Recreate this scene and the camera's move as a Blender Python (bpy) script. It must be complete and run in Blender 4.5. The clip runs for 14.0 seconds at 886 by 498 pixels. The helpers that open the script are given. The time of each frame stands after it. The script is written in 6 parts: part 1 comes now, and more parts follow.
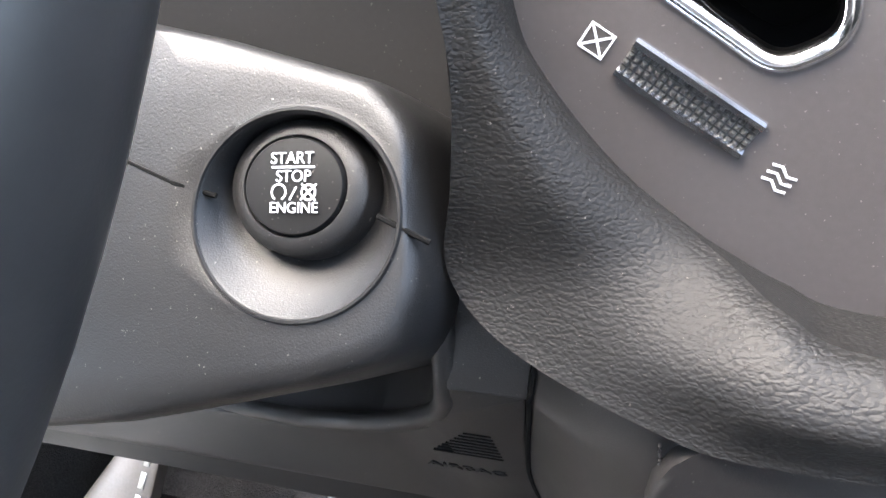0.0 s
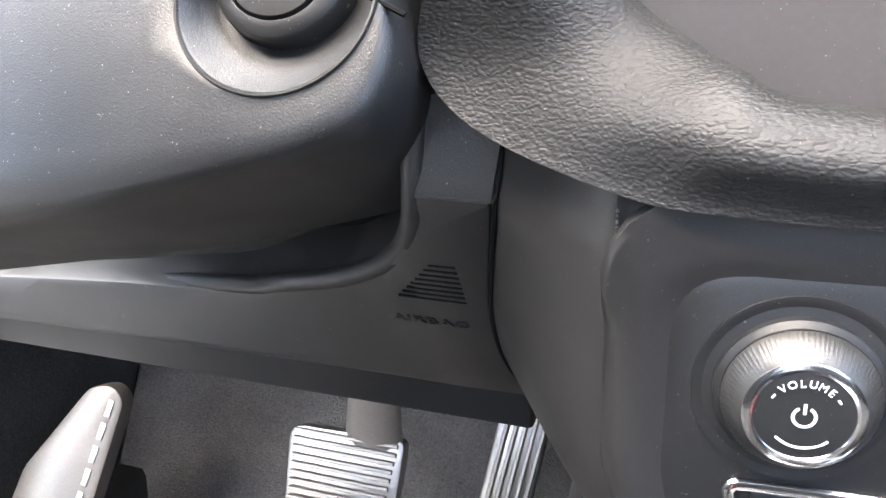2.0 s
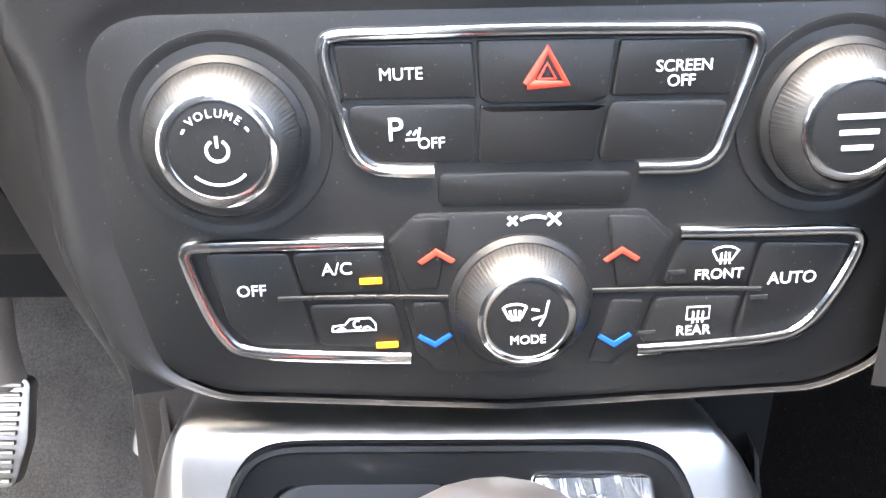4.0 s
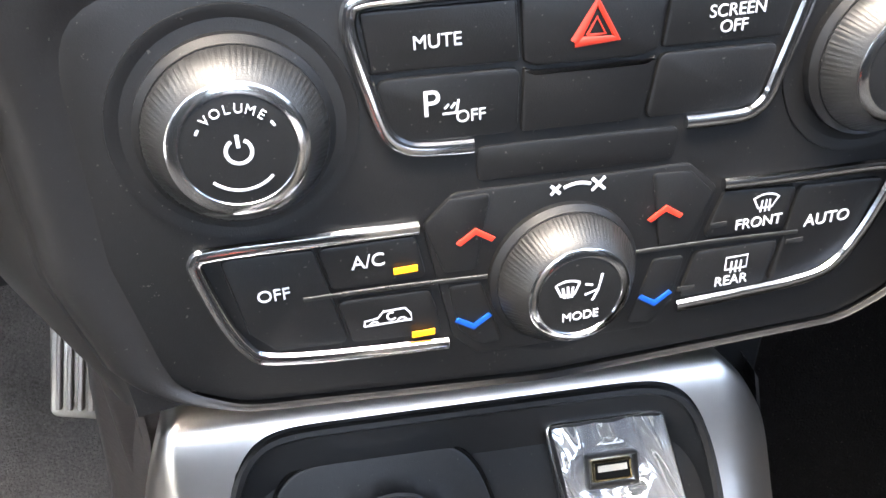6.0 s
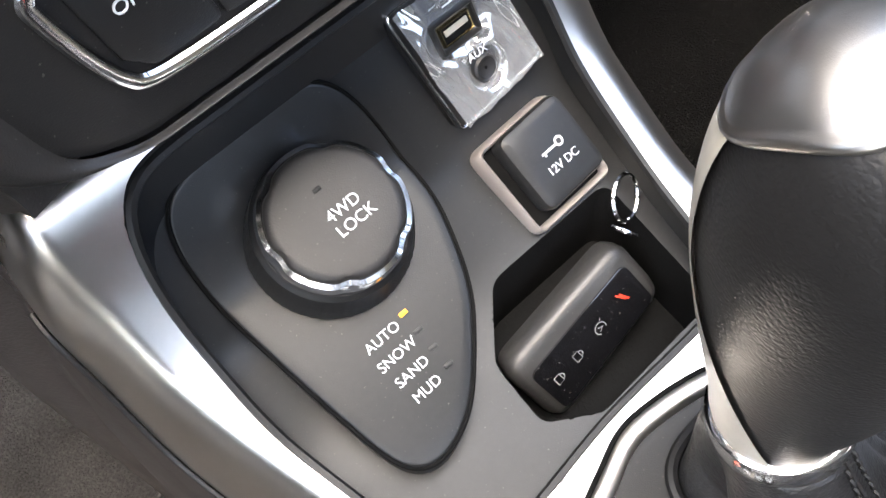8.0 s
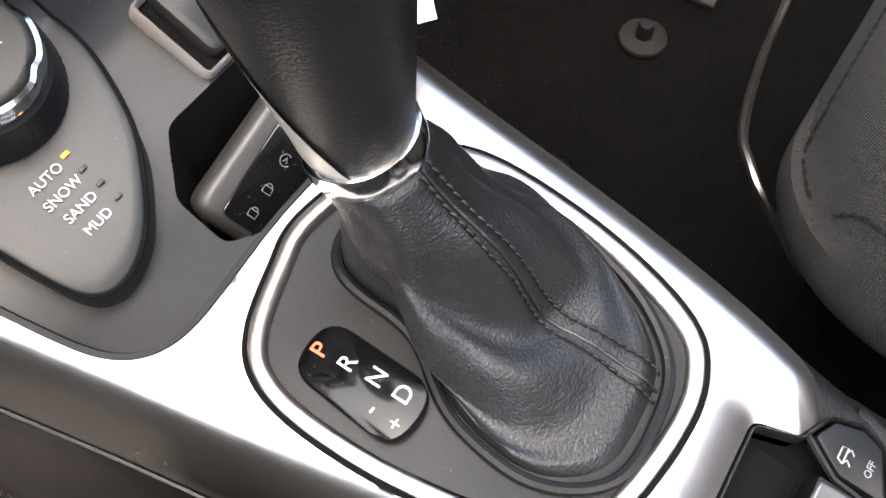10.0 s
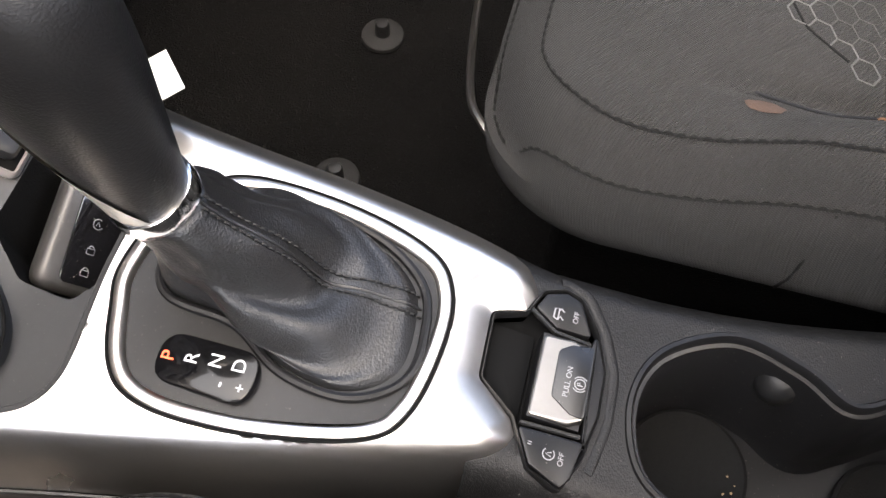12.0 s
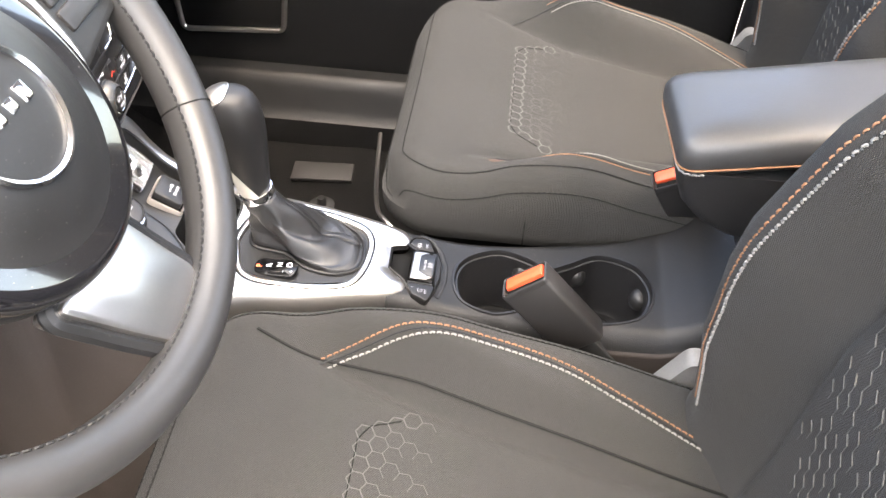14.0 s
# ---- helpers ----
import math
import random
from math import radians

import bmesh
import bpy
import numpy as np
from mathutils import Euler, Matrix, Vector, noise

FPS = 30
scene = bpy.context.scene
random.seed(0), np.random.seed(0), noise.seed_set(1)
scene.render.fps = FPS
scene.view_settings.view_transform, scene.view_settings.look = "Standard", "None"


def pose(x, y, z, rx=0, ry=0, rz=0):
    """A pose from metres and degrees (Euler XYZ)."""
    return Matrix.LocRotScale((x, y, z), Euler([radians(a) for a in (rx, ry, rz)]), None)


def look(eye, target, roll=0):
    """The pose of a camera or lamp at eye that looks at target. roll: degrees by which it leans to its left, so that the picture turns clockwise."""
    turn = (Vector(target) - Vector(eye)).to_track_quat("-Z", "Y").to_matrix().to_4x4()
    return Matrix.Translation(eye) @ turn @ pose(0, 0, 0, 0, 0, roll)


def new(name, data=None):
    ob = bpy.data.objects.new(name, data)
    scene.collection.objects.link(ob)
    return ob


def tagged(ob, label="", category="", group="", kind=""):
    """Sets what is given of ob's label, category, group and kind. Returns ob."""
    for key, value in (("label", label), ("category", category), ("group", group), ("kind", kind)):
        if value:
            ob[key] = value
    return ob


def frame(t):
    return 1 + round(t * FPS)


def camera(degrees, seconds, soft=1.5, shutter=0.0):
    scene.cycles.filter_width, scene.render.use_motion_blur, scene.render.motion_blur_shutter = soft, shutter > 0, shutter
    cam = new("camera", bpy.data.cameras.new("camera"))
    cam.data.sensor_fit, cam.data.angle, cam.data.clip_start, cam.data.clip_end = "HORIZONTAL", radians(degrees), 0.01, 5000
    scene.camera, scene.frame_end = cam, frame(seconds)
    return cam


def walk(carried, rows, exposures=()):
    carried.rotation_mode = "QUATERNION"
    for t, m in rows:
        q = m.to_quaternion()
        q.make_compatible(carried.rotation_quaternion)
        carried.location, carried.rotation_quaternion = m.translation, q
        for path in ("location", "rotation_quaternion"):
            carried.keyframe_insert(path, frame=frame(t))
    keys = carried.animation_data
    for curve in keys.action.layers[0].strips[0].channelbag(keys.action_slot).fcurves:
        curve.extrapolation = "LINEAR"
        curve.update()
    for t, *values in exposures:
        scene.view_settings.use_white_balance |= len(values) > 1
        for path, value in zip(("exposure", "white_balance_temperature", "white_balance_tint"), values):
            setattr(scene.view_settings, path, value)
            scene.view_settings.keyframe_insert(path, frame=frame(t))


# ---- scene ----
from mathutils.bvhtree import BVHTree

cam = camera(54.5, 14.0)
PATH = [
    (0, (-0.1, -0.002, 0.797), (-0.796, 1.639, -0.11), -6.7),
    (0.5, (-0.111, 0.007, 0.796), (-0.913, 1.596, -0.116), -6.6),
    (1, (-0.12, 0.003, 0.799), (-0.938, 1.583, -0.114), -6.6),
    (1.5, (-0.111, -0.015, 0.779), (-0.831, 1.629, -0.104), -7.3),
    (2, (-0.090, -0.038, 0.735), (-0.741, 1.666, -0.086), -3.1),
    (2.5, (-0.058, -0.052, 0.693), (-0.615, 1.688, -0.119), -1.7),
    (3, (-0.037, -0.053, 0.681), (-0.418, 1.73, -0.14), -1.5),
    (3.5, (-0.019, -0.048, 0.679), (-0.229, 1.753, -0.165), -1.4),
    (3.6, (-0.015, -0.049, 0.675), (-0.195, 1.766, -0.146), -1.3),
    (3.7, (-0.013, -0.045, 0.677), (-0.153, 1.759, -0.175), -1.3),
    (5.8, (-0.039, -0.029, 0.679), (0.121, 1.705, -0.304), -2.0),
    (6, (-0.054, -0.006, 0.689), (0.185, 1.625, -0.444), -1.5),
    (6.5, (-0.079, 0.017, 0.695), (0.267, 1.359, -0.746), -2.5),
    (7, (-0.086, 0.03, 0.687), (0.338, 1.026, -0.995), -3.0),
    (7.2, (-0.093, 0.036, 0.685), (0.371, 0.953, -1.03), -4.6),
    (9.3, (-0.106, -0.009, 0.672), (0.582, 0.606, -1.103), -2.4),
    (9.5, (-0.105, -0.026, 0.669), (0.602, 0.569, -1.105), -2.0),
    (10, (-0.106, -0.067, 0.665), (0.645, 0.46, -1.112), -0.8),
    (10.5, (-0.106, -0.102, 0.664), (0.692, 0.328, -1.119), 1.2),
    (10.8, (-0.112, -0.119, 0.665), (0.723, 0.273, -1.11), 1.2),
    (11, (-0.111, -0.116, 0.669), (0.715, 0.218, -1.121), 2.6),
    (11.5, (-0.119, -0.114, 0.677), (0.75, 0.109, -1.111), 5.8),
    (12, (-0.145, -0.113, 0.752), (0.758, 0.071, -1.023), 3.6),
    (12.5, (-0.21, -0.114, 0.906), (0.73, -0.017, -0.857), 4.2),
    (13, (-0.295, -0.164, 1.011), (0.696, -0.101, -0.726), 4.5),
    (13.3, (-0.365, -0.188, 1.038), (0.705, -0.113, -0.65), 4.0),
    (13.5, (-0.434, -0.192, 1.049), (0.716, -0.118, -0.585), 3.8),
    (13.7, (-0.513, -0.182, 1.049), (0.742, -0.098, -0.506), 3.5),
    (14, (-0.646, -0.216, 1.052), (0.765, -0.101, -0.362), 2.5),
]
EXPOSURES = [(0, 4.45, 6500, 8), (0.7, 4.65, 6500, 8), (1.5, 4.6, 6500, 8), (2.2, 4.9, 6600, 8), (3.7, 5.15, 6700, 8), (6, 4.25, 6700, 7), (6.6, 4.05, 6700, 7), (7.2, 3.8, 6700, 7), (9.5, 3.5, 6800, 9), (10.5, 3.25, 6900, 9), (11.5, 3.0, 7000, 10), (12, 3.35, 7000, 10), (12.5, 3.95, 7000, 10), (14, 4.45, 7400, 10)]
walk(cam, [(t, look(eye, target, roll)) for t, eye, target, roll in PATH], EXPOSURES)

# ---- world and light ----
world = bpy.data.worlds.new("sky")
scene.world = world
world.use_nodes = True
sky = world.node_tree.nodes.new("ShaderNodeTexSky")
sky.sky_type = "NISHITA"
sky.sun_disc = False
sky.sun_elevation, sky.sun_rotation = radians(70), radians(225)
sky.dust_density, sky.ozone_density = 4.0, 0.6
bg = world.node_tree.nodes["Background"]
bg.inputs["Strength"].default_value = 0.13
world.node_tree.links.new(sky.outputs["Color"], bg.inputs["Color"])
sun = new("sun", bpy.data.lights.new("sun", "SUN"))
sun.data.energy, sun.data.angle, sun.data.color = 1.3, radians(90), (1.0, 0.955, 0.90)
sun.matrix_world = look((-0.6, -0.1, 3.0), (0, 0, 0.4))


# ---- materials ----
def material(name, color, rough=0.5, metal=0.0, grain=None, var=0.15, spots=0.0, emit=0.0, coat=0.0, rvar=0.08, sheen=0.0, spec=0.5):
    """grain: (kind, scale per metre, depth in metres). var: spread of the colour at two scales."""
    m = bpy.data.materials.new(name)
    m.use_nodes = True
    nt = m.node_tree
    N, L = nt.nodes, nt.links
    b = N["Principled BSDF"]
    b.inputs["Metallic"].default_value = metal
    b.inputs["Coat Weight"].default_value = coat
    b.inputs["Sheen Weight"].default_value = sheen
    b.inputs["Specular IOR Level"].default_value = spec
    tc = N.new("ShaderNodeTexCoord")
    n1 = N.new("ShaderNodeTexNoise")
    n1.inputs["Scale"].default_value, n1.inputs["Detail"].default_value = 14, 5
    n2 = N.new("ShaderNodeTexNoise")
    n2.inputs["Scale"].default_value, n2.inputs["Detail"].default_value = 420, 3
    for n in (n1, n2):
        L.new(tc.outputs["Object"], n.inputs["Vector"])
    add = N.new("ShaderNodeMath")
    add.operation = "ADD"
    L.new(n1.outputs["Fac"], add.inputs[0])
    L.new(n2.outputs["Fac"], add.inputs[1])
    ramp = N.new("ShaderNodeMapRange")
    ramp.inputs["From Min"].default_value, ramp.inputs["From Max"].default_value = 0.6, 1.4
    L.new(add.outputs[0], ramp.inputs["Value"])
    mix = N.new("ShaderNodeMix")
    mix.data_type = "RGBA"
    mix.inputs["A"].default_value = (*[c * (1 - var) for c in color], 1)
    mix.inputs["B"].default_value = (*[min(1, c * (1 + var)) for c in color], 1)
    L.new(ramp.outputs[0], mix.inputs["Factor"])
    out = mix.outputs["Result"]
    if spots:
        n3 = N.new("ShaderNodeTexNoise")
        n3.inputs["Scale"].default_value, n3.inputs["Detail"].default_value = 900, 2
        L.new(tc.outputs["Object"], n3.inputs["Vector"])
        cut = N.new("ShaderNodeMapRange")
        cut.inputs["From Min"].default_value, cut.inputs["From Max"].default_value = 0.71, 0.76
        cut.inputs["To Max"].default_value = spots
        L.new(n3.outputs["Fac"], cut.inputs["Value"])
        dust = N.new("ShaderNodeMix")
        dust.data_type = "RGBA"
        dust.inputs["B"].default_value = (0.4, 0.37, 0.33, 1)
        L.new(cut.outputs[0], dust.inputs["Factor"])
        L.new(out, dust.inputs["A"])
        out = dust.outputs["Result"]
    L.new(out, b.inputs["Base Color"])
    rr = N.new("ShaderNodeMapRange")
    rr.inputs["From Min"].default_value, rr.inputs["From Max"].default_value = 0.3, 0.7
    rr.inputs["To Min"].default_value, rr.inputs["To Max"].default_value = max(0.02, rough - rvar), min(1, rough + rvar)
    L.new(n1.outputs["Fac"], rr.inputs["Value"])
    L.new(rr.outputs[0], b.inputs["Roughness"])
    if emit:
        b.inputs["Emission Color"].default_value = (*color, 1)
        b.inputs["Emission Strength"].default_value = emit
    if grain:
        kind, scale, depth = grain
        bump = N.new("ShaderNodeBump")
        bump.inputs["Distance"].default_value = depth
        if kind == "leather":
            mp = N.new("ShaderNodeMapping")
            mp.inputs["Scale"].default_value = (0.75, 1.0, 1.25)
            L.new(tc.outputs["Object"], mp.inputs["Vector"])
            wn = N.new("ShaderNodeTexNoise")
            wn.inputs["Scale"].default_value, wn.inputs["Detail"].default_value = scale * 0.5, 2
            L.new(mp.outputs[0], wn.inputs["Vector"])
            warp = N.new("ShaderNodeMix")
            warp.data_type = "RGBA"
            warp.blend_type = "ADD"
            warp.inputs["Factor"].default_value = 1.6 / scale
            L.new(mp.outputs[0], warp.inputs["A"])
            L.new(wn.outputs["Color"], warp.inputs["B"])
            v = N.new("ShaderNodeTexVoronoi")
            v.feature = "SMOOTH_F1"
            v.inputs["Scale"].default_value, v.inputs["Smoothness"].default_value = scale, 0.35
            L.new(warp.outputs["Result"], v.inputs["Vector"])
            bump.invert = True
            src = v.outputs["Distance"]
        elif kind == "weave":
            both = N.new("ShaderNodeMath")
            both.operation = "MULTIPLY"
            for k, turn in enumerate((40, -50)):
                mp = N.new("ShaderNodeMapping")
                mp.inputs["Rotation"].default_value = (0.5, 0.4, radians(turn))
                L.new(tc.outputs["Object"], mp.inputs["Vector"])
                w = N.new("ShaderNodeTexWave")
                w.inputs["Scale"].default_value, w.inputs["Distortion"].default_value = scale * (1 - 0.35 * k), 1.0
                w.inputs["Detail"].default_value, w.inputs["Detail Scale"].default_value = 1, 3
                L.new(mp.outputs[0], w.inputs["Vector"])
                L.new(w.outputs["Fac"], both.inputs[k])
            src = both.outputs[0]
        else:
            g = N.new("ShaderNodeTexNoise")
            g.inputs["Scale"].default_value, g.inputs["Detail"].default_value = scale, 4
            L.new(tc.outputs["Object"], g.inputs["Vector"])
            src = g.outputs["Fac"]
        L.new(src, bump.inputs["Height"])
        L.new(bump.outputs[0], b.inputs["Normal"])
    return m


PLASTIC = material("black_plastic", (0.0105, 0.0103, 0.0106), 0.45, grain=("noise", 1700, 0.00014), spots=0.35, spec=0.5)
PLASTIC_FINE = material("satin_black_plastic", (0.0098, 0.0098, 0.0101), 0.44, grain=("noise", 2500, 0.00006), spots=0.18, spec=0.32)
PLASTIC_SOFT = material("grey_soft_plastic", (0.0145, 0.0137, 0.0134), 0.44, grain=("noise", 1800, 0.00006), spots=0.12, spec=0.42)
PAD = material("grained_leatherette", (0.0115, 0.0112, 0.0110), 0.56, grain=("leather", 800, 0.00028), spots=0.2, spec=0.19)
LEATHER = material("black_leather", (0.012, 0.012, 0.0125), 0.36, grain=("leather", 1000, 0.00018), spec=0.5)
RIM_LEATHER = material("smooth_leather", (0.019, 0.0186, 0.0185), 0.42, grain=("noise", 1500, 0.00002), spec=0.5)
FABRIC = material("dark_grey_fabric", (0.0275, 0.0265, 0.0247), 0.85, grain=("weave", 330, 0.0009), sheen=0.04, spots=0.12, spec=0.12)
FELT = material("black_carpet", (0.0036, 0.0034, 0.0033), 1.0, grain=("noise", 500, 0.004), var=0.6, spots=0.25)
FELT_GREY = material("grey_carpet", (0.045, 0.043, 0.041), 0.95, grain=("noise", 700, 0.002), var=0.5, spots=0.3, spec=0.1)
SILVER = material("satin_silver_paint", (0.61, 0.58, 0.545), 0.30, metal=1.0, var=0.03, rvar=0.03, grain=("noise", 4000, 0.00003))
CHROME = material("chrome", (0.8, 0.8, 0.81), 0.13, metal=1.0, var=0.02, rvar=0.02)
STEEL = material("brushed_steel", (0.36, 0.34, 0.315), 0.36, metal=1.0, var=0.1, grain=("noise", 600, 0.0001))
RUBBER = material("black_rubber", (0.015, 0.015, 0.015), 0.7, grain=("noise", 900, 0.0002), spec=0.2)
PIANO = material("gloss_black", (0.006, 0.006, 0.007), 0.08, coat=1.0, spots=0.5, var=0.1, rvar=0.03)
# near-black for joints, and as painted shade inside wells, ducts and openings
DARK = material("void_shade", (0.004, 0.004, 0.004), 0.9)
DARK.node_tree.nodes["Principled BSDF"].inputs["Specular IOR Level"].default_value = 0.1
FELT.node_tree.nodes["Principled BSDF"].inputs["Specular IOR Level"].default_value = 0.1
BUTTON = material("button_black", (0.007, 0.007, 0.0075), 0.4, spots=0.3, spec=0.25)
# print with a faint glow added to brighten it
PRINT = material("white_print_glow", (0.6, 0.61, 0.63), 0.5, var=0.05, emit=0.01)
THREAD_WHITE = material("pale_thread", (0.155, 0.148, 0.138), 0.8, grain=("noise", 2000, 0.0002))
THREAD_ORANGE = material("orange_thread", (0.165, 0.078, 0.037), 0.8, grain=("noise", 2000, 0.0002))
THREAD_BLACK = material("black_thread", (0.008, 0.008, 0.008), 0.55, spec=0.3)
KNOB_LEATHER = material("knob_leather", (0.009, 0.0088, 0.009), 0.44, grain=("leather", 950, 0.00010), spec=0.27)
# dark thread of the seams, also the painted shade in the bolster crease
SEAM_DARK = material("seam_thread_and_shade", (0.010, 0.0097, 0.0092), 0.8, spec=0.1)
PALE_MESH = material("pale_mesh_print", (0.068, 0.066, 0.062), 0.7)
GREY_MESH = material("grey_mesh_print", (0.047, 0.045, 0.042), 0.8)
GRIP = material("smoked_metal", (0.056, 0.055, 0.053), 0.33, metal=0.7, grain=("noise", 3000, 0.0001))
STAIN = material("rust_stain", (0.062, 0.036, 0.024), 0.9, grain=("noise", 800, 0.0004))
PALE_PLASTIC = material("pale_grey_plastic", (0.12, 0.117, 0.112), 0.5, grain=("noise", 1200, 0.0002))
VINYL = material("dark_vinyl", (0.026, 0.0235, 0.022), 0.5, grain=("leather", 500, 0.00015), spots=0.2, spec=0.3)
ORANGE = material("orange_plastic", (0.55, 0.065, 0.025), 0.45, grain=("noise", 700, 0.0002), spec=0.3)
# red and blue print, likewise brightened by a little emission
RED = material("red_print_glow", (0.58, 0.040, 0.020), 0.5, emit=0.012)
BLUE = material("blue_print_glow", (0.006, 0.085, 0.46), 0.5, emit=0.01)
AMBER = material("amber_lamp", (1.0, 0.36, 0.012), 0.4, emit=0.09)
RED_LAMP = material("red_lamp", (1.0, 0.12, 0.05), 0.4, emit=0.22)
BEIGE = material("beige_strip", (0.42, 0.39, 0.33), 0.35, var=0.05)
VENT_PLATE = material("warm_black_plastic", (0.058, 0.052, 0.051), 0.36, var=0.1, grain=("noise", 2500, 0.00004), spots=0.3, spec=0.4)
# driver's side carpet, made lighter to stand for the daylight on it
LIT_CARPET = material("lit_grey_carpet", (0.060, 0.056, 0.053), 0.95, grain=("noise", 500, 0.003), var=0.55, spots=0.3, spec=0.1)
TRAY_PLASTIC = material("tray_plastic", (0.0150, 0.0155, 0.0163), 0.36, grain=("noise", 2200, 0.00006), spots=0.12, spec=0.34)
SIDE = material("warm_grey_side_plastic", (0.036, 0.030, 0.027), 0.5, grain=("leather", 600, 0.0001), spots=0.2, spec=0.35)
DECK = material("grained_black_deck", (0.0070, 0.0070, 0.0072), 0.46, grain=("leather", 1250, 0.00016), spots=0.35, spec=0.24)
# brighter copy of the steel, for the highlights on pedal arm and ribs
PALE_STEEL = material("lit_pale_steel", (0.21, 0.187, 0.168), 0.40, metal=0.6, var=0.12, grain=("noise", 600, 0.0001))
DISPLAY = material("display_glass", (0.004, 0.004, 0.0045), 0.12, var=0.1, spec=0.25, spots=0.2)
PRINT_GREY = material("grey_print", (0.22, 0.22, 0.23), 0.5, var=0.05)
CUP_RUBBER = material("cup_mat_rubber", (0.0065, 0.0065, 0.0065), 0.8, grain=("noise", 900, 0.0003), spec=0.08)
GRIP_PAD = material("dotted_grip_rubber", (0.04, 0.04, 0.04), 0.4, grain=("noise", 900, 0.0001), spec=0.4)
PAPER = material("white_card", (0.8, 0.78, 0.72), 0.6, var=0.05)
ARM_VINYL = material("armrest_vinyl", (0.024, 0.0242, 0.0245), 0.40, grain=("leather", 900, 0.00008), spec=0.5)
FOOT_STEEL = material("scuffed_footrest_steel", (0.125, 0.110, 0.096), 0.42, metal=0.5, var=0.15, grain=("noise", 600, 0.0001))
LEVER_SILVER = material("lever_silver", (0.25, 0.24, 0.23), 0.33, metal=1.0, var=0.04)
PIANO_WORN = material("worn_gloss_black", (0.007, 0.007, 0.0075), 0.30, spots=0.4, var=0.1, spec=0.4)
# satin socket frame; the light it reflects is put in as pale colour
FRAME_GREY = material("frame_highlight", (0.30, 0.27, 0.255), 0.36, metal=0.2, var=0.05)
BRASS = material("gold_contact", (0.6, 0.5, 0.3), 0.25, metal=1.0)
GROUND = material("asphalt", (0.16, 0.16, 0.155), 0.9, grain=("noise", 90, 0.004), var=0.3)
HEADLINER = material("pale_headliner", (0.45, 0.44, 0.42), 0.9, grain=("noise", 500, 0.001))


# ---- mesh helpers ----
def finish(name, bm, mat, smooth=40):
    bmesh.ops.remove_doubles(bm, verts=bm.verts, dist=1e-6)
    bmesh.ops.recalc_face_normals(bm, faces=bm.faces)
    me = bpy.data.meshes.new(name)
    bm.to_mesh(me)
    bm.free()
    if smooth:
        me.polygons.foreach_set("use_smooth", [p.loop_total <= 8 for p in me.polygons])
        me.set_sharp_from_angle(angle=radians(smooth))
    me.materials.append(mat)
    return me


def part(name, bm, mat, parent=None, label="", smooth=40, kind=""):
    ob = new(name, finish(name, bm, mat, smooth))
    if parent:
        ob.parent = parent
    return tagged(ob, label, kind=kind)


def thing(name, at, label, category, group="", kind=""):
    ob = new(name)
    ob.location = at
    ob.empty_display_size = 0.02
    bpy.context.view_layer.update()
    return tagged(ob, label, category, group, kind)


def under(ob, parent):
    """Parents ob, whose mesh is in world places, without moving it."""
    ob.parent = parent
    ob.matrix_parent_inverse = Matrix.Translation(parent.location).inverted() if parent.type == "EMPTY" else Matrix()
    return ob


def axes(o, out, up):
    """Local frame: z along out, y towards up."""
    z = Vector(out).normalized()
    y = (Vector(up) - z * Vector(up).dot(z)).normalized()
    x = y.cross(z)
    m = Matrix((x, y, z)).transposed().to_4x4()
    m.translation = Vector(o)
    return m


def rounded(corners, radii, n=6):
    """A closed outline with rounded corners."""
    pts, k = [], len(corners)
    if not hasattr(radii, "__len__"):
        radii = [radii] * k
    for i, c in enumerate(corners):
        c, a, b = Vector(c), Vector(corners[i - 1]), Vector(corners[(i + 1) % k])
        da, db = (a - c).normalized(), (b - c).normalized()
        ang = da.angle(db)
        cut = min(radii[i] / math.tan(ang / 2), (a - c).length * 0.49, (b - c).length * 0.49)
        p, q = c + da * cut, c + db * cut
        for j in range(n + 1):
            t = j / n
            pts.append(p * (1 - t) ** 2 + c * 2 * t * (1 - t) + q * t ** 2)
    return pts


def inset(pts, d):
    """Moves a closed counter-clockwise or clockwise outline inwards by d."""
    k = len(pts)
    area = sum(pts[i].x * pts[(i + 1) % k].y - pts[(i + 1) % k].x * pts[i].y for i in range(k))
    s = 1 if area > 0 else -1
    res = []
    for i in range(k):
        t = pts[(i + 1) % k] - pts[i - 1]
        t = t.normalized() if t.length > 1e-9 else Vector((1, 0))
        res.append(pts[i] + Vector((-t.y, t.x)) * d * s)
    return res


def add_rings(bm, rings, m=Matrix(), close=True, cap0=True, cap1=True):
    vs = [[bm.verts.new(m @ Vector(p)) for p in r] for r in rings]
    for a, b in zip(vs, vs[1:]):
        k = len(a)
        for i in range(k if close else k - 1):
            j = (i + 1) % k
            bm.faces.new((a[i], a[j], b[j], b[i]))
    if cap0:
        bm.faces.new(vs[0][::-1])
    if cap1:
        bm.faces.new(vs[-1])
    return bm


def prism(pts, z0, z1, m=Matrix(), bevel=0.0008, bm=None):
    """A plate with an outline in x and y, from z0 to z1, its top edge rounded."""
    bm = bm or bmesh.new()
    pts = [Vector(p) for p in pts]
    b = min(bevel, (z1 - z0) * 0.45)
    top = [inset(pts, b * f) for f in (0.3, 1.0)]
    rings = [[(p.x, p.y, z0) for p in pts], [(p.x, p.y, z1 - b) for p in pts],
             [(p.x, p.y, z1 - b * 0.3) for p in top[0]], [(p.x, p.y, z1) for p in top[1]]]
    return add_rings(bm, rings, m)


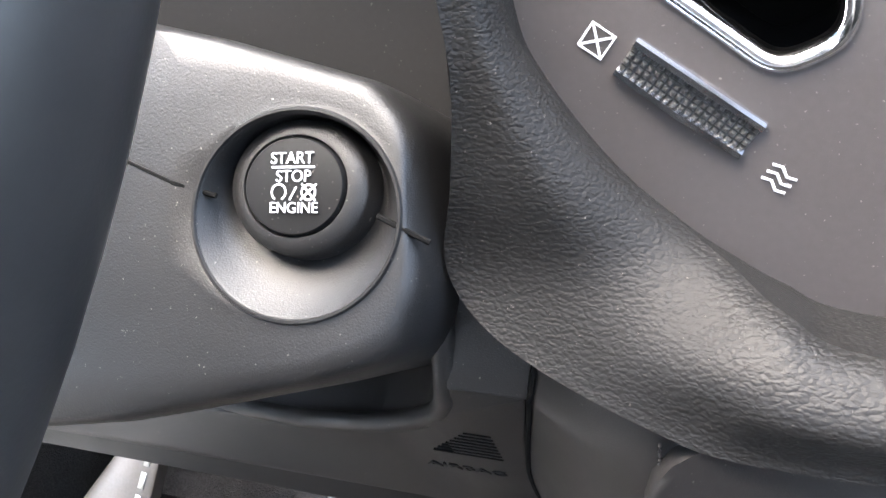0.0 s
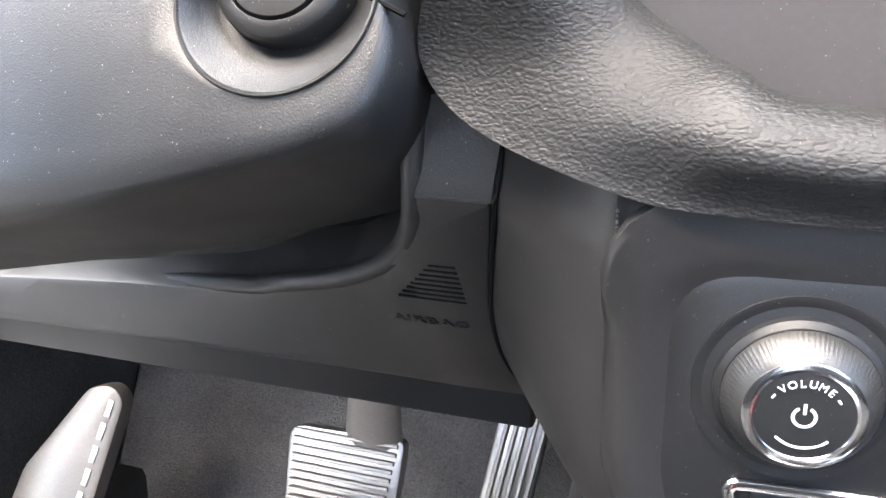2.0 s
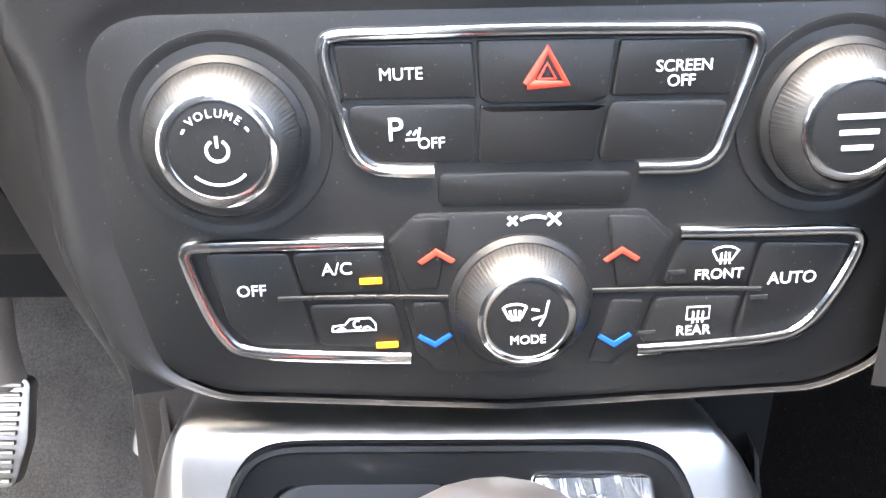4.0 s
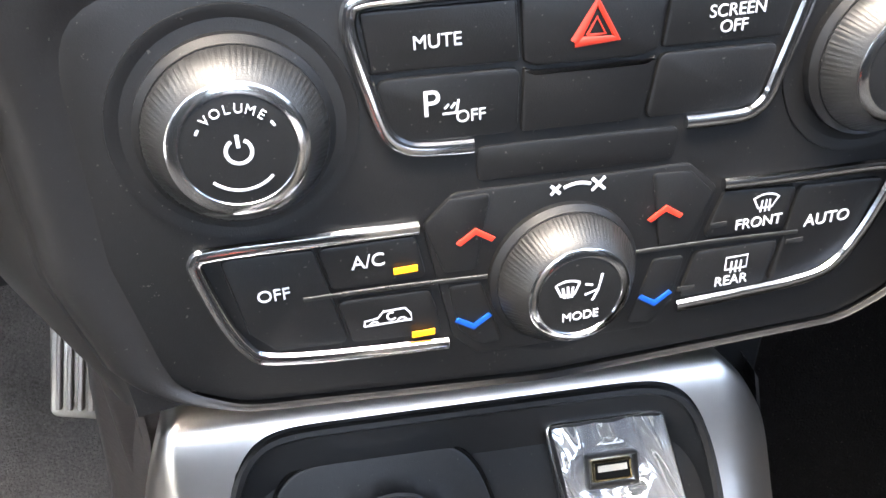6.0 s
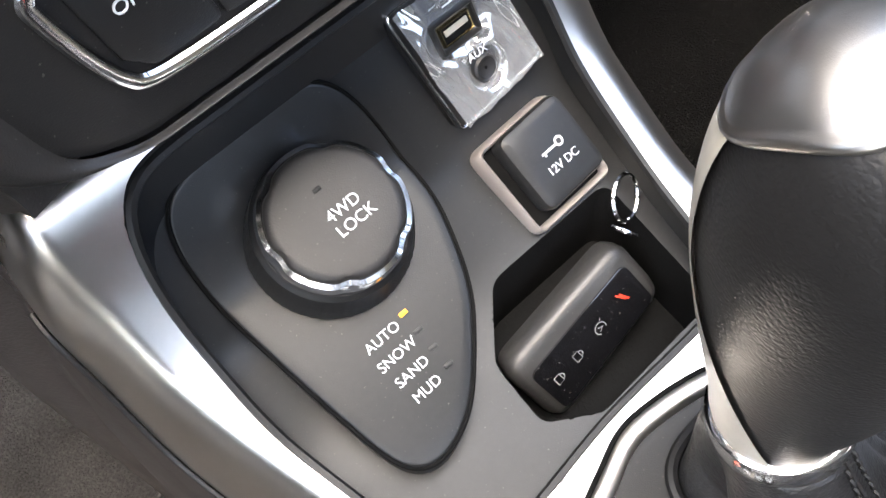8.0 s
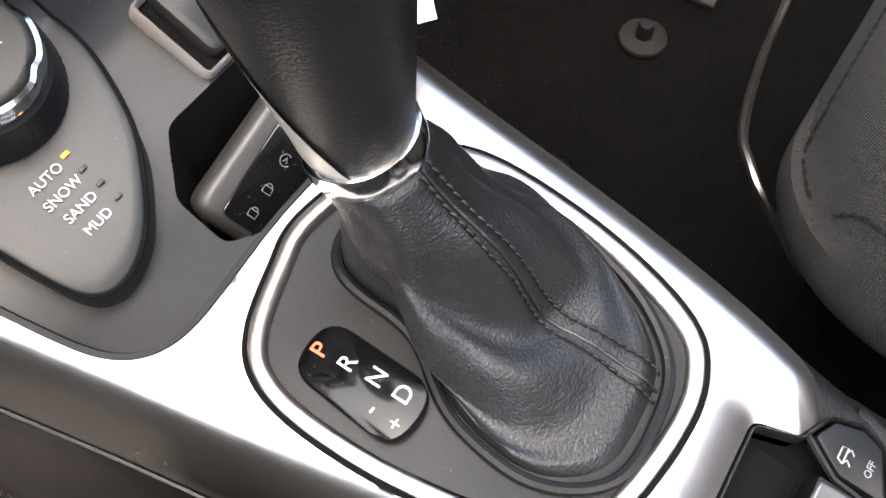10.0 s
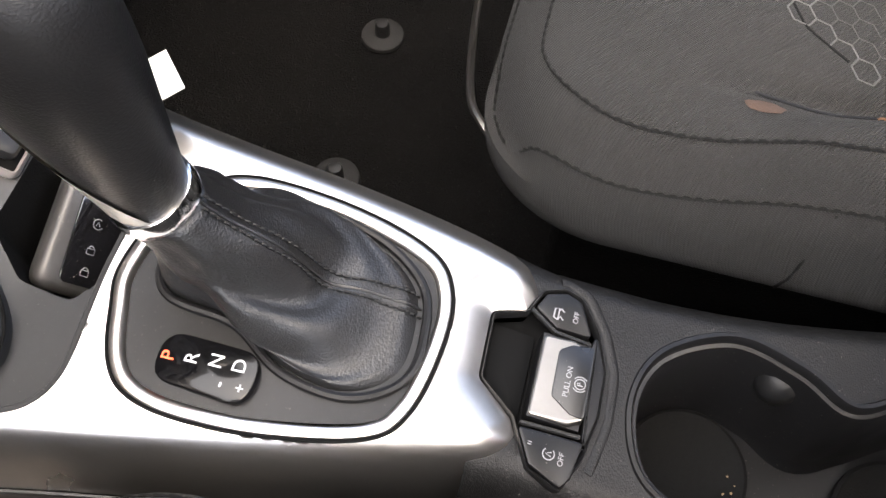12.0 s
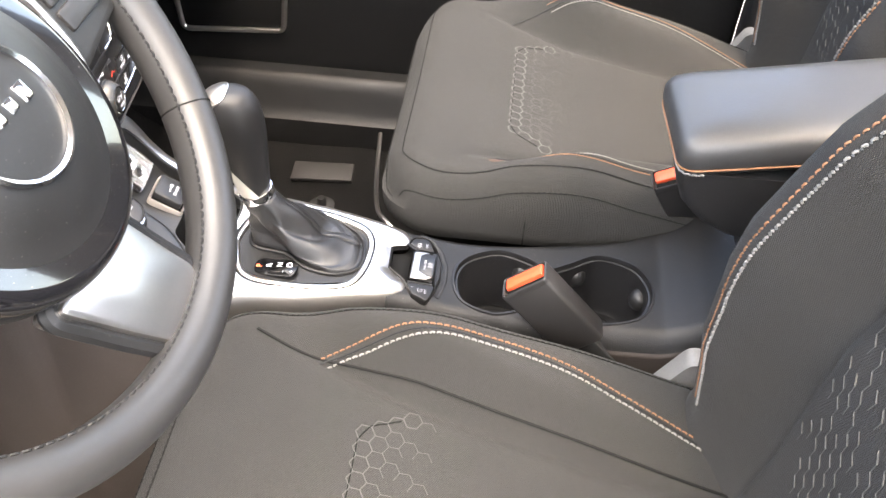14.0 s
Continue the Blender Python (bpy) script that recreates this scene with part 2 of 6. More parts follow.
def frame_ring(outer, width, z0, z1, m=Matrix(), bm=None):
    """A flat ring along a closed outline, rounded on top."""
    bm = bm or bmesh.new()
    outer = [Vector(p) for p in outer]
    h = z1 - z0
    prof = [(0, z0), (0, z0 + h * 0.6), (width * 0.2, z1 - h * 0.1), (width * 0.5, z1), (width * 0.8, z1 - h * 0.1), (width, z0 + h * 0.6), (width, z0)]
    rings = []
    for d, z in prof:
        rings.append([(p.x, p.y, z) for p in inset(outer, d)])
    return add_rings(bm, rings, m, cap0=False, cap1=False)


def box(x0, x1, y0, y1, z0, z1, bevel=0.003, m=Matrix(), bm=None):
    bm = bm or bmesh.new()
    b = min(bevel, (x1 - x0) / 2.2, (y1 - y0) / 2.2, (z1 - z0) / 2.2)
    rings = []
    for z, d in ((z0, b), (z0 + b * 0.3, b * 0.3), (z0 + b, 0), (z1 - b, 0), (z1 - b * 0.3, b * 0.3), (z1, b)):
        o = rounded([(x0 + d, y0 + d), (x1 - d, y0 + d), (x1 - d, y1 - d), (x0 + d, y1 - d)], b, 3)
        rings.append([(p.x, p.y, z) for p in o])
    return add_rings(bm, rings, m)


def lathe(profile, n=48, m=Matrix(), bm=None, ripple=None):
    bm = bm or bmesh.new()
    rings = []
    for r, z in profile:
        ring = []
        for i in range(n):
            a = 2 * math.pi * i / n
            rr = r if ripple is None else ripple(r, z, a)
            ring.append((rr * math.cos(a), rr * math.sin(a), z))
        rings.append(ring)
    return add_rings(bm, rings, m)


def smooth_path(pts, n=8, closed=False):
    """A Catmull-Rom curve through the points."""
    P = [Vector(p) for p in pts]
    k, res = len(P), []
    for i in range(k if closed else k - 1):
        if closed:
            a, b, c, d = P[i - 1], P[i], P[(i + 1) % k], P[(i + 2) % k]
        else:
            a, b, c, d = P[max(i - 1, 0)], P[i], P[i + 1], P[min(i + 2, k - 1)]
        for j in range(n):
            t = j / n
            res.append(0.5 * (2 * b + (c - a) * t + (2 * a - 5 * b + 4 * c - d) * t * t + (3 * b - a - 3 * c + d) * t ** 3))
    if not closed:
        res.append(P[-1].copy())
    return res


def tube(path, r, n=8, closed=False, m=Matrix(), bm=None, flat=1.0, up=(0, 0, 1)):
    """A tube along a path; r is a number or a function of the share of the way. flat: height of the section against its width."""
    bm = bm or bmesh.new()
    path = [Vector(p) for p in path]
    k = len(path)
    rings = []
    for i, p in enumerate(path):
        t = (path[(i + 1) % k] - path[i - 1]) if closed else (path[min(i + 1, k - 1)] - path[max(i - 1, 0)])
        t.normalize()
        side = t.cross(Vector(up))
        if side.length < 1e-4:
            side = t.cross(Vector((0, 1, 0.01)))
        side.normalize()
        top = side.cross(t)
        rr = r(i / max(1, k - 1)) if callable(r) else r
        rings.append([p + (side * math.cos(2 * math.pi * j / n) + top * math.sin(2 * math.pi * j / n) * flat) * rr for j in range(n)])
    if closed:
        rings.append(rings[0])
    return add_rings(bm, rings, m, cap0=not closed, cap1=not closed)


def sheet(fn, nu, nv, thick=0.0, away=(0, 0, -1), bm=None):
    """A surface fn(u, v) with u, v from 0 to 1, given thickness along away."""
    bm = bm or bmesh.new()
    top = [[bm.verts.new(fn(i / nu, j / nv)) for j in range(nv + 1)] for i in range(nu + 1)]
    for i in range(nu):
        for j in range(nv):
            bm.faces.new((top[i][j], top[i + 1][j], top[i + 1][j + 1], top[i][j + 1]))
    if thick:
        a = Vector(away).normalized() * thick
        low = [[bm.verts.new(v.co + a) for v in row] for row in top]
        for i in range(nu):
            for j in range(nv):
                bm.faces.new((low[i][j], low[i][j + 1], low[i + 1][j + 1], low[i + 1][j]))
        edge = [(i, 0) for i in range(nu)] + [(nu, j) for j in range(nv)] + [(i, nv) for i in range(nu, 0, -1)] + [(0, j) for j in range(nv, 0, -1)]
        for (a0, b0), (a1, b1) in zip(edge, edge[1:] + edge[:1]):
            bm.faces.new((top[a1][b1], top[a0][b0], low[a0][b0], low[a1][b1]))
    return bm


def stitches(path, step, length, width, bm=None, lift=0.0004, skew=0.0):
    """Short thread stitches along a path."""
    bm = bm or bmesh.new()
    P = [Vector(p) for p in path]
    acc, nxt = 0.0, 0.0
    for a, b in zip(P, P[1:]):
        d = b - a
        ln = d.length
        if ln < 1e-7:
            continue
        t = d / ln
        while nxt <= acc + ln:
            c = a + t * (nxt - acc)
            s = t.cross(Vector((0, 0, 1)))
            s = s.normalized() if s.length > 1e-3 else Vector((1, 0, 0))
            dirn = (t + s * skew).normalized()
            u = s.cross(t)
            e0, e1 = c - dirn * length / 2, c + dirn * length / 2
            tube([e0 - u * width * 0.2, e0 * 0.7 + e1 * 0.3 + u * width * 0.35, e0 * 0.3 + e1 * 0.7 + u * width * 0.35, e1 - u * width * 0.2], width / 2, 5, bm=bm)
            nxt += step
        acc += ln
    return bm


def lettering(body, size, m, mat, parent, name="lettering", align="CENTER", depth=0.00015):
    cu = bpy.data.curves.new(name, "FONT")
    cu.body, cu.size, cu.align_x, cu.align_y, cu.extrude = body, size, align, "CENTER", depth
    tmp = bpy.data.objects.new(name, cu)
    scene.collection.objects.link(tmp)
    bpy.context.view_layer.update()
    me = bpy.data.meshes.new_from_object(tmp.evaluated_get(bpy.context.evaluated_depsgraph_get()))
    bpy.data.objects.remove(tmp)
    me.transform(m)
    me.materials.clear()
    me.materials.append(mat)
    ob = new(name, me)
    return under(ob, parent) if parent else ob


def lerp_table(table, x):
    """Smooth value from a sorted table of (place, value)."""
    if x <= table[0][0]:
        return table[0][1]
    for (a, va), (b, vb) in zip(table, table[1:]):
        if x <= b:
            t = (x - a) / (b - a)
            return va + (vb - va) * t
    return table[-1][1]


def smoothstep(a, b, x):
    t = max(0.0, min(1.0, (x - a) / (b - a)))
    return t * t * (3 - 2 * t)


def add(name, bm, mat, parent, label="", smooth=40):
    """A part whose mesh is built in world places."""
    return under(part(name, bm, mat, None, label, smooth), parent)


# ---- the shell of the car ----
ground = part("ground", box(-60, 60, -60, 60, -0.5, -0.4, 0.01), GROUND)
tagged(ground, "grey asphalt under the car", "ground", kind="structure")


def floor_z(x, y):
    rise = smoothstep(0.42, 0.85, y) * 0.42
    return rise + 0.004 * noise.noise((x * 9, y * 9, 0))


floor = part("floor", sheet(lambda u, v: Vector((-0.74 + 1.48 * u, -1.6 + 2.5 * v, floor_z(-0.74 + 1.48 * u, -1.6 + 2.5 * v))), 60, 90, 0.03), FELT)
tagged(floor, "black carpeted car floor rising towards the pedals", "floor", kind="structure")

# roof, ends and pillars; the windscreen, the side windows and the open driver's doorway let the daylight in
# the roof is unseen; its edge and added opening are placed to shape the light
roof_rings = []
for x_, y0_, y1_, z_ in ((0.60, -1.6, -0.12, 1.205), (0.60, -1.6, -0.12, 1.245), (0.42, -1.32, -0.58, 1.26), (0.42, -1.32, -0.58, 1.215), (0.60, -1.6, -0.12, 1.205)):
    roof_rings.append([(-x_, y0_, z_), (x_, y0_, z_), (x_, y1_, z_), (-x_, y1_, z_)])
part_roof = part("ceiling", add_rings(bmesh.new(), roof_rings, cap0=False, cap1=False), HEADLINER)
tagged(part_roof, "unseen pale headliner with an opening added to light the seats", "ceiling", kind="structure")
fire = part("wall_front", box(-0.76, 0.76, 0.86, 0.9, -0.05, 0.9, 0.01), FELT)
tagged(fire, "black felt bulkhead ahead of the footwells", "wall", kind="structure")
back = part("wall_rear", box(-0.76, 0.76, -1.66, -1.6, -0.05, 0.85, 0.01), PLASTIC)
tagged(back, "dark rear wall of the cabin below the rear window", "wall", kind="structure")
for side, nm in ((-1, "left"), (1, "right")):
    pil = part("pillar_" + nm, tube(smooth_path([(side * 0.74, 0.75, 0.9), (side * 0.68, 0.30, 1.08), (side * 0.60, -0.12, 1.23)]), 0.035, 8), PLASTIC)
    tagged(pil, "dark sloping windscreen pillar", "pillar", kind="structure")
    bp = part("post_" + nm, box(side * 0.72 - 0.03, side * 0.72 + 0.03, -0.72, -0.6, 0, 1.22, 0.01), PLASTIC)
    tagged(bp, "dark door post behind the front seats", "pillar", kind="structure")
    sl = part("sill_" + nm, sheet(lambda u, v: Vector((side * (0.655 + 0.075 * u), -0.6 + 1.35 * v, 0.055 + 0.075 * smoothstep(0, 0.6, u))), 10, 30, 0.06), DECK)
    tagged(sl, "grey plastic door sill trim", "sill", kind="structure")
    front, top = -0.72, 0.82
    rw = part("side_wall_" + nm, box(side * 0.76 - 0.03, side * 0.76 + 0.03, -1.6, front, -0.02, top, 0.01), PLASTIC)
    tagged(rw, "dark rear side wall of the cabin", "wall", kind="structure")
kick = part("kick_panel", box(-0.775, -0.735, 0.30, 0.86, -0.02, 0.88, 0.01), FELT_GREY)
tagged(kick, "dark carpeted side wall of the driver's footwell", "wall", kind="structure")


# ---- control panel ----
def panel_uv(x, z):
    """From the upright plane at y = 0.167 to the slightly turned face of the panel."""
    s = 0.22425 / (0.216 - 0.09 * (x + 0.015) - 0.08 * (z - 0.675))
    p = PANEL_I @ Vector((-0.015 + s * (x + 0.015), -0.049 + 0.216 * s, 0.675 + s * (z - 0.675)))
    return p.x, p.y


PANEL_M = axes((0, 0.169, 0.58), (0.09, -1, 0.08), (0, 0, 1))
PANEL_I = PANEL_M.inverted()
PU = lambda *pts: [panel_uv(*p) for p in pts]
panel = thing("control_panel", (0, 0.167, 0.58), "black climate and audio control panel with chrome trims", "control panel")
face_out = rounded(PU((-0.109, 0.640), (-0.111, 0.575), (-0.104, 0.535), (-0.085, 0.526), (0.0, 0.522), (0.088, 0.528), (0.106, 0.538), (0.112, 0.575), (0.110, 0.640)), [0.022, 0.03, 0.02, 0.03, 0.05, 0.03, 0.02, 0.03, 0.022], 8)
add("face", prism(face_out, -0.06, 0.0, PANEL_M, 0.005), PLASTIC_FINE, panel)

TOP_, LEFT_, RIGHT_ = max(p.y for p in face_out), min(p.x for p in face_out if p.y > 0.03), max(p.x for p in face_out if p.y > 0.03)


def corner_push(p, d):
    """Squares the upper corners of the surround."""
    for cx_ in (LEFT_ + 0.024, RIGHT_ - 0.024):
        v = p - Vector((cx_, TOP_ - 0.024))
        if v.y > 0 and v.x * cx_ > 0 and d < 0:
            s = math.sin(2 * math.atan2(v.y, abs(v.x))) ** 2
            return v.normalized() * (-d) * 0.22 * s * (-d / 0.014)
    return Vector((0, 0))


# soft surround that rolls back from the edge of the face
bm = bmesh.new()
sur = []
for d, z in ((0.0035, -0.0012), (0.0015, -0.0009), (0.0, -0.0003), (-0.0020, 0.0005), (-0.0045, 0.0008), (-0.0075, 0.0002), (-0.0100, -0.0016), (-0.0122, -0.0044), (-0.0138, -0.0078), (-0.0146, -0.030)):
    ring = []
    for p, w in zip(face_out, inset(face_out, d)):
        q = corner_push(p, d) + p.lerp(w, (0.06 + 0.94 * smoothstep(-0.050, -0.022, p.y)) * (1 + 0.35 * smoothstep(0.035, 0.06, p.y)))
        k = smoothstep(0.034, 0.054, p.y) * (-0.0139 < d < -0.003)
        ring.append((q.x, q.y, max(z, -0.0078 - 0.05 * smoothstep(0.036, 0.058, p.y)) * (1 - k) + 0.0004 * k))
    sur.append(ring)
add("surround", add_rings(bm, sur, PANEL_M, cap0=False, cap1=False), PLASTIC_SOFT, panel, "soft grey surround", 80)


def knob(name, at, r_base, r_cap, h, label):
    """A knob whose cap stands at the place given."""
    u, v, _ = PANEL_I @ Vector(at)
    m = PANEL_M @ pose(u, v, 0)
    k = add(name, lathe([(r_base * 1.0, 0), (r_base * 1.0, 0.0025), (r_base * 0.93, 0.004), (r_base * 0.93, 0.0045)], 64, m), PLASTIC_FINE, panel, label)
    add("dish", lathe([(r_base * 1.28, -0.001), (r_base * 1.26, 0.0005), (r_base * 1.2, 0.0006), (r_base * 1.05, -0.0006), (r_base * 0.9, -0.0006)], 64, m), PLASTIC_FINE, k)
    add("grip", lathe([(r_base * 0.94, 0.002), (r_base * 0.90, h * 0.45), (r_cap * 1.14, h * 0.88), (r_cap * 1.04, h * 0.96), (r_cap * 0.9, h * 0.96)], 288, m,
                      ripple=lambda r, zz, a: r * (1 + 0.011 * (math.sin(a * 96) > 0) * (0.003 < zz < h * 0.88))), GRIP, k, smooth=25)
    add("chrome_ring", lathe([(r_cap * 1.06, h * 0.9), (r_cap * 1.06, h * 0.97), (r_cap * 1.0, h), (r_cap * 0.88, h * 1.01), (r_cap * 0.86, h * 0.98)], 64, m), CHROME, k, "chrome ring")
    add("cap", lathe([(r_cap * 0.86, h * 0.9), (r_cap * 0.86, h * 0.985), (r_cap * 0.8, h * 1.0), (r_cap * 0.5, h * 1.005), (0.0002, h * 1.01)], 48, m), PLASTIC_FINE, k)
    return k, m @ Matrix.Translation((0, 0, h * 1.012 + 0.0002))


def arc_bar(r, a0, a1, w, m, mat, parent, name="mark", n=14):
    bm = bmesh.new()
    pts = [Vector((r * math.cos(a0 + (a1 - a0) * i / n), r * math.sin(a0 + (a1 - a0) * i / n), 0)) for i in range(n + 1)]
    tube(pts, w / 2, 6, m=m, bm=bm, flat=0.3)
    return add(name, bm, mat, parent)


def bars(segs, w, m, mat, parent, name="symbol"):
    """A drawn symbol of thin raised lines; each seg is a list of points."""
    bm = bmesh.new()
    for s in segs:
        tube([(p[0], p[1], 0) for p in s], w / 2, 6, m=m, bm=bm, flat=0.3)
    return add(name, bm, mat, parent)


def circle_pts(cx, cy, r, a0=0, a1=360, n=20):
    return [(cx + r * math.cos(radians(a0 + (a1 - a0) * i / n)), cy + r * math.sin(radians(a0 + (a1 - a0) * i / n))) for i in range(n + 1)]


vol, vm = knob("volume_knob", (-0.0720, 0.1560, 0.6080), 0.0210, 0.0136, 0.0125, "round ribbed volume knob with chrome ring")
for i, ch in enumerate("VOLUME"):
    a = radians(90 + (2.5 - i) * 15)
    lettering(ch, 0.0028, vm @ pose(0.0090 * math.cos(a), 0.0090 * math.sin(a), 0, 0, 0, math.degrees(a) - 90), PRINT, vol)
arc_bar(0.0090, radians(142), radians(150), 0.0006, vm, PRINT, vol)
arc_bar(0.0090, radians(30), radians(38), 0.0006, vm, PRINT, vol)
arc_bar(0.0085, radians(225), radians(315), 0.0007, vm, PRINT, vol)
bars([circle_pts(0, 0, 0.0026, 120, 420), [(0, 0.0008), (0, 0.0036)]], 0.0008, vm, PRINT, vol)

mode, mm = knob("mode_knob", (0.0028, 0.1580, 0.5590), 0.0199, 0.0125, 0.0135, "round ribbed fan knob with chrome ring")
lettering("MODE", 0.0034, mm @ pose(0, -0.0055, 0), PRINT, mode)
bars([circle_pts(-0.0035, -0.001, 0.0062, 60, 120, 8) + [(-0.0052, 0.0012), (-0.0018, 0.0012), (-0.0004, 0.0044)],
      [(-0.0048, 0.0034), (-0.0042, 0.0004)], [(-0.0035, 0.0036), (-0.0033, 0.0004)], [(-0.0022, 0.0034), (-0.0024, 0.0004)],
      [(0.0054, 0.0058), (0.0045, 0.0015), (0.001, 0.0005)], [(0.0045, 0.0015), (0.003, -0.0015)], [(0.001, 0.0035), (0.003, 0.003)]], 0.0007, mm, PRINT, mode)
tune, tm_ = knob("tune_knob", (0.0850, 0.1660, 0.6070), 0.0210, 0.0136, 0.0125, "round ribbed tuning knob with chrome ring")
for k_, w_ in ((0.003, 0.012), (-0.001, 0.010), (-0.005, 0.008)):
    bars([[(-w_ / 2, k_), (w_ / 2, k_)]], 0.0014, tm_, PRINT, tune, "print_bar")


def button(pts, r=0.0015, h=0.0012, name="button", gap=0.0004, label=""):
    o = inset(rounded(PU(*pts), r, 4), gap)
    return add(name, prism(o, -0.002, h, PANEL_M, 0.0007), PLASTIC_FINE, panel, label)


def chrome_path(pts, w=0.0036, name="chrome_trim", closed=False, sub=6, mat=None):
    P = smooth_path([(*panel_uv(*p), 0.0012) for p in pts], sub, closed)
    return add(name, tube(P, w / 2, 8, closed, PANEL_M, flat=0.7), mat or CHROME, panel, "" if mat else "polished chrome strip")


# upper bank of six keys
button([(-0.0435, 0.6155), (-0.0095, 0.6155), (-0.0105, 0.6300), (-0.0450, 0.6300)])
button([(-0.0095, 0.6155), (-0.0065, 0.6140), (0.0185, 0.6140), (0.0225, 0.6155), (0.0240, 0.6305), (-0.0105, 0.6305)], name="hazard_button", label="hazard key with a red triangle")
button([(0.0225, 0.6155), (0.0525, 0.6155), (0.0550, 0.6300), (0.0240, 0.6300)])
button([(-0.0400, 0.5990), (-0.0100, 0.5985), (-0.0095, 0.6150), (-0.0430, 0.6150)], 0.003)
button([(-0.0100, 0.5985), (0.0200, 0.5985), (0.0225, 0.6150), (0.0190, 0.6135), (-0.0065, 0.6135), (-0.0095, 0.6150)])
button([(0.0200, 0.5985), (0.0490, 0.5990), (0.0525, 0.6150), (0.0225, 0.6150)], 0.003)
chrome_path([(-0.0210, 0.5968), (-0.0300, 0.5970), (-0.0365, 0.5980), (-0.0410, 0.6020), (-0.0440, 0.6120), (-0.0468, 0.6240), (-0.0468, 0.6295), (-0.0440, 0.6318), (-0.0300, 0.6322),
             (0.0050, 0.6326), (0.0400, 0.6322), (0.0530, 0.6318), (0.0570, 0.6295), (0.0570, 0.6240), (0.0530, 0.6080), (0.0510, 0.6010), (0.0470, 0.5975), (0.0400, 0.5968), (0.0310, 0.5968)])
button([(-0.0205, 0.5865), (0.0295, 0.5865), (0.0305, 0.5965), (-0.0205, 0.5965)], 0.003, 0.0006, "blank_cover")
# centre plate round the fan knob
button([(-0.0345, 0.5772), (-0.0260, 0.5852), (0.0340, 0.5860), (0.0430, 0.5780), (0.0345, 0.5440), (0.0280, 0.5352), (-0.0210, 0.5340), (-0.0280, 0.5420)], 0.004, 0.0008, "centre_plate")
for xs in (-1, 1):
    button([(0.0036 + xs * (0.0240), 0.5620), (0.0036 + xs * 0.0330, 0.5620), (0.0036 + xs * 0.0380, 0.5770), (0.0036 + xs * 0.0310, 0.5840), (0.0036 + xs * 0.0200, 0.5845)], 0.002, 0.0014, "temperature_button")
    button([(0.0036 + xs * (0.0230), 0.5590), (0.0036 + xs * 0.0325, 0.5590), (0.0036 + xs * 0.0300, 0.5440), (0.0036 + xs * 0.0240, 0.5375), (0.0036 + xs * 0.0170, 0.5380)], 0.002, 0.0014, "temperature_button")
# lower left and right banks
LB = [[(-0.0840, 0.5745), (-0.0605, 0.5745), (-0.0545, 0.5440), (-0.0740, 0.5445), (-0.0800, 0.5510)],
      [(-0.0605, 0.5745), (-0.0355, 0.5750), (-0.0330, 0.5615), (-0.0580, 0.5610)],
      [(-0.0575, 0.5585), (-0.0325, 0.5585), (-0.0295, 0.5430), (-0.0545, 0.5440)]]
RB = [[(0.0900, 0.5755), (0.0650, 0.5760), (0.0610, 0.5450), (0.0750, 0.5475), (0.0830, 0.5530)],
      [(0.0440, 0.5770), (0.0650, 0.5760), (0.0635, 0.5630), (0.0395, 0.5625)],
      [(0.0385, 0.5595), (0.0630, 0.5600), (0.0605, 0.5455), (0.0350, 0.5440)]]
for b_ in LB + RB:
    button(b_, 0.0025)
chrome_path([(-0.0350, 0.5768), (-0.0600, 0.5766), (-0.0840, 0.5762), (-0.0885, 0.5745), (-0.0885, 0.5700), (-0.0850, 0.5560), (-0.0810, 0.5470), (-0.0760, 0.5430), (-0.0600, 0.5412), (-0.0290, 0.5400)])
chrome_path([(0.0435, 0.5785), (0.0650, 0.5785), (0.0850, 0.5788), (0.0905, 0.5775), (0.0910, 0.5720), (0.0860, 0.5580), (0.0800, 0.5490), (0.0720, 0.5455), (0.0550, 0.5435), (0.0350, 0.5420)])
for x0, x1, z_ in ((-0.0650, -0.0180, 0.5600), (0.0210, 0.0670, 0.5615)):
    chrome_path([(x0, z_), ((x0 + x1) / 2, z_ + 0.0003), (x1, z_)], 0.0013, "divider_strip", mat=GRIP)

PT = lambda x, z, h=0.0015, rot=0: PANEL_M @ pose(*panel_uv(x, z), h, 0, 0, rot)
for body, x, z, s in (("MUTE", -0.0285, 0.6222, 0.0034), ("SCREEN", 0.0400, 0.6232, 0.0033), ("OFF", 0.0395, 0.6195, 0.0033), ("OFF", -0.0720, 0.5625, 0.0036), ("A/C", -0.0480, 0.5690, 0.0040),
                      ("FRONT", 0.0550, 0.5662, 0.0034), ("REAR", 0.0500, 0.5485, 0.0034), ("AUTO", 0.0748, 0.5648, 0.0040), ("P", -0.0305, 0.6080, 0.0068), ("OFF", -0.0215, 0.6045, 0.0032)):
    lettering(body, s * 1.25, PT(x, z), PRINT, panel)
bars([[(-0.002, -0.0012), (0.0022, -0.0012)], [(-0.0015, 0.0), (-0.0005, 0.001)], [(0, 0), (0.001, 0.0012)], [(0.0012, -0.001), (0.0018, 0.0018)]], 0.0006, PT(-0.0260, 0.6068), PRINT, panel)
bars([[(-0.0050, -0.0040), (0.0050, -0.0040), (0, 0.0046), (-0.0050, -0.0040)]], 0.0024, PT(0.0070, 0.6232), RED, panel, "hazard_triangle")
bars([[(-0.0022, -0.0027), (0.0022, -0.0027), (0, 0.0012), (-0.0022, -0.0027)]], 0.0007, PT(0.0070, 0.6232), RED, panel, "hazard_triangle")
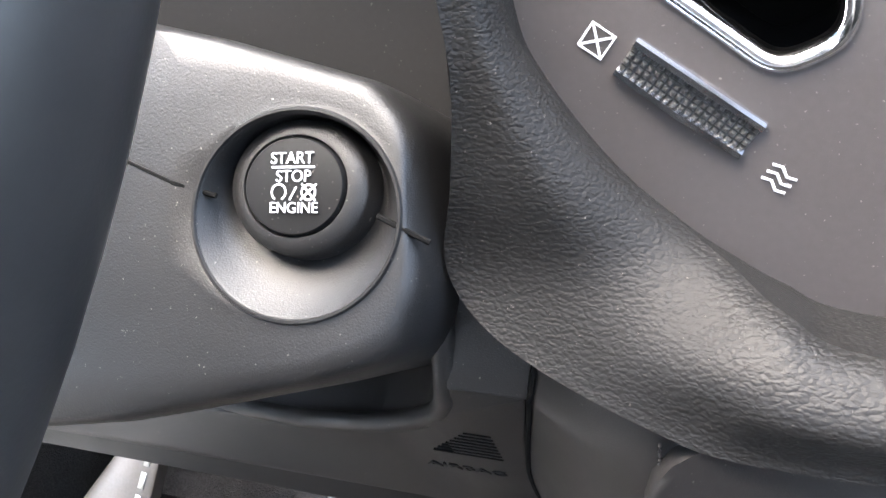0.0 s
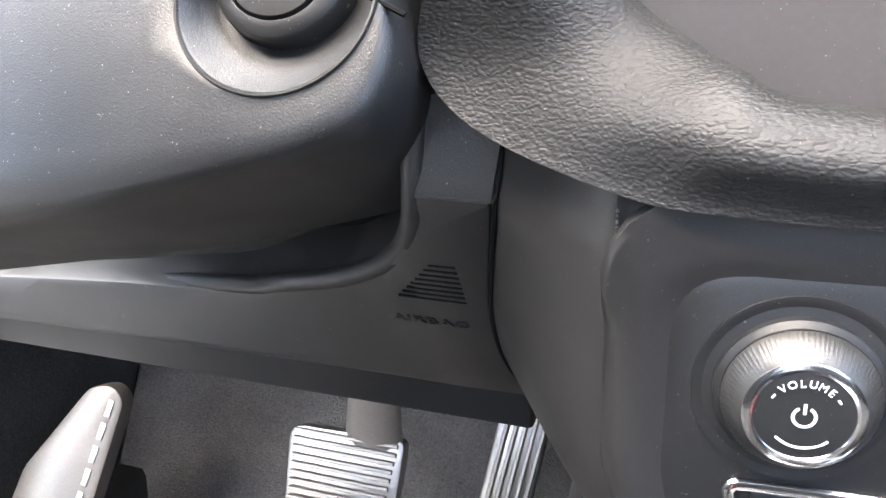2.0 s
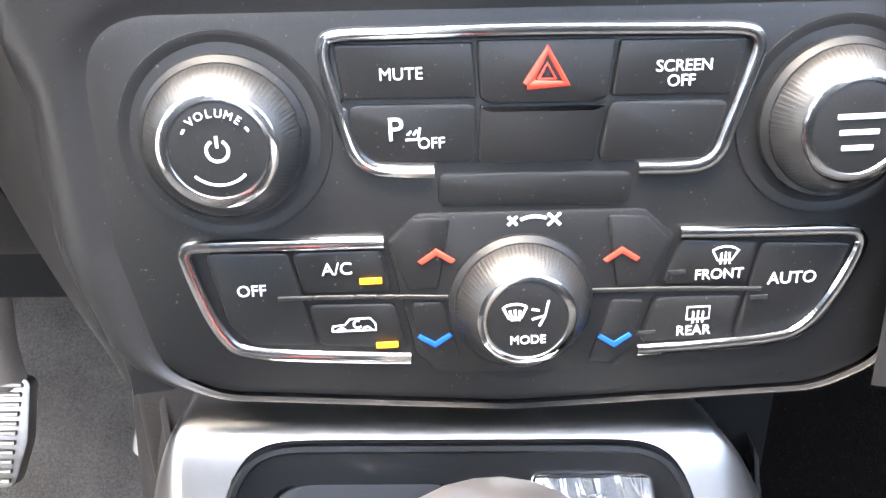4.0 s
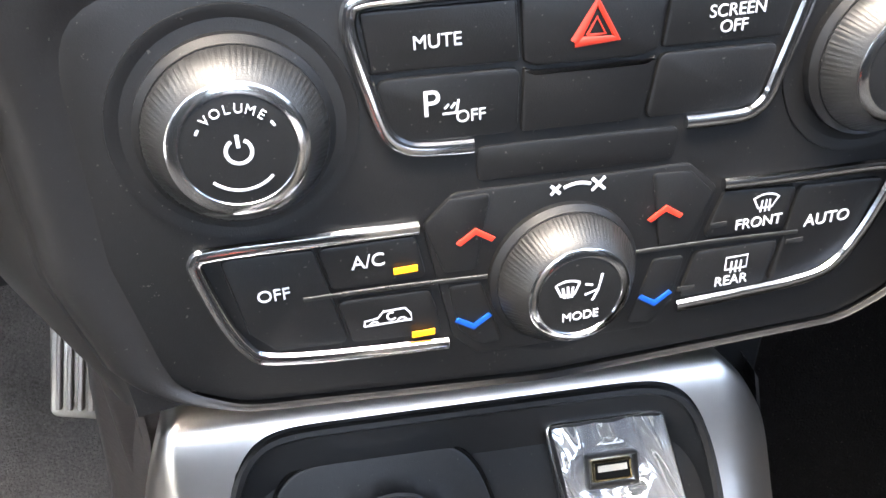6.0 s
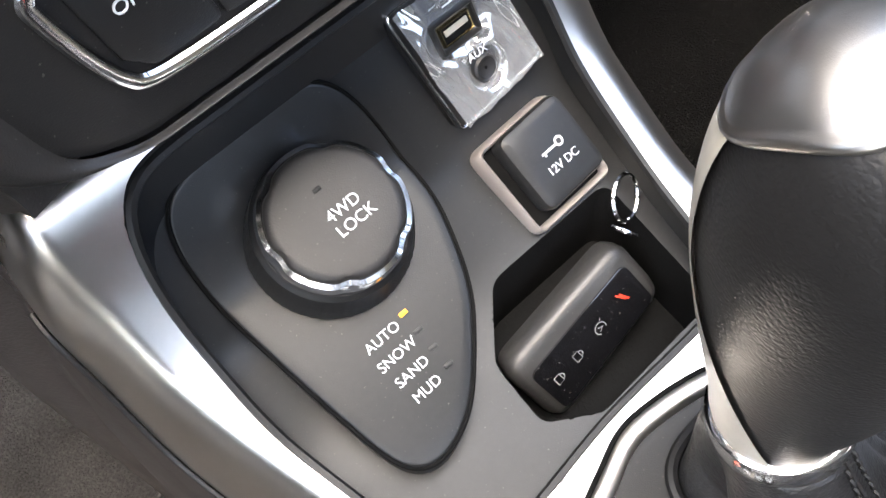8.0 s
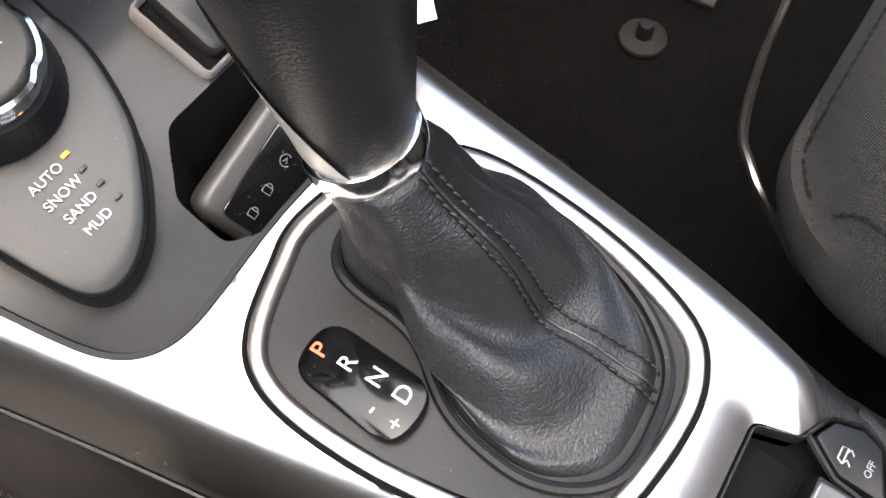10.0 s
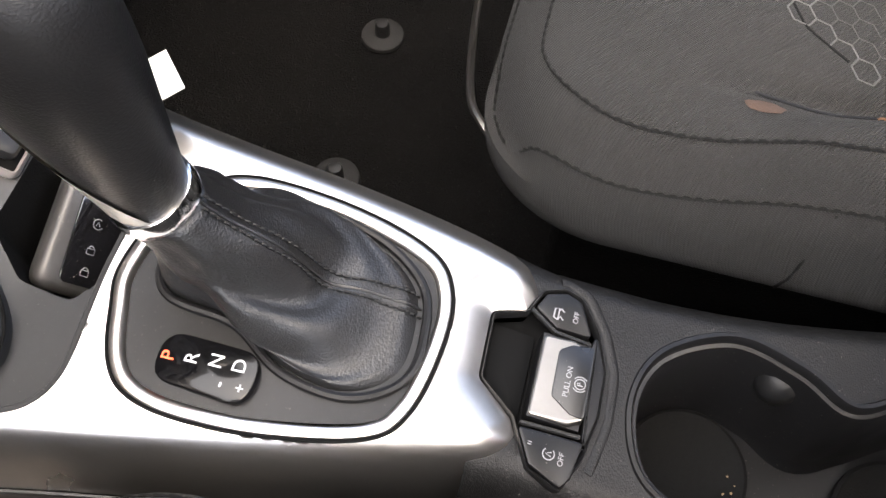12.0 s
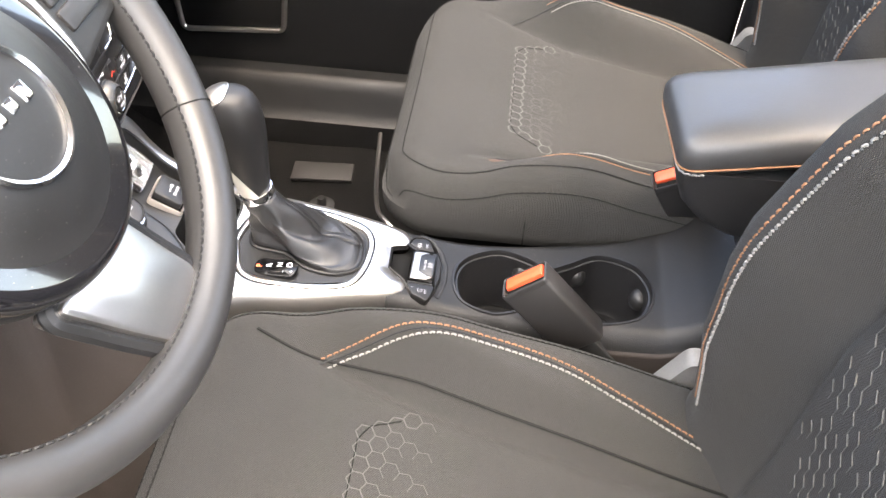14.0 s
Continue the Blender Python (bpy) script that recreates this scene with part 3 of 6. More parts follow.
for x, z, c, s in ((-0.0210, 0.5727, RED, 1), (0.0285, 0.5727, RED, 1), (-0.0220, 0.5462, BLUE, -1), (0.0283, 0.5457, BLUE, -1)):
    bm_ = prism([(-0.0050, -0.0012 * s), (-0.0040, -0.0022 * s), (0.0, 0.0004 * s), (0.0040, -0.0022 * s), (0.0050, -0.0012 * s), (0.0, 0.0022 * s)], 0, 0.0004, PT(x, z), 0.0001)
    add("arrow_mark", bm_, c, panel)
for x, z in ((-0.0390, 0.5655), (-0.0355, 0.5450)):
    add("indicator_lamp", box(-0.0030, 0.0030, -0.0009, 0.0009, 0, 0.0005, 0.0002, PT(x, z)), AMBER, panel, "lit amber indicator")
for x, z in ((0.0435, 0.5670), (0.0370, 0.5480), (0.0665, 0.5590)):
    add("indicator_lamp", box(-0.0026, 0.0026, -0.0008, 0.0008, 0, 0.0004, 0.0002, PT(x, z)), RUBBER, panel, "unlit indicator")
car_ = [(-0.006, -0.001), (-0.0058, 0.0005), (-0.0025, 0.0008), (-0.001, 0.0025), (0.0045, 0.0025), (0.0058, 0.0008), (0.006, -0.0012), (-0.006, -0.001)]
bars([car_, circle_pts(-0.0035, -0.0013, 0.0012, 0, 180, 6), circle_pts(0.0035, -0.0013, 0.0012, 0, 180, 6), circle_pts(0.001, 0.0008, 0.0011, 60, 330, 8)], 0.0006, PT(-0.0445, 0.5508), PRINT, panel)
bars([[(-0.0035, 0.0018)] + circle_pts(0, -0.0035, 0.0065, 125, 55, 6) + [(0.002, -0.001), (-0.002, -0.001), (-0.0035, 0.0018)], [(-0.0012, -0.0022), (-0.0010, 0.0012)], [(0.0002, -0.0022), (0.0002, 0.0014)], [(0.0014, -0.0022), (0.0012, 0.0012)]], 0.0006, PT(0.0560, 0.5715), PRINT, panel)
bars([[(-0.0032, -0.0012), (-0.0032, 0.0026), (0.0032, 0.0026), (0.0032, -0.0012), (-0.0032, -0.0012)], [(-0.0014, -0.0024), (-0.0014, 0.0012)], [(0, -0.0024), (0, 0.0014)], [(0.0014, -0.0024), (0.0014, 0.0012)]], 0.0006, PT(0.0508, 0.5535), PRINT, panel)
bars([[(-0.0035, 0)] + [(-0.0035 + 0.0007 * i, 0.0008 * math.sin(i * 0.3)) for i in range(1, 11)]], 0.0010, PT(0.0048, 0.5830, 0.001), PRINT, panel, "fan_scale")
for dx, s in ((-0.0056, 0.0012), (0.0056, 0.0017)):
    bars([[(dx - s, -s), (dx + s, s)], [(dx - s, s), (dx + s, -s)]], 0.0009, PT(0.0048, 0.5828, 0.001), PRINT, panel, "fan_mark")


# ---- centre console ----
def soften(pts, n=160, times=14):
    """Resamples a closed outline evenly and eases its corners."""
    step = [0.0]
    for a, b in zip(pts, pts[1:] + pts[:1]):
        step.append(step[-1] + (b - a).length)
    res, i = [], 0
    for k in range(n):
        want = step[-1] * k / n
        while step[i + 1] < want:
            i += 1
        res.append(pts[i].lerp(pts[(i + 1) % len(pts)], (want - step[i]) / max(step[i + 1] - step[i], 1e-9)))
    for _ in range(times):
        res = [res[k] * 0.5 + (res[k - 1] + res[(k + 1) % n]) * 0.25 for k in range(n)]
    return res


def inside(p, poly):
    x, y, hit = p[0], p[1], False
    for i in range(len(poly)):
        a, b = poly[i - 1], poly[i]
        if (a.y > y) != (b.y > y) and x < (b.x - a.x) * (y - a.y) / (b.y - a.y) + a.x:
            hit = not hit
    return hit


def nearest(p, poly):
    best, where = 9, None
    for i in range(len(poly)):
        a, b = poly[i - 1], poly[i]
        d = b - a
        t = max(0, min(1, (p - a).dot(d) / max(d.length_squared, 1e-12)))
        q = a + d * t
        if (q - p).length < best:
            best, where = (q - p).length, q
    return best, where


def holed_sheet(place, z_of, nu, nv, holes, step):
    """A sheet over place(u, v) -> (x, y) at height z_of, with clean-edged openings."""
    bm = bmesh.new()
    grid, cut = [], []
    for i in range(nu + 1):
        row, crow = [], []
        for j in range(nv + 1):
            p = Vector(place(i / nu, j / nv))
            gone = False
            for h in holes:
                if inside(p, h):
                    d, q = nearest(p, h)
                    if d < step * 1.1:
                        p = q
                    else:
                        gone = True
            row.append((p, bm.verts.new((p.x, p.y, z_of(p.x, p.y)))))
            crow.append(gone)
        grid.append(row)
        cut.append(crow)
    for i in range(nu):
        for j in range(nv):
            c = ((i, j), (i + 1, j), (i + 1, j + 1), (i, j + 1))
            if any(cut[a][b] for a, b in c):
                continue
            mid = sum((grid[a][b][0] for a, b in c), Vector((0, 0))) / 4
            if any(inside(mid, h) and nearest(mid, h)[0] > step * 0.05 for h in holes):
                continue
            bm.faces.new([grid[a][b][1] for a, b in c])
    loose = [v for v in bm.verts if not v.link_faces]
    bmesh.ops.delete(bm, geom=loose, context="VERTS")
    return bm


def wall_strip(poly, z_top, z_low, bm=None):
    """Upright walls along an outline; z_top and z_low are functions of x, y."""
    bm = bm or bmesh.new()
    return add_rings(bm, [[(p.x, p.y, z_top(p.x, p.y)) for p in poly], [(p.x, p.y, z_low(p.x, p.y)) for p in poly]], cap0=False, cap1=False)


ZS = [(-0.14, 0.381), (-0.13, 0.385), (-0.09, 0.392), (-0.05, 0.397), (0.0, 0.401), (0.05, 0.404), (0.08, 0.406), (0.11, 0.410), (0.13, 0.416), (0.15, 0.426), (0.165, 0.438), (0.18, 0.459), (0.192, 0.4835), (0.1965, 0.4895), (0.201, 0.4915), (0.210, 0.4920), (0.226, 0.4915)]
XL = [(-0.14, -0.046), (-0.13, -0.058), (-0.11, -0.067), (-0.02, -0.091), (0.07, -0.110), (0.15, -0.1285), (0.185, -0.1305), (0.206, -0.130), (0.226, -0.129)]
XR = [(-0.14, 0.034), (-0.122, 0.052), (-0.094, 0.0605), (-0.03, 0.0695), (0.03, 0.076), (0.062, 0.080), (0.11, 0.087), (0.15, 0.0925), (0.185, 0.091), (0.206, 0.084), (0.226, 0.080)]


def ease(table):
    """The table resampled through a smooth curve."""
    P = smooth_path([(a, b, 0) for a, b in table], 6)
    return [(p.x, p.y) for p in P]


ZS, XL, XR = ease(ZS), ease(XL), ease(XR)


def ends(u):
    """u drawn towards both ends, where the trim rolls over."""
    return 0.65 * u + 0.35 * (0.5 - 0.5 * math.cos(math.pi * u))


def silver_z(x, y):
    dl, dr = x - lerp_table(XL, y), lerp_table(XR, y) - x
    z = lerp_table(ZS, y)
    w = 0.019 + 0.009 * smoothstep(0.05, -0.05, y)
    if dl < w:
        z -= 0.044 * (1 - max(dl, 0) / w) ** (1.8 + 0.5 * smoothstep(0.05, -0.05, y))
    if dr < 0.022:
        z -= 0.023 * (1 - max(dr, 0) / 0.022) ** 2.0
    if y < -0.07:
        d = nearest(Vector((x, y)), EPB)[0]
        if d < 0.016:
            z -= 0.0060 * (1 - d / 0.016) ** 1.4
    return z


V2 = lambda pts: [Vector(p) for p in pts]
TRAY = rounded([(-0.1015, 0.1945), (0.071, 0.1945), (0.064, 0.13), (0.050, 0.062), (-0.020, 0.064), (-0.088, 0.058), (-0.1025, 0.135)], [0.022, 0.022, 0.05, 0.02, 0.05, 0.030, 0.05], 8)
TRAY = soften(TRAY, 180, 16)
GATE = [p.to_2d() for p in smooth_path([(-0.014, 0.0605, 0), (0.020, 0.053, 0), (0.040, 0.037, 0), (0.0482, 0.012, 0), (0.0458, -0.034, 0), (0.0350, -0.0725, 0), (0.0178, -0.0868, 0), (-0.008, -0.0895, 0), (-0.042, -0.0835, 0), (-0.059, -0.068, 0), (-0.0710, -0.022, 0), (-0.0735, 0.013, 0), (-0.0690, 0.035, 0), (-0.057, 0.0475, 0), (-0.035, 0.0560, 0)], 6, True)]
E0 = Vector((-0.005, -0.137))
EPB = rounded([(E0.x + a, E0.y + b) for a, b in [(-0.0107, 0.0300), (0.0220, 0.0315), (0.0275, 0.0160), (0.0400, 0.0105), (0.0440, 0.0), (0.0413, -0.0093), (0.0266, -0.0195), (0.0085, -0.0262), (-0.0133, -0.0266), (-0.0342, -0.0225), (-0.0512, -0.0150), (-0.0445, 0.0015), (-0.0244, 0.0120)]], [0.004, 0.004, 0.003, 0.004, 0.004, 0.01, 0.02, 0.02, 0.02, 0.02, 0.004, 0.004, 0.004], 4)

console = thing("centre_console", (-0.01, 0.0, 0.0), "black centre console with a satin silver surround and two cup holders", "console")
add("silver_trim", holed_sheet(lambda u, v: (lerp_table(XL, -0.134 + 0.358 * v) * (1 - ends(u)) + lerp_table(XR, -0.134 + 0.358 * v) * ends(u), -0.134 + 0.358 * v), silver_z, 140, 210, [TRAY, GATE, inset(EPB, -0.0006)], 0.0019), SILVER, console, "satin silver painted surround", 60)


def tray_z(x, y):
    return lerp_table(TZ, y)


def tray_floor(x, y):
    p = Vector((x, y))
    return tray_z(x, y) - (0 if inside(p, TRAY) else 0.02 * smoothstep(0.008, 0.012, nearest(p, TRAY)[0]))


TZ = ease([(0.05, 0.3885), (0.09, 0.390), (0.11, 0.392), (0.13, 0.397), (0.15, 0.406), (0.165, 0.415), (0.175, 0.429), (0.19, 0.455), (0.20, 0.473), (0.21, 0.49)])
POCKET = rounded([(-0.008, 0.129), (0.053, 0.128), (0.046, 0.069), (-0.014, 0.069), (-0.032, 0.081), (-0.029, 0.107)], [0.010, 0.006, 0.008, 0.006, 0.006, 0.012], 5)
add("tray_wall", wall_strip(TRAY, lambda x, y: silver_z(x, y) - 0.0006, lambda x, y: min(tray_z(x, y), silver_z(x, y)) - 0.004), TRAY_PLASTIC, console)
add("tray_lip", tube([(p.x, p.y, silver_z(p.x, p.y) - 0.001) for p in inset(TRAY, 0.0012)], 0.0018, 6, True), PLASTIC_FINE, console)
add("tray", holed_sheet(lambda u, v: (-0.104 + 0.180 * u, 0.054 + 0.146 * v), tray_floor, 90, 76, [POCKET], 0.002), TRAY_PLASTIC, console, "black moulded tray")
add("pocket", add_rings(wall_strip(POCKET, tray_z, lambda x, y: 0.352), [[(p.x, p.y, 0.352) for p in POCKET], [(p.x, p.y, 0.3515) for p in inset(POCKET, 0.003)]], cap0=False), CUP_RUBBER, console, "black rubber lined pocket")
# gear bezel
add("gate_groove", tube([(p.x, p.y, silver_z(p.x, p.y) - 0.0010) for p in inset(GATE, 0.0009)], 0.0010, 6, True), DARK, console)
bm = bmesh.new()
rings = []
for d, dz in ((0.0018, -0.006), (0.0018, 0.0004), (0.0026, 0.0010), (0.0060, 0.0012), (0.0078, 0.0002), (0.0082, -0.006)):
    rings.append([(p.x, p.y, silver_z(q.x, q.y) + dz) for p, q in zip(inset(GATE, d), GATE)])
add("bright_ring", add_rings(bm, rings, cap0=False, cap1=False), SILVER, console, "bright silver ring round the gear gate", 60)
plate_out = inset(GATE, 0.0080)
cx, cy = -0.013, -0.015
rings = []
for f in (1.0, 0.97, 0.8, 0.5, 0.02):
    rings.append([(cx + (p.x - cx) * f, cy + (p.y - cy) * f, lerp_table(ZS, cy + (p.y - cy) * f) - 0.0025) for p in plate_out])
add("gate_plate", add_rings(bmesh.new(), rings, cap0=False), PLASTIC_FINE, console, "black gear gate plate")
DISP = axes((-0.0495, 0.0055, 0.4015), (-0.02, 0.08, 1), (0, 1, 0))
pill = rounded([(-0.0120, -0.0225), (0.0120, -0.0225), (0.0135, 0.0235), (-0.0090, 0.0235)], 0.011, 6)
disp = add("gear_display", prism(pill, -0.003, 0.0007, DISP, 0.0008), DISPLAY, console, "gloss black gear position display")
for ch, x, y, mt in (("P", 0.0020, 0.0180, RED_LAMP), ("R", 0.0032, 0.0075, PRINT), ("N", 0.0046, -0.0035, PRINT), ("D", 0.0046, -0.0140, PRINT)):
    lettering(ch, 0.0085, DISP @ pose(x, y, 0.0009), mt, disp)
lettering("-", 0.0085, DISP @ pose(-0.0050, -0.0078, 0.0009), PRINT, disp)
lettering("+", 0.0070, DISP @ pose(-0.0046, -0.0175, 0.0009), PRINT, disp)

# rear part of the console with the cup holders
ZR = ease([(-0.60, 0.455), (-0.52, 0.440), (-0.47, 0.415), (-0.435, 0.388), (-0.41, 0.374), (-0.38, 0.369), (-0.25, 0.3685), (-0.19, 0.3695), (-0.16, 0.374), (-0.13, 0.380), (-0.10, 0.385)])
RL = ease([(-0.60, -0.075), (-0.43, -0.068), (-0.32, -0.068), (-0.17, -0.066), (-0.13, -0.0645), (-0.10, -0.066)])
RR = ease([(-0.60, 0.125), (-0.45, 0.118), (-0.40, 0.104), (-0.35, 0.083), (-0.25, 0.0625), (-0.16, 0.055), (-0.13, 0.0535), (-0.10, 0.058)])


def rear_z(x, y):
    dl, dr = x - lerp_table(RL, y), lerp_table(RR, y) - x
    z = lerp_table(ZR, y)
    for d, w, h in ((dl, 0.020, 0.020), (dr, 0.015, 0.014)):
        if d < w:
            z -= h * (1 - max(d, 0) / w) ** 2.2
    return z


CUPS = V2([(p.x, p.y) for p in smooth_path([(-0.006, -0.177, 0), (0.024, -0.188, 0), (0.042, -0.222, 0), (0.034, -0.256, 0), (0.0215, -0.279, 0), (0.032, -0.302, 0), (0.050, -0.336, 0), (0.037, -0.376, 0), (0.0, -0.392, 0), (-0.036, -0.378, 0), (-0.050, -0.336, 0), (-0.042, -0.302, 0),
        (-0.034, -0.280, 0), (-0.042, -0.256, 0), (-0.051, -0.222, 0), (-0.038, -0.188, 0)], 8, True)])
add("rear_deck", holed_sheet(lambda u, v: (lerp_table(RL, -0.60 + 0.49 * v) * (1 - u) + lerp_table(RR, -0.60 + 0.49 * v) * u, -0.60 + 0.49 * v), lambda x, y: rear_z(x, y) - 0.0012 * (y > -0.133), 70, 220, [CUPS, inset(EPB, 0.0005)], 0.0024), DECK, console, "grained black plastic deck", 60)
rim = bmesh.new()
rings = []
for d, dz in ((-0.0025, -0.0005), (-0.0015, 0.0014), (0.0005, 0.0016), (0.0018, -0.001), (0.0020, -0.004), (0.0040, -0.0045), (0.0045, -0.006), (0.0065, -0.075), (0.012, -0.082)):
    rings.append([(p.x, p.y, rear_z(q.x, q.y) + dz) for p, q in zip(inset(CUPS, d), CUPS)])
add_rings(rim, rings, cap0=False)
add("cup_holder", rim, BUTTON, console, "double black cup holder well", 50)
for cy_, r_ in ((-0.224, 0.034), (-0.336, 0.034)):
    add("cup_mat", lathe([(r_, 0.0), (r_, 0.003), (r_ - 0.002, 0.004), (r_ - 0.004, 0.0025), (0.0005, 0.0025)], 40, pose(-0.005, cy_, 0.2878)), CUP_RUBBER, console, "round rubber mat, dusted with crumbs")
for x_, y_, zz in ((0.036, -0.252, 0.343), (0.040, -0.312, 0.343), (0.016, -0.384, 0.340), (-0.040, -0.255, 0.343)):
    c_ = pose(x_, y_, zz)
    add("rubber_stop", lathe([(0.0001, -0.0130), (0.0065, -0.0115), (0.0105, -0.0075), (0.0120, 0), (0.0105, 0.0075), (0.0065, 0.0115), (0.0001, 0.0130)], 24, c_), PLASTIC_FINE, console, "soft black grip pad")

# flanks of the console down to the floor
def flank(side):
    bm = bmesh.new()
    tops, ys = [], [0.50, 0.40, 0.30, 0.25, 0.235, 0.228, 0.224, 0.218, 0.212, 0.208] + list(np.linspace(0.204, -0.60, 70))
    for y in ys:
        if y > -0.128:
            x = lerp_table(XL if side < 0 else XR, min(y, 0.19))
            z = silver_z(x, min(y, 0.19)) - 0.002
            if y > 0.2:
                x, z = (lerp_table(XL, min(y, 0.226)) - 0.010 * smoothstep(0.224, 0.26, y), silver_z(lerp_table(XL, min(y, 0.224)), min(y, 0.224)) - 0.002 + 0.10 * smoothstep(0.220, 0.236, y)) if side < 0 else (x, 0.475)
        else:
            x = lerp_table(RL if side < 0 else RR, y)
            z = rear_z(x, y) - 0.001
        tops.append((x, y, z))
    rings = []
    for x, y, z in tops:
        s = side
        f = smoothstep(-0.05, 0.12, y) * (s < 0)
        if s < 0:
            rings.append([(x + 0.001, y, z + 0.001), (x - 0.0015, y, z - 0.002), (x - 0.002, y, z - 0.006), (x - 0.0010, y, z - 0.009), (x - 0.004 - 0.003 * f, y, z - 0.03), (x - 0.009 - 0.006 * f, y, z - 0.08), (x - 0.014 - 0.012 * f, y, z - 0.2), (x - 0.018 - 0.024 * f, y, 0.0)])
            continue
        rings.append([(x - s * 0.001, y, z), (x + s * 0.0012, y, z - 0.004), (x + s * (0.0022 + 0.006 * f), y, z - 0.010), (x + s * (0.0005 + 0.006 * f), y, z - 0.0125), (x + s * (0.004 + 0.010 * f), y, z - 0.018), (x + s * (0.010 + 0.022 * f), y, z - 0.08), (x + s * (0.016 + 0.04 * f), y, z - 0.2), (x + s * (0.02 + 0.05 * f), y, 0.0)])
    return add_rings(bm, rings, close=False, cap0=False, cap1=False)


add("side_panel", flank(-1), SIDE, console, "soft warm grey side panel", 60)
edge_pts = [(lerp_table(XL, y) - 0.0012, y, silver_z(lerp_table(XL, y), y) - 0.001) for y in np.linspace(0.204, -0.12, 60)]
add("trim_edge", tube(edge_pts, 0.0011, 6), PLASTIC_SOFT, console, "thin edge under the silver trim")
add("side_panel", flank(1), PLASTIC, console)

add("front_filler", box(-0.140, -0.085, 0.2265, 0.245, 0.40, 0.560, 0.003), SIDE, console, "warm grey plastic under the control panel")

# ---- parking brake switch ----
EM = axes((E0.x, E0.y, 0.381), (0, -0.1, 1), (0, 1, 0))
epb = thing("parking_brake_switch", (E0.x, E0.y, 0.38), "black parking brake module with a silver-edged lever", "switch")
loc = [Vector((p.x - E0.x, p.y - E0.y)) for p in EPB]
add("surround", frame_ring(loc, 0.0014, -0.006, 0.0010, EM), PLASTIC_FINE, epb)
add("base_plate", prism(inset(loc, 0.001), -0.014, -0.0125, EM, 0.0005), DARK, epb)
b1 = rounded([(0.0300, 0.0125), (0.0385, 0.0085), (0.0415, -0.0010), (0.0390, -0.0085), (0.0225, -0.0165), (0.0225, 0.0010)], 0.002, 4)
b2 = rounded([(-0.0272, 0.0090), (-0.0425, 0.0008), (-0.0490, -0.0145), (-0.0440, -0.0185), (-0.0268, -0.0215)], 0.002, 4)
for o_, lab in ((b1, "stability control key"), (b2, "engine stop-start key")):
    add("key", prism(o_, -0.008, 0.0010, EM, 0.0012), BUTTON, epb, lab)
add("rear_body", prism(rounded([(0.0190, -0.0168), (0.0255, -0.0186), (0.0085, -0.0250), (-0.0133, -0.0254), (-0.0320, -0.0214), (-0.0250, -0.0202)], 0.003, 4), -0.010, 0.0004, EM, 0.001), BUTTON, epb, "black body behind the lever")
for (a_, b_) in (((0.0210, 0.0010), (0.0195, -0.0165)), ((-0.0250, 0.0080), (-0.0245, -0.0195)), ((0.0210, 0.0010), (0.0300, 0.0150))):
    add("rib", tube([(a_[0], a_[1], -0.001), (b_[0], b_[1], -0.001)], 0.0012, 6, m=EM), PLASTIC_FINE, epb)
well = rounded([(-0.0100, 0.0285), (0.0205, 0.0295), (0.0195, 0.0080), (-0.0235, 0.0080), (-0.0235, 0.0110)], 0.002, 4)
# floor of the well coloured near-black for the shade inside it
add("finger_well", prism(well, -0.0130, -0.0095, EM, 0.001), DARK, epb, "finger well with its shade put in as near-black")
lever = bmesh.new()
prof = [(0.0065, -0.0100), (0.0068, 0.0006), (0.0062, 0.0020), (0.0045, 0.0024), (-0.0060, 0.0016), (-0.0180, 0.0004), (-0.0195, -0.0060)]
add_rings(lever, [[(x_, y_, z_) for y_, z_ in prof] for x_ in (-0.0225, 0.0180)], EM)
lv = add("lever", lever, BUTTON, epb, "black pull lever")
# silver cap rolled over the front edge, with a black inlay let into it
cap_m = EM @ pose(0, 0, 0.0022, -5.5, 0, 0)
sw = rounded([(0.0176, 0.0064), (-0.0222, 0.0064), (-0.0224, -0.0120), (-0.0190, -0.0185), (0.0150, -0.0180), (0.0180, -0.0080)], [0.0030, 0.0024, 0.004, 0.002, 0.002, 0.004], 4)
rings = [[(p.x, p.y, z_) for p in inset(sw, d_)] for d_, z_ in ((0.0, -0.0050), (0.0, -0.0008), (0.0004, 0.0004), (0.0009, 0.0010), (0.0016, 0.0013))]
add("silver_cap", add_rings(bmesh.new(), rings, cap_m, cap0=False), LEVER_SILVER, lv, "satin silver lever cap", 20)
inlay = rounded([(0.0112, -0.0020), (0.0150, -0.0075), (0.0160, -0.0182), (-0.0185, -0.0186), (-0.0175, -0.0120), (-0.0110, -0.0024)], [0.003, 0.003, 0.002, 0.002, 0.004, 0.003], 4)
add("inlay", prism(inlay, 0.0005, 0.0021, cap_m, 0.0006), PIANO_WORN, lv, "worn black lever inlay")
TL = cap_m @ pose(0, 0, 0.0023)
lettering("PULL ON", 0.0036, TL @ pose(-0.003, -0.0085, 0, 0, 0, 0), PRINT_GREY, epb)
bars([circle_pts(-0.003, -0.0140, 0.0024, 0, 360, 20), circle_pts(-0.003, -0.0140, 0.0035, -50, 50, 8), circle_pts(-0.003, -0.0140, 0.0035, 130, 230, 8), [(-0.0036, -0.0154), (-0.0036, -0.0128), (-0.0026, -0.0128), (-0.0024, -0.0138), (-0.0036, -0.0140)]], 0.0005, cap_m @ pose(0, 0, 0.0023), PRINT_GREY, epb)
lettering("OFF", 0.0035, EM @ pose(0.0300, -0.0070, 0.0013), PRINT_GREY, epb)
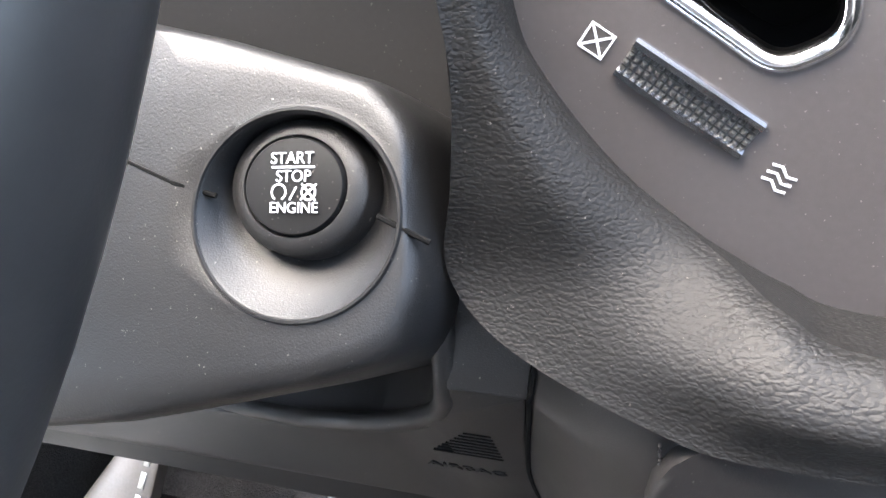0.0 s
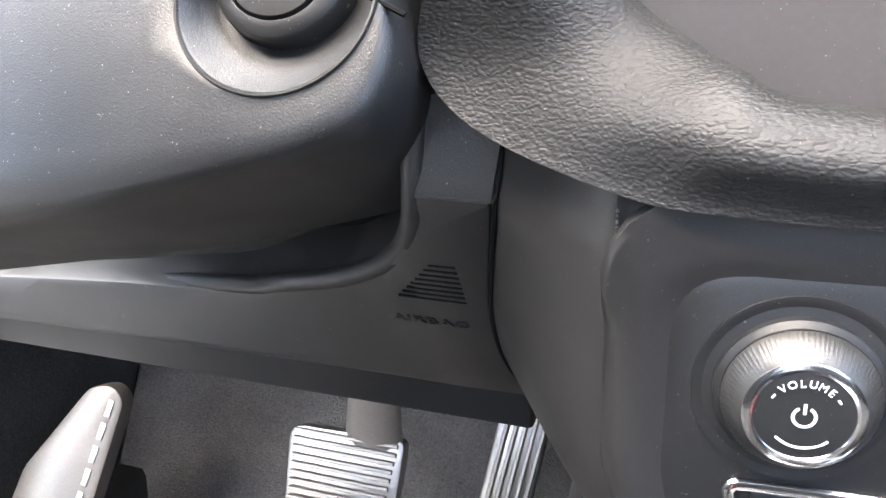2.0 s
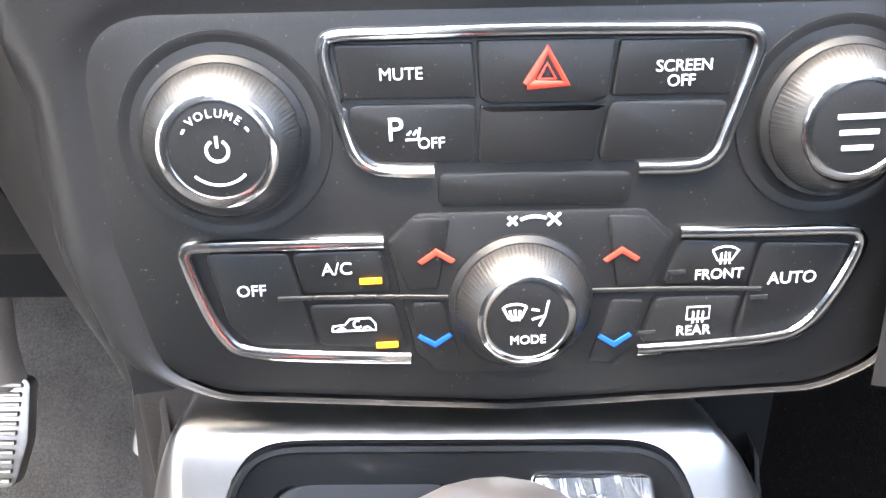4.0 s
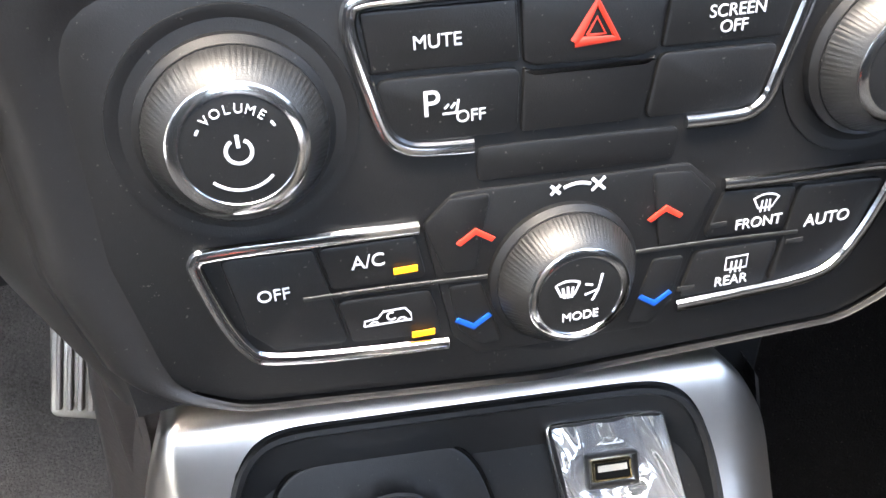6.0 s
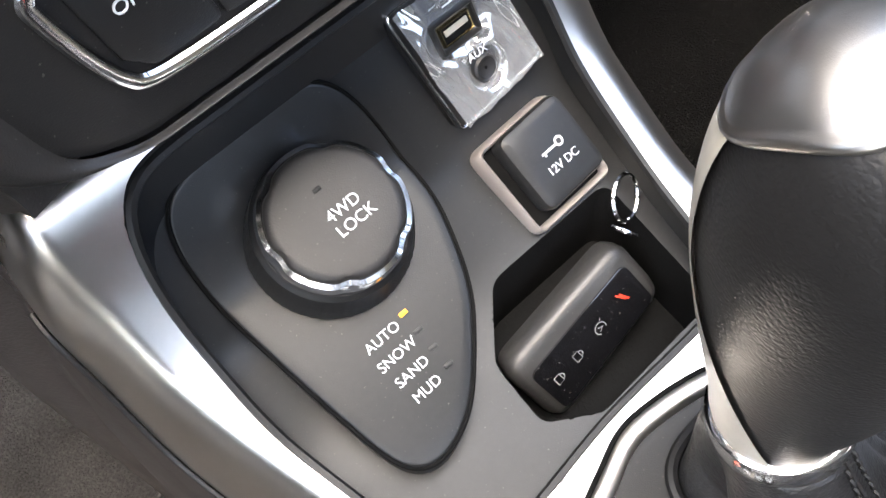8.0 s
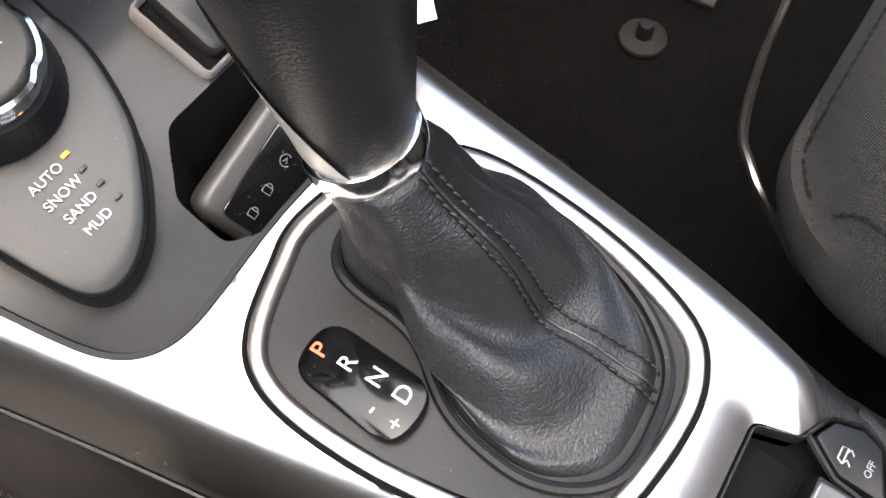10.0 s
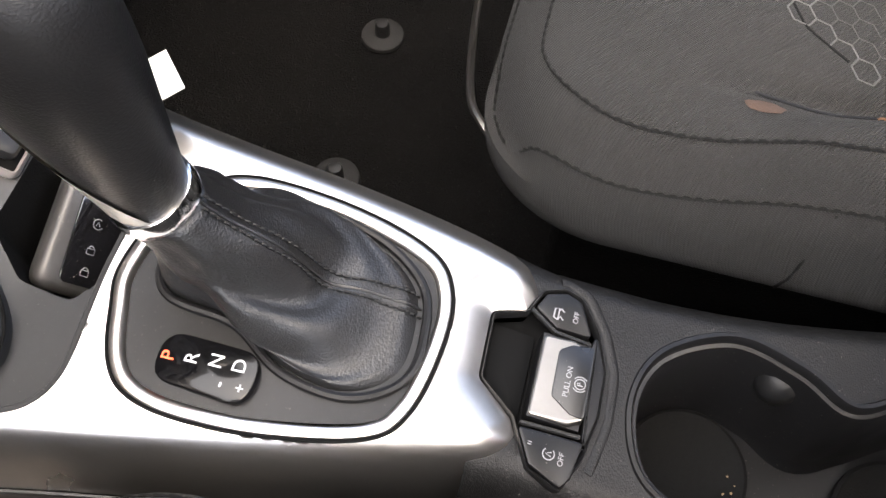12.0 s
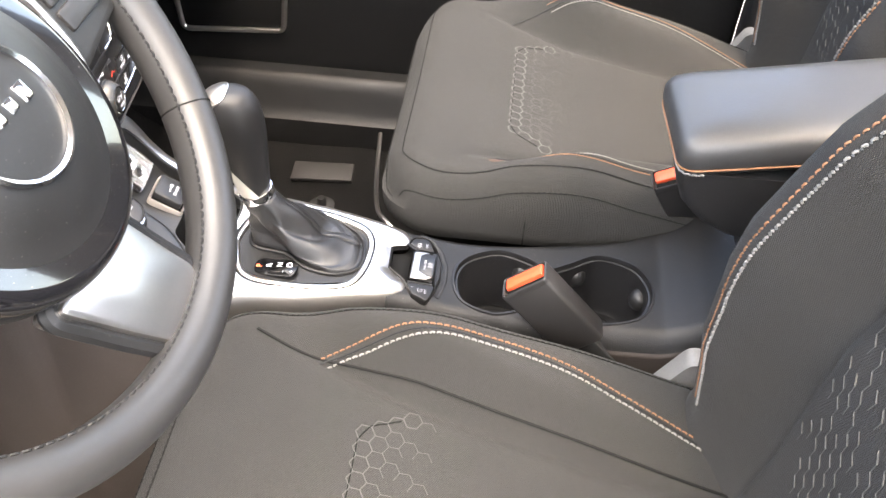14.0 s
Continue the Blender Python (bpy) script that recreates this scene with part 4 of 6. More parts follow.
bars([[(0.0265, 0.0015), (0.0325, 0.0015), (0.0320, 0.0035), (0.0275, 0.0035), (0.0265, 0.0015)], [(0.0270, -0.0010), (0.0285, 0.0005), (0.0270, 0.0015)], [(0.0310, -0.0010), (0.0325, 0.0005), (0.0310, 0.0015)]], 0.0007, EM @ pose(0, 0, 0.0011), PRINT_GREY, epb)
lettering("OFF", 0.0035, EM @ pose(-0.0370, -0.0128, 0.0013), PRINT_GREY, epb)
bars([circle_pts(-0.0360, -0.0070, 0.0026, 40, 320, 16), [(-0.0370, -0.0082), (-0.0360, -0.0056), (-0.0350, -0.0082)]], 0.0005, EM @ pose(0, 0, 0.0012), PRINT_GREY, epb)
bars([[(-0.0340, 0.0012), (-0.0340, 0.0030)], [(-0.0330, 0.0012), (-0.0330, 0.0030)]], 0.0004, EM @ pose(0, 0, 0.0012), PRINT_GREY, epb)

ridge_pts = [p for p in inset(EPB, -0.0042) if p.x > E0.x - 0.044 and p.y < E0.y + 0.008]
add("deck_ridge", tube([(p.x, p.y, rear_z(p.x, p.y) - 0.0002) for p in ridge_pts], 0.0026, 10, flat=0.35), DECK, console)

# ---- gear lever ----
gear = thing("gear_lever", (0.0, -0.015, 0.398), "automatic gear lever with leather knob, silver cap and stitched boot", "gear lever")
base_o = rounded([(-0.022, 0.042), (0.030, 0.040), (0.0440, 0.004), (0.0300, -0.052), (0.014, -0.0745), (-0.028, -0.0785), (-0.0440, -0.055), (-0.0400, -0.022), (-0.0220, 0.0)], [0.012, 0.012, 0.02, 0.02, 0.014, 0.014, 0.02, 0.012, 0.012], 7)
RING_C, RING_N = Vector((-0.007, 0.0285, 0.4665)), Vector((-0.05, 0.30, 1)).normalized()
RM = axes(RING_C, RING_N, (0, 1, 0))
base_o = soften(base_o, 160, 30)
boot = bmesh.new()
nb, rings = len(base_o), []
c0 = sum(base_o, Vector((0, 0))) / nb
for k in range(29):
    t = k / 28
    ring = []
    for i, p in enumerate(base_o):
        ang = math.atan2(p.y - c0.y, p.x - c0.x)
        top = RM @ Vector((0.0165 * math.cos(ang), 0.0165 * math.sin(ang), -0.003))
        low = Vector((p.x, p.y, lerp_table(ZS, p.y) - 0.004))
        rear, right, left = max(0, -math.sin(ang)), max(0, math.cos(ang)), max(0, -math.cos(ang))
        q = low.lerp(top, t)
        sag = t ** (1.25 + 0.75 * rear + 0.15 * right)
        q.z = low.z + (top.z - low.z) * sag + (0.005 + 0.006 * right + 0.003 * rear) * smoothstep(0, 0.10, t) * (1 - t)
        out = Vector((math.cos(ang), math.sin(ang), 0))
        mid = math.sin(math.pi * t)
        fold = 0.0030 * math.sin(3 * ang + 5.0 * t + 2.2) * mid + 0.0014 * mid * math.sin(7 * ang - 8 * t)
        fold += mid * (0.0009 * noise.noise((math.cos(ang) * 3, math.sin(ang) * 3, t * 14)))
        q += out * ((0.003 * rear + 0.004 * right - 0.004 * left) * mid + fold)
        q.z += 0.0030 * mid * math.sin(4 * ang + 9 * t) + 0.0022 * math.sin(math.pi * t) * math.sin(14 * t + 2 * ang) * (0.4 + rear)
        ring.append(q)
    rings.append(ring)
add_rings(boot, rings, cap0=False)
bt = add("boot", boot, LEATHER, gear, "folded black leather boot", 80)
add("boot_frame", tube([(p.x, p.y, lerp_table(ZS, p.y) - 0.0015) for p in inset(base_o, -0.0024)], 0.0022, 8, True), BUTTON, gear, "black frame round the boot")


def boot_at(ang, t, lift=0.0012):
    p = min(range(nb), key=lambda i: abs(math.remainder(math.atan2(base_o[i].y - c0.y, base_o[i].x - c0.x) - ang, 2 * math.pi)))
    k = t * 28
    a, b = rings[int(k)][p], rings[min(28, int(k) + 1)][p]
    q = a.lerp(b, k - int(k))
    return q + Vector((math.cos(ang), math.sin(ang), 0.9)) * lift * 0.75


for da in (-0.085, 0.085):
    line = smooth_path([boot_at(radians(-84) + (da * (1 + 1.2 * (t > 0.6) * (t - 0.6))), t) for t in np.linspace(0.03, 0.99, 14)], 4)
    add("stitching", stitches(line, 0.0036, 0.0026, 0.0012), THREAD_BLACK, bt, "black seam stitching")
add("seam", tube(smooth_path([boot_at(radians(-84), t, 0.0002) for t in np.linspace(0.0, 0.99, 14)], 4), 0.0007, 5), LEATHER, bt)
add("chrome_collar", lathe([(0.0160, -0.004), (0.0178, -0.0035), (0.0183, 0.0), (0.0180, 0.0050), (0.0165, 0.0058), (0.0150, 0.0058)], 48, RM), CHROME, gear, "chrome collar")
KN = [(0, (-0.0070, 0.0300, 0.4710), 0.0165, 0.0160), (0, (-0.0072, 0.0310, 0.4800), 0.0170, 0.0170), (0, (-0.0078, 0.0330, 0.4980), 0.0188, 0.0205), (0, (-0.0085, 0.0360, 0.5200), 0.0212, 0.0250),
      (0, (-0.0090, 0.0385, 0.5430), 0.0236, 0.0285), (0, (-0.0090, 0.0400, 0.5630), 0.0240, 0.0290), (0, (-0.0090, 0.0405, 0.5780), 0.0215, 0.0262), (0, (-0.0090, 0.0405, 0.5870), 0.0170, 0.0205), (0, (-0.0090, 0.0405, 0.5912), 0.0095, 0.0115), (0, (-0.0090, 0.0405, 0.5922), 0.0020, 0.0030)]
KC = smooth_path([Vector(k[1]) for k in KN], 5)
KR = smooth_path([Vector((k[2], k[3], 0)) for k in KN], 5)


def knob_ring(i, grow=0.0, a0=0, a1=360, n=40):
    t = (KC[min(i + 1, len(KC) - 1)] - KC[max(i - 1, 0)]).normalized()
    y = (Vector((0, 1, 0)) - t * t.y).normalized()
    x = y.cross(t)
    full = a1 - a0 >= 360
    return [KC[i] + x * (KR[i].x + grow) * math.cos(radians(a0 + (a1 - a0) * j / n)) + y * (KR[i].y + grow) * math.sin(radians(a0 + (a1 - a0) * j / n)) for j in range(n if full else n + 1)]


add("knob", add_rings(bmesh.new(), [knob_ring(i) for i in range(len(KC))]), KNOB_LEATHER, gear, "black leather gear knob", 80)
strip = bmesh.new()
spine = []
for i in range(1, 34):
    left_ = 132 + 78 * (1 - smoothstep(0, 21, i))
    spine.append(knob_ring(i, 0.0010 * min(1, (i + 1) / 4), 62, left_, 16))
add_rings(strip, spine, close=False, cap0=False, cap1=False)
add("front_strip", strip, BEIGE, gear, "pale satin strip down the front of the knob", 80)
KNOB_TREE = BVHTree.FromObject(next(c for c in gear.children if c.name.startswith("knob")), bpy.context.evaluated_depsgraph_get())
HEAD = Vector((-0.0090, 0.0400, 0.5630))
CAP_N = Vector((-0.10, 0.62, 0.78)).normalized()
CAP_X = Vector((1, 0, 0)) - CAP_N * CAP_N.x
CAP_X.normalize()
CAP_Y = CAP_N.cross(CAP_X)


def cap_ring(f, lift, n=64):
    """A rounded square on the head of the knob, drawn in by f and standing off by lift."""
    ring = []
    for j in range(n):
        a = 2 * math.pi * j / n
        c, d = math.cos(a), math.sin(a)
        k = (abs(c) ** 3.4 + abs(d) ** 3.4) ** (-1 / 3.4) * f
        way = (CAP_N * 0.026 + CAP_X * c * k * 0.0178 + CAP_Y * d * k * 0.0205).normalized()
        hit, normal = KNOB_TREE.ray_cast(HEAD + way * 0.08, -way)[:2]
        ring.append((hit or HEAD + way * 0.025) + way * lift)
    return ring


cap_rings = [cap_ring(f, h) for f, h in ((1.0, -0.0006), (1.0, 0.0008), (0.97, 0.0014), (0.90, 0.0015), (0.86, 0.0011), (0.80, 0.0012), (0.6, 0.0013), (0.4, 0.0013), (0.2, 0.0013), (0.02, 0.0013))]
add("silver_cap", add_rings(bmesh.new(), cap_rings, cap0=False), SILVER, gear, "satin silver knob cap", 50)

# ---- drive mode dial ----
WM = axes((-0.048, 0.136, 0.4165), (0, -0.36, 0.93), (0, 0, 1))
drive = thing("drive_mode_selector", (-0.046, 0.15, 0.42), "black drive mode selector plate with a large chrome-ringed dial", "selector")
wd_o = rounded([(-0.0140, 0.1955), (-0.0380, 0.1965), (-0.0880, 0.1945), (-0.0880, 0.1758), (-0.0835, 0.1355), (-0.0770, 0.0900), (-0.0484, 0.0985), (-0.0205, 0.1258), (-0.0070, 0.1580), (-0.0080, 0.1780)], [0.012, 0.03, 0.014, 0.03, 0.03, 0.012, 0.02, 0.03, 0.03, 0.02], 6)
wd_o = soften(wd_o, 150, 30)


def wd_z(x, y):
    """The plate is flat where the dial sits and follows the rising tray in front of it."""
    a, b = 0.4166 + (y - 0.136) * 0.387, tray_z(x, y) + 0.0045
    k = 0.004
    h = max(0.0, min(1.0, 0.5 + (b - a) / (2 * k)))
    return a * (1 - h) + b * h + k * h * (1 - h)


plate = bmesh.new()
rings = []
for d, z in ((0, -0.02), (0, -0.0010), (0.0004, -0.0003), (0.0010, 0.0)):
    rings.append([(p.x, p.y, wd_z(p.x, p.y) + z) for p in inset(wd_o, d)])
wc = Vector((-0.045, 0.15))
for f in (0.88, 0.76, 0.64, 0.52, 0.4, 0.28, 0.14, 0.01):
    ring = [wc + (p - wc) * f for p in wd_o]
    rings.append([(p.x, p.y, wd_z(p.x, p.y)) for p in ring])
add_rings(plate, rings, cap0=False)
add("plate", plate, TRAY_PLASTIC, drive, "satin black selector plate", 60)
add("plate_gap", tube([(p.x, p.y, wd_z(p.x, p.y) - 0.0012) for p in inset(wd_o, -0.0005)], 0.0008, 6, True), DARK, drive)
DM = WM @ pose(0.0030, 0.0360, 0)
dial = add("dial", lathe([(0.0288, -0.002), (0.0288, 0.003), (0.0272, 0.012), (0.0262, 0.0185), (0.0245, 0.020)], 160, DM, ripple=lambda r, z, a: r * (1 + 0.010 * (math.sin(a * 55) > 0) * (0.0025 < z < 0.016))), PLASTIC_FINE, drive, "ribbed black dial", 25)
wave = lambda r, z, a: r - 0.0011 * max(0, math.cos(6 * a)) ** 3 * (z > 0.02)
add("chrome_ring", lathe([(0.0246, 0.0188), (0.0246, 0.0245), (0.0238, 0.0275), (0.0222, 0.0282), (0.0215, 0.0270)], 144, DM, ripple=wave), CHROME, dial, "scalloped chrome ring")
add("dial_top", lathe([(0.0220, 0.018), (0.0220, 0.0282), (0.0212, 0.0292), (0.0200, 0.0298), (0.0190, 0.0300), (0.0100, 0.0300), (0.0002, 0.0300)], 96, DM, ripple=lambda r, z, a: r - 0.0010 * max(0, math.cos(6 * a)) ** 3 * (r > 0.021)), PLASTIC_SOFT, dial, "grey matt dial top", 50)
lettering("4WD", 0.0054, DM @ pose(0.0025, -0.0005, 0.0304), PRINT, dial)
lettering("LOCK", 0.0054, DM @ pose(0.0032, -0.0060, 0.0304), PRINT, dial)
add("dial_lamp", box(-0.0014, 0.0014, -0.0007, 0.0007, 0, 0.0004, 0.0002, DM @ pose(0.0, 0.0088, 0.0302)), RUBBER, dial)
for i, wd in enumerate(("AUTO", "SNOW", "SAND", "MUD")):
    lettering(wd, 0.0051, WM @ pose(-0.0070, -0.0022 - 0.0075 * i, 0.0009), PRINT, drive)
    add("indicator_lamp", box(-0.0016, 0.0016, -0.0008, 0.0008, 0, 0.0005, 0.0002, WM @ pose(0.0038, -0.0006 - 0.0076 * i, 0.0007)), AMBER if i == 0 else TRAY_PLASTIC, drive, "lit amber indicator" if i == 0 else "")

# ---- usb and aux panel ----
UM = axes((0.0345, 0.1835, 0.4500), (0, -0.87, 0.49), (0, 0, 1))
usb = thing("usb_panel", (0.035, 0.184, 0.45), "film-covered usb and aux socket panel with chrome edge", "socket panel")
up_o = rounded([(-0.0265, 0.0255), (0.0165, 0.0255), (0.0260, -0.0240), (-0.0180, -0.0280)], 0.004, 5)
add("plate", prism(up_o, -0.006, 0.0012, UM, 0.0006), PLASTIC_SOFT, usb)
add("chrome_edge", frame_ring(up_o, 0.0016, 0.0, 0.0024, UM), CHROME, usb, "thin chrome edge")


def film(u, v):
    a, b = Vector((-0.0240, 0.0235)).lerp(Vector((0.0150, 0.0240)), u), Vector((-0.0165, -0.0260)).lerp(Vector((0.0240, -0.0225)), u)
    p = b.lerp(a, v)
    h = 0.0034 + 0.0034 * noise.noise((p.x * 115 + p.y * 40, p.y * 36, 0)) + 0.0006 * noise.noise((p.x * 50, p.y * 95, 7)) + 0.0004 * noise.noise((p.x * 240 + p.y * 60, p.y * 70, 4))
    h += 0.05 * (0.024 - p.y)
    for cx_, cy_, rx_, ry_ in ((-0.0036, 0.0064, 0.0125, 0.0090), (0.0005, -0.0122, 0.0065, 0.0065)):
        q = math.hypot((p.x - cx_) / rx_, (p.y - cy_) / ry_)
        h = 0.0014 + (h - 0.0014) * smoothstep(0.75, 1.35, q)
    return UM @ Vector((p.x, p.y, h))


FILM = material("crinkled_clear_film", (0.88, 0.90, 0.92), 0.07, metal=0.75, var=0.06, coat=0.8, rvar=0.02)
FILM.node_tree.nodes["Principled BSDF"].inputs["Alpha"].default_value = 0.66
add("protective_film", sheet(film, 72, 64), FILM, usb, "crinkled glossy protective film", 80)
add("usb_frame", frame_ring(rounded([(-0.0132, 0.0000), (0.0060, 0.0000), (0.0060, 0.0128), (-0.0132, 0.0128)], 0.0018, 4), 0.0018, 0.0, 0.0042, UM), PLASTIC_SOFT, usb)
add("usb_shell", frame_ring(rounded([(-0.0106, 0.0026), (0.0034, 0.0026), (0.0034, 0.0102), (-0.0106, 0.0102)], 0.0006, 3), 0.0011, 0.0, 0.0036, UM), BRASS, usb, "metal usb shell")
add("usb_opening", box(-0.0096, 0.0024, 0.0036, 0.0092, 0.0018, 0.0030, 0.0002, UM), DARK, usb)
add("usb_tongue", box(-0.0088, 0.0016, 0.0062, 0.0084, 0.0026, 0.0034, 0.0002, UM), BEIGE, usb)
add("aux_ring", lathe([(0.0050, 0.0), (0.0050, 0.0034), (0.0040, 0.0042), (0.0029, 0.0036)], 28, UM @ pose(0.0005, -0.0122, 0)), PLASTIC_SOFT, usb)
add("aux_hole", lathe([(0.0029, 0.0032), (0.0001, 0.0037)], 20, UM @ pose(0.0005, -0.0122, 0)), DARK, usb)
lettering("AUX", 0.0042, UM @ pose(-0.0010, -0.0050, 0.0048), PRINT, usb)
bars([[(-0.0035, 0.0150), (0.0035, 0.0150)], [(0.0015, 0.0166), (0.0, 0.0150)], [(0.0035, 0.0150), (0.0025, 0.0156)]], 0.0006, UM @ pose(-0.003, 0.0015, 0.0046), PRINT, usb)

# ---- 12 volt socket ----
VM = axes((0.0330, 0.1465, 0.4090), (0, -0.53, 0.85), (0, 0, 1))
sock = thing("power_socket", (0.033, 0.147, 0.41), "black power socket flap in a satin frame", "socket")
fr_o = rounded([(-0.0185, 0.0190), (0.0210, 0.0200), (0.0235, -0.0205), (-0.0170, -0.0210)], 0.005, 5)
add("frame", frame_ring(fr_o, 0.0028, -0.008, 0.0040, VM), FRAME_GREY, sock, "satin frame, pale for the highlight on its edge")
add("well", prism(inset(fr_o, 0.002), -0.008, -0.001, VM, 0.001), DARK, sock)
lid_o = rounded([(-0.0105, 0.0175), (0.0215, 0.0185), (0.0225, -0.0150), (-0.0095, -0.0160)], 0.005, 6)
add("flap", prism(lid_o, -0.002, 0.0075, VM, 0.0030), TRAY_PLASTIC, sock, "padded black flap")
lettering("12V DC", 0.0046, VM @ pose(0.0065, -0.0040, 0.0077), PRINT, sock)
bars([[(0.0010, 0.0028), (0.0080, 0.0028)], circle_pts(0.0100, 0.0032, 0.0016, 0, 360, 10), [(0.0022, 0.0028), (0.0022, 0.0014)]], 0.0009, VM @ pose(0, 0, 0.0077), PRINT, sock)

# ---- key fob ----
GREY_SHELL = material("grey_fob_plastic", (0.032, 0.0315, 0.031), 0.36, grain=("noise", 1500, 0.0001), spots=0.2)
fob = thing("key_fob", (0.0, 0.095, 0.36), "black car key fob with key ring and white card tag", "key fob")
FM = axes((0.010, 0.0990, 0.3725), (-0.10, -0.80, 0.60), (0.97, 0.20, 0.14))
fo = rounded([(-0.0200, -0.0330), (0.0190, -0.0330), (0.0170, 0.0330), (-0.0170, 0.0330)], 0.009, 6)
shell = bmesh.new()
rings = []
for d, z in ((0.004, -0.0085), (0.001, -0.0065), (0, -0.002), (0, 0.001), (0.0012, 0.0040), (0.0040, 0.0056)):
    rings.append([(p.x, p.y, z) for p in inset(fo, d)])
add("shell", add_rings(shell, rings, FM), GREY_SHELL, fob, "dark grey fob shell")
add("button_face", prism(rounded([(-0.0100, -0.0275), (0.0150, -0.0275), (0.0140, 0.0275), (-0.0095, 0.0275)], 0.004, 5), 0.003, 0.0064, FM, 0.0006), PIANO, fob)
FI = FM @ pose(0, 0, 0.0068)
for y_, kind_ in ((-0.021, 0), (-0.010, 0), (0.004, 1)):
    I_ = FI @ pose(0.0015, y_, 0)
    if kind_ == 0:
        bars([[(-0.0020, -0.0014), (0.0020, -0.0014), (0.0020, 0.0014), (-0.0020, 0.0014), (-0.0020, -0.0014)], circle_pts(0, 0.0014, 0.0014, 0, 180, 8)], 0.0004, I_, PRINT_GREY, fob)
    else:
        bars([circle_pts(0, 0, 0.0026, 60, 330, 14), [(-0.0010, -0.0010), (0, 0.0012), (0.0010, -0.0010)]], 0.0004, I_, PRINT_GREY, fob)
bars([[(-0.003, 0.0165), (0.002, 0.0190)], [(-0.002, 0.0180), (0.003, 0.0200)]], 0.0008, FI, RED, fob)
ringm = axes((0.042, 0.112, 0.416), (0.3, -0.8, 0.5), (0, 0, 1))
add("key_ring", tube([Vector((0.0085 * math.cos(a), 0.0085 * math.sin(a), 0)) for a in np.linspace(0, 2 * math.pi, 33)[:-1]], 0.0008, 6, True, ringm), CHROME, fob, "steel split ring")
add("link", tube([Vector((0.0045 * math.cos(a), 0.0060 * math.sin(a), 0)) for a in np.linspace(0, 2 * math.pi, 25)[:-1]], 0.0009, 6, True, axes((0.036, 0.106, 0.407), (0.8, 0.3, 0.5), (0, 0, 1))), CHROME, fob, "steel link")
tagm = axes((0.070, 0.072, 0.429), (0.12, 0.35, 1), (0.5, 0.5, 0))
add("card_tag", box(-0.010, 0.010, -0.019, 0.018, 0, 0.0006, 0.0003, tagm), PAPER, fob, "white card tag")


# ---- dashboard ----
dash = thing("dashboard", (0, 0.25, 0.6), "dark dashboard with grained padded band, knee panel and air vent", "dashboard")
PADC = [((-0.180, 0.192, 0.800), (-0.168, 0.204, 0.800), 0.004), ((-0.176, 0.190, 0.760), (-0.1635, 0.202, 0.756), 0.005), ((-0.174, 0.189, 0.737), (-0.156, 0.202, 0.737), 0.007), ((-0.177, 0.189, 0.710), (-0.138, 0.202, 0.713), 0.010),
        ((-0.181, 0.190, 0.684), (-0.120, 0.202, 0.697), 0.011), ((-0.163, 0.181, 0.6675), (-0.107, 0.194, 0.690), 0.010), ((-0.124, 0.168, 0.6570), (-0.094, 0.1800, 0.686), 0.011), ((-0.092, 0.1625, 0.6545), (-0.074, 0.1745, 0.680), 0.011), ((0.0, 0.168, 0.6525), (0.0, 0.1740, 0.676), 0.011),
        ((0.092, 0.177, 0.657), (0.070, 0.184, 0.680), 0.011), ((0.124, 0.184, 0.659), (0.092, 0.192, 0.683), 0.009), ((0.20, 0.196, 0.675), (0.16, 0.206, 0.720), 0.013), ((0.45, 0.21, 0.70), (0.45, 0.215, 0.76), 0.015), ((0.72, 0.23, 0.71), (0.72, 0.235, 0.77), 0.015)]
PL, PUP, PB = smooth_path([p[0] for p in PADC], 6), smooth_path([p[1] for p in PADC], 6), smooth_path([(p[2], 0, 0) for p in PADC], 6)
rings = []
for a, b, h in zip(PL, PUP, PB):
    ring = [a + Vector((0, 0.03, 0.004))]
    for j in range(15):
        t = j / 14
        ring.append(a.lerp(b, t) + Vector((0, -1, -0.25)) * h.x * math.sin(math.pi * t ** 2.1) ** 0.7)
    ring.append(b + Vector((0, 0.006, -0.004)))
    ring.append(b + Vector((0, 0.04, -0.012)))
    rings.append(ring)
add("padded_band", add_rings(bmesh.new(), rings, close=False, cap0=False, cap1=False), PAD, dash, "grained black padded band", 80)
# plate round the air vent
VENT = rounded([(-0.1280, 0.7530), (-0.1000, 0.7320), (-0.0830, 0.7400), (-0.0880, 0.8250), (-0.1330, 0.8250)], [0.006, 0.012, 0.012, 0.012, 0.012], 6)
VP = axes((0, 0.214, 0), (0, -1, 0), (0, 0, 1))
g0 = holed_sheet(lambda u, v: (-0.178 + 0.34 * u, 0.648 + 0.215 * v), lambda x, z: 0.0, 110, 80, [VENT], 0.0032)
for v in g0.verts:
    x, z = v.co.x, v.co.y
    v.co = (x, 0.212 + 0.05 * max(0, z - 0.74) ** 1.2, z)
add("vent_plate", g0, VENT_PLATE, dash, "warm grey satin plate round the vent", 60)
vent = add("air_vent", frame_ring(inset(VENT, -0.0015), 0.0052, -0.004, 0.0035, VP), CHROME, dash, "air vent with chrome surround")
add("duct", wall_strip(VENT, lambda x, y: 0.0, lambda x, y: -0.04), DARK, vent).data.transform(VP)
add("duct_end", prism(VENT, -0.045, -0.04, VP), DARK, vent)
for k in range(4):
    zc = 0.752 + 0.018 * k
    add("slat", box(-0.130, -0.086, zc - 0.001, zc + 0.001, -0.02, -0.006, 0.0006, VP @ pose(0, 0, 0)), PLASTIC_FINE, vent)
ROL = VP @ pose(-0.1200, 0.7265, 0.0, 0, 0, -35)
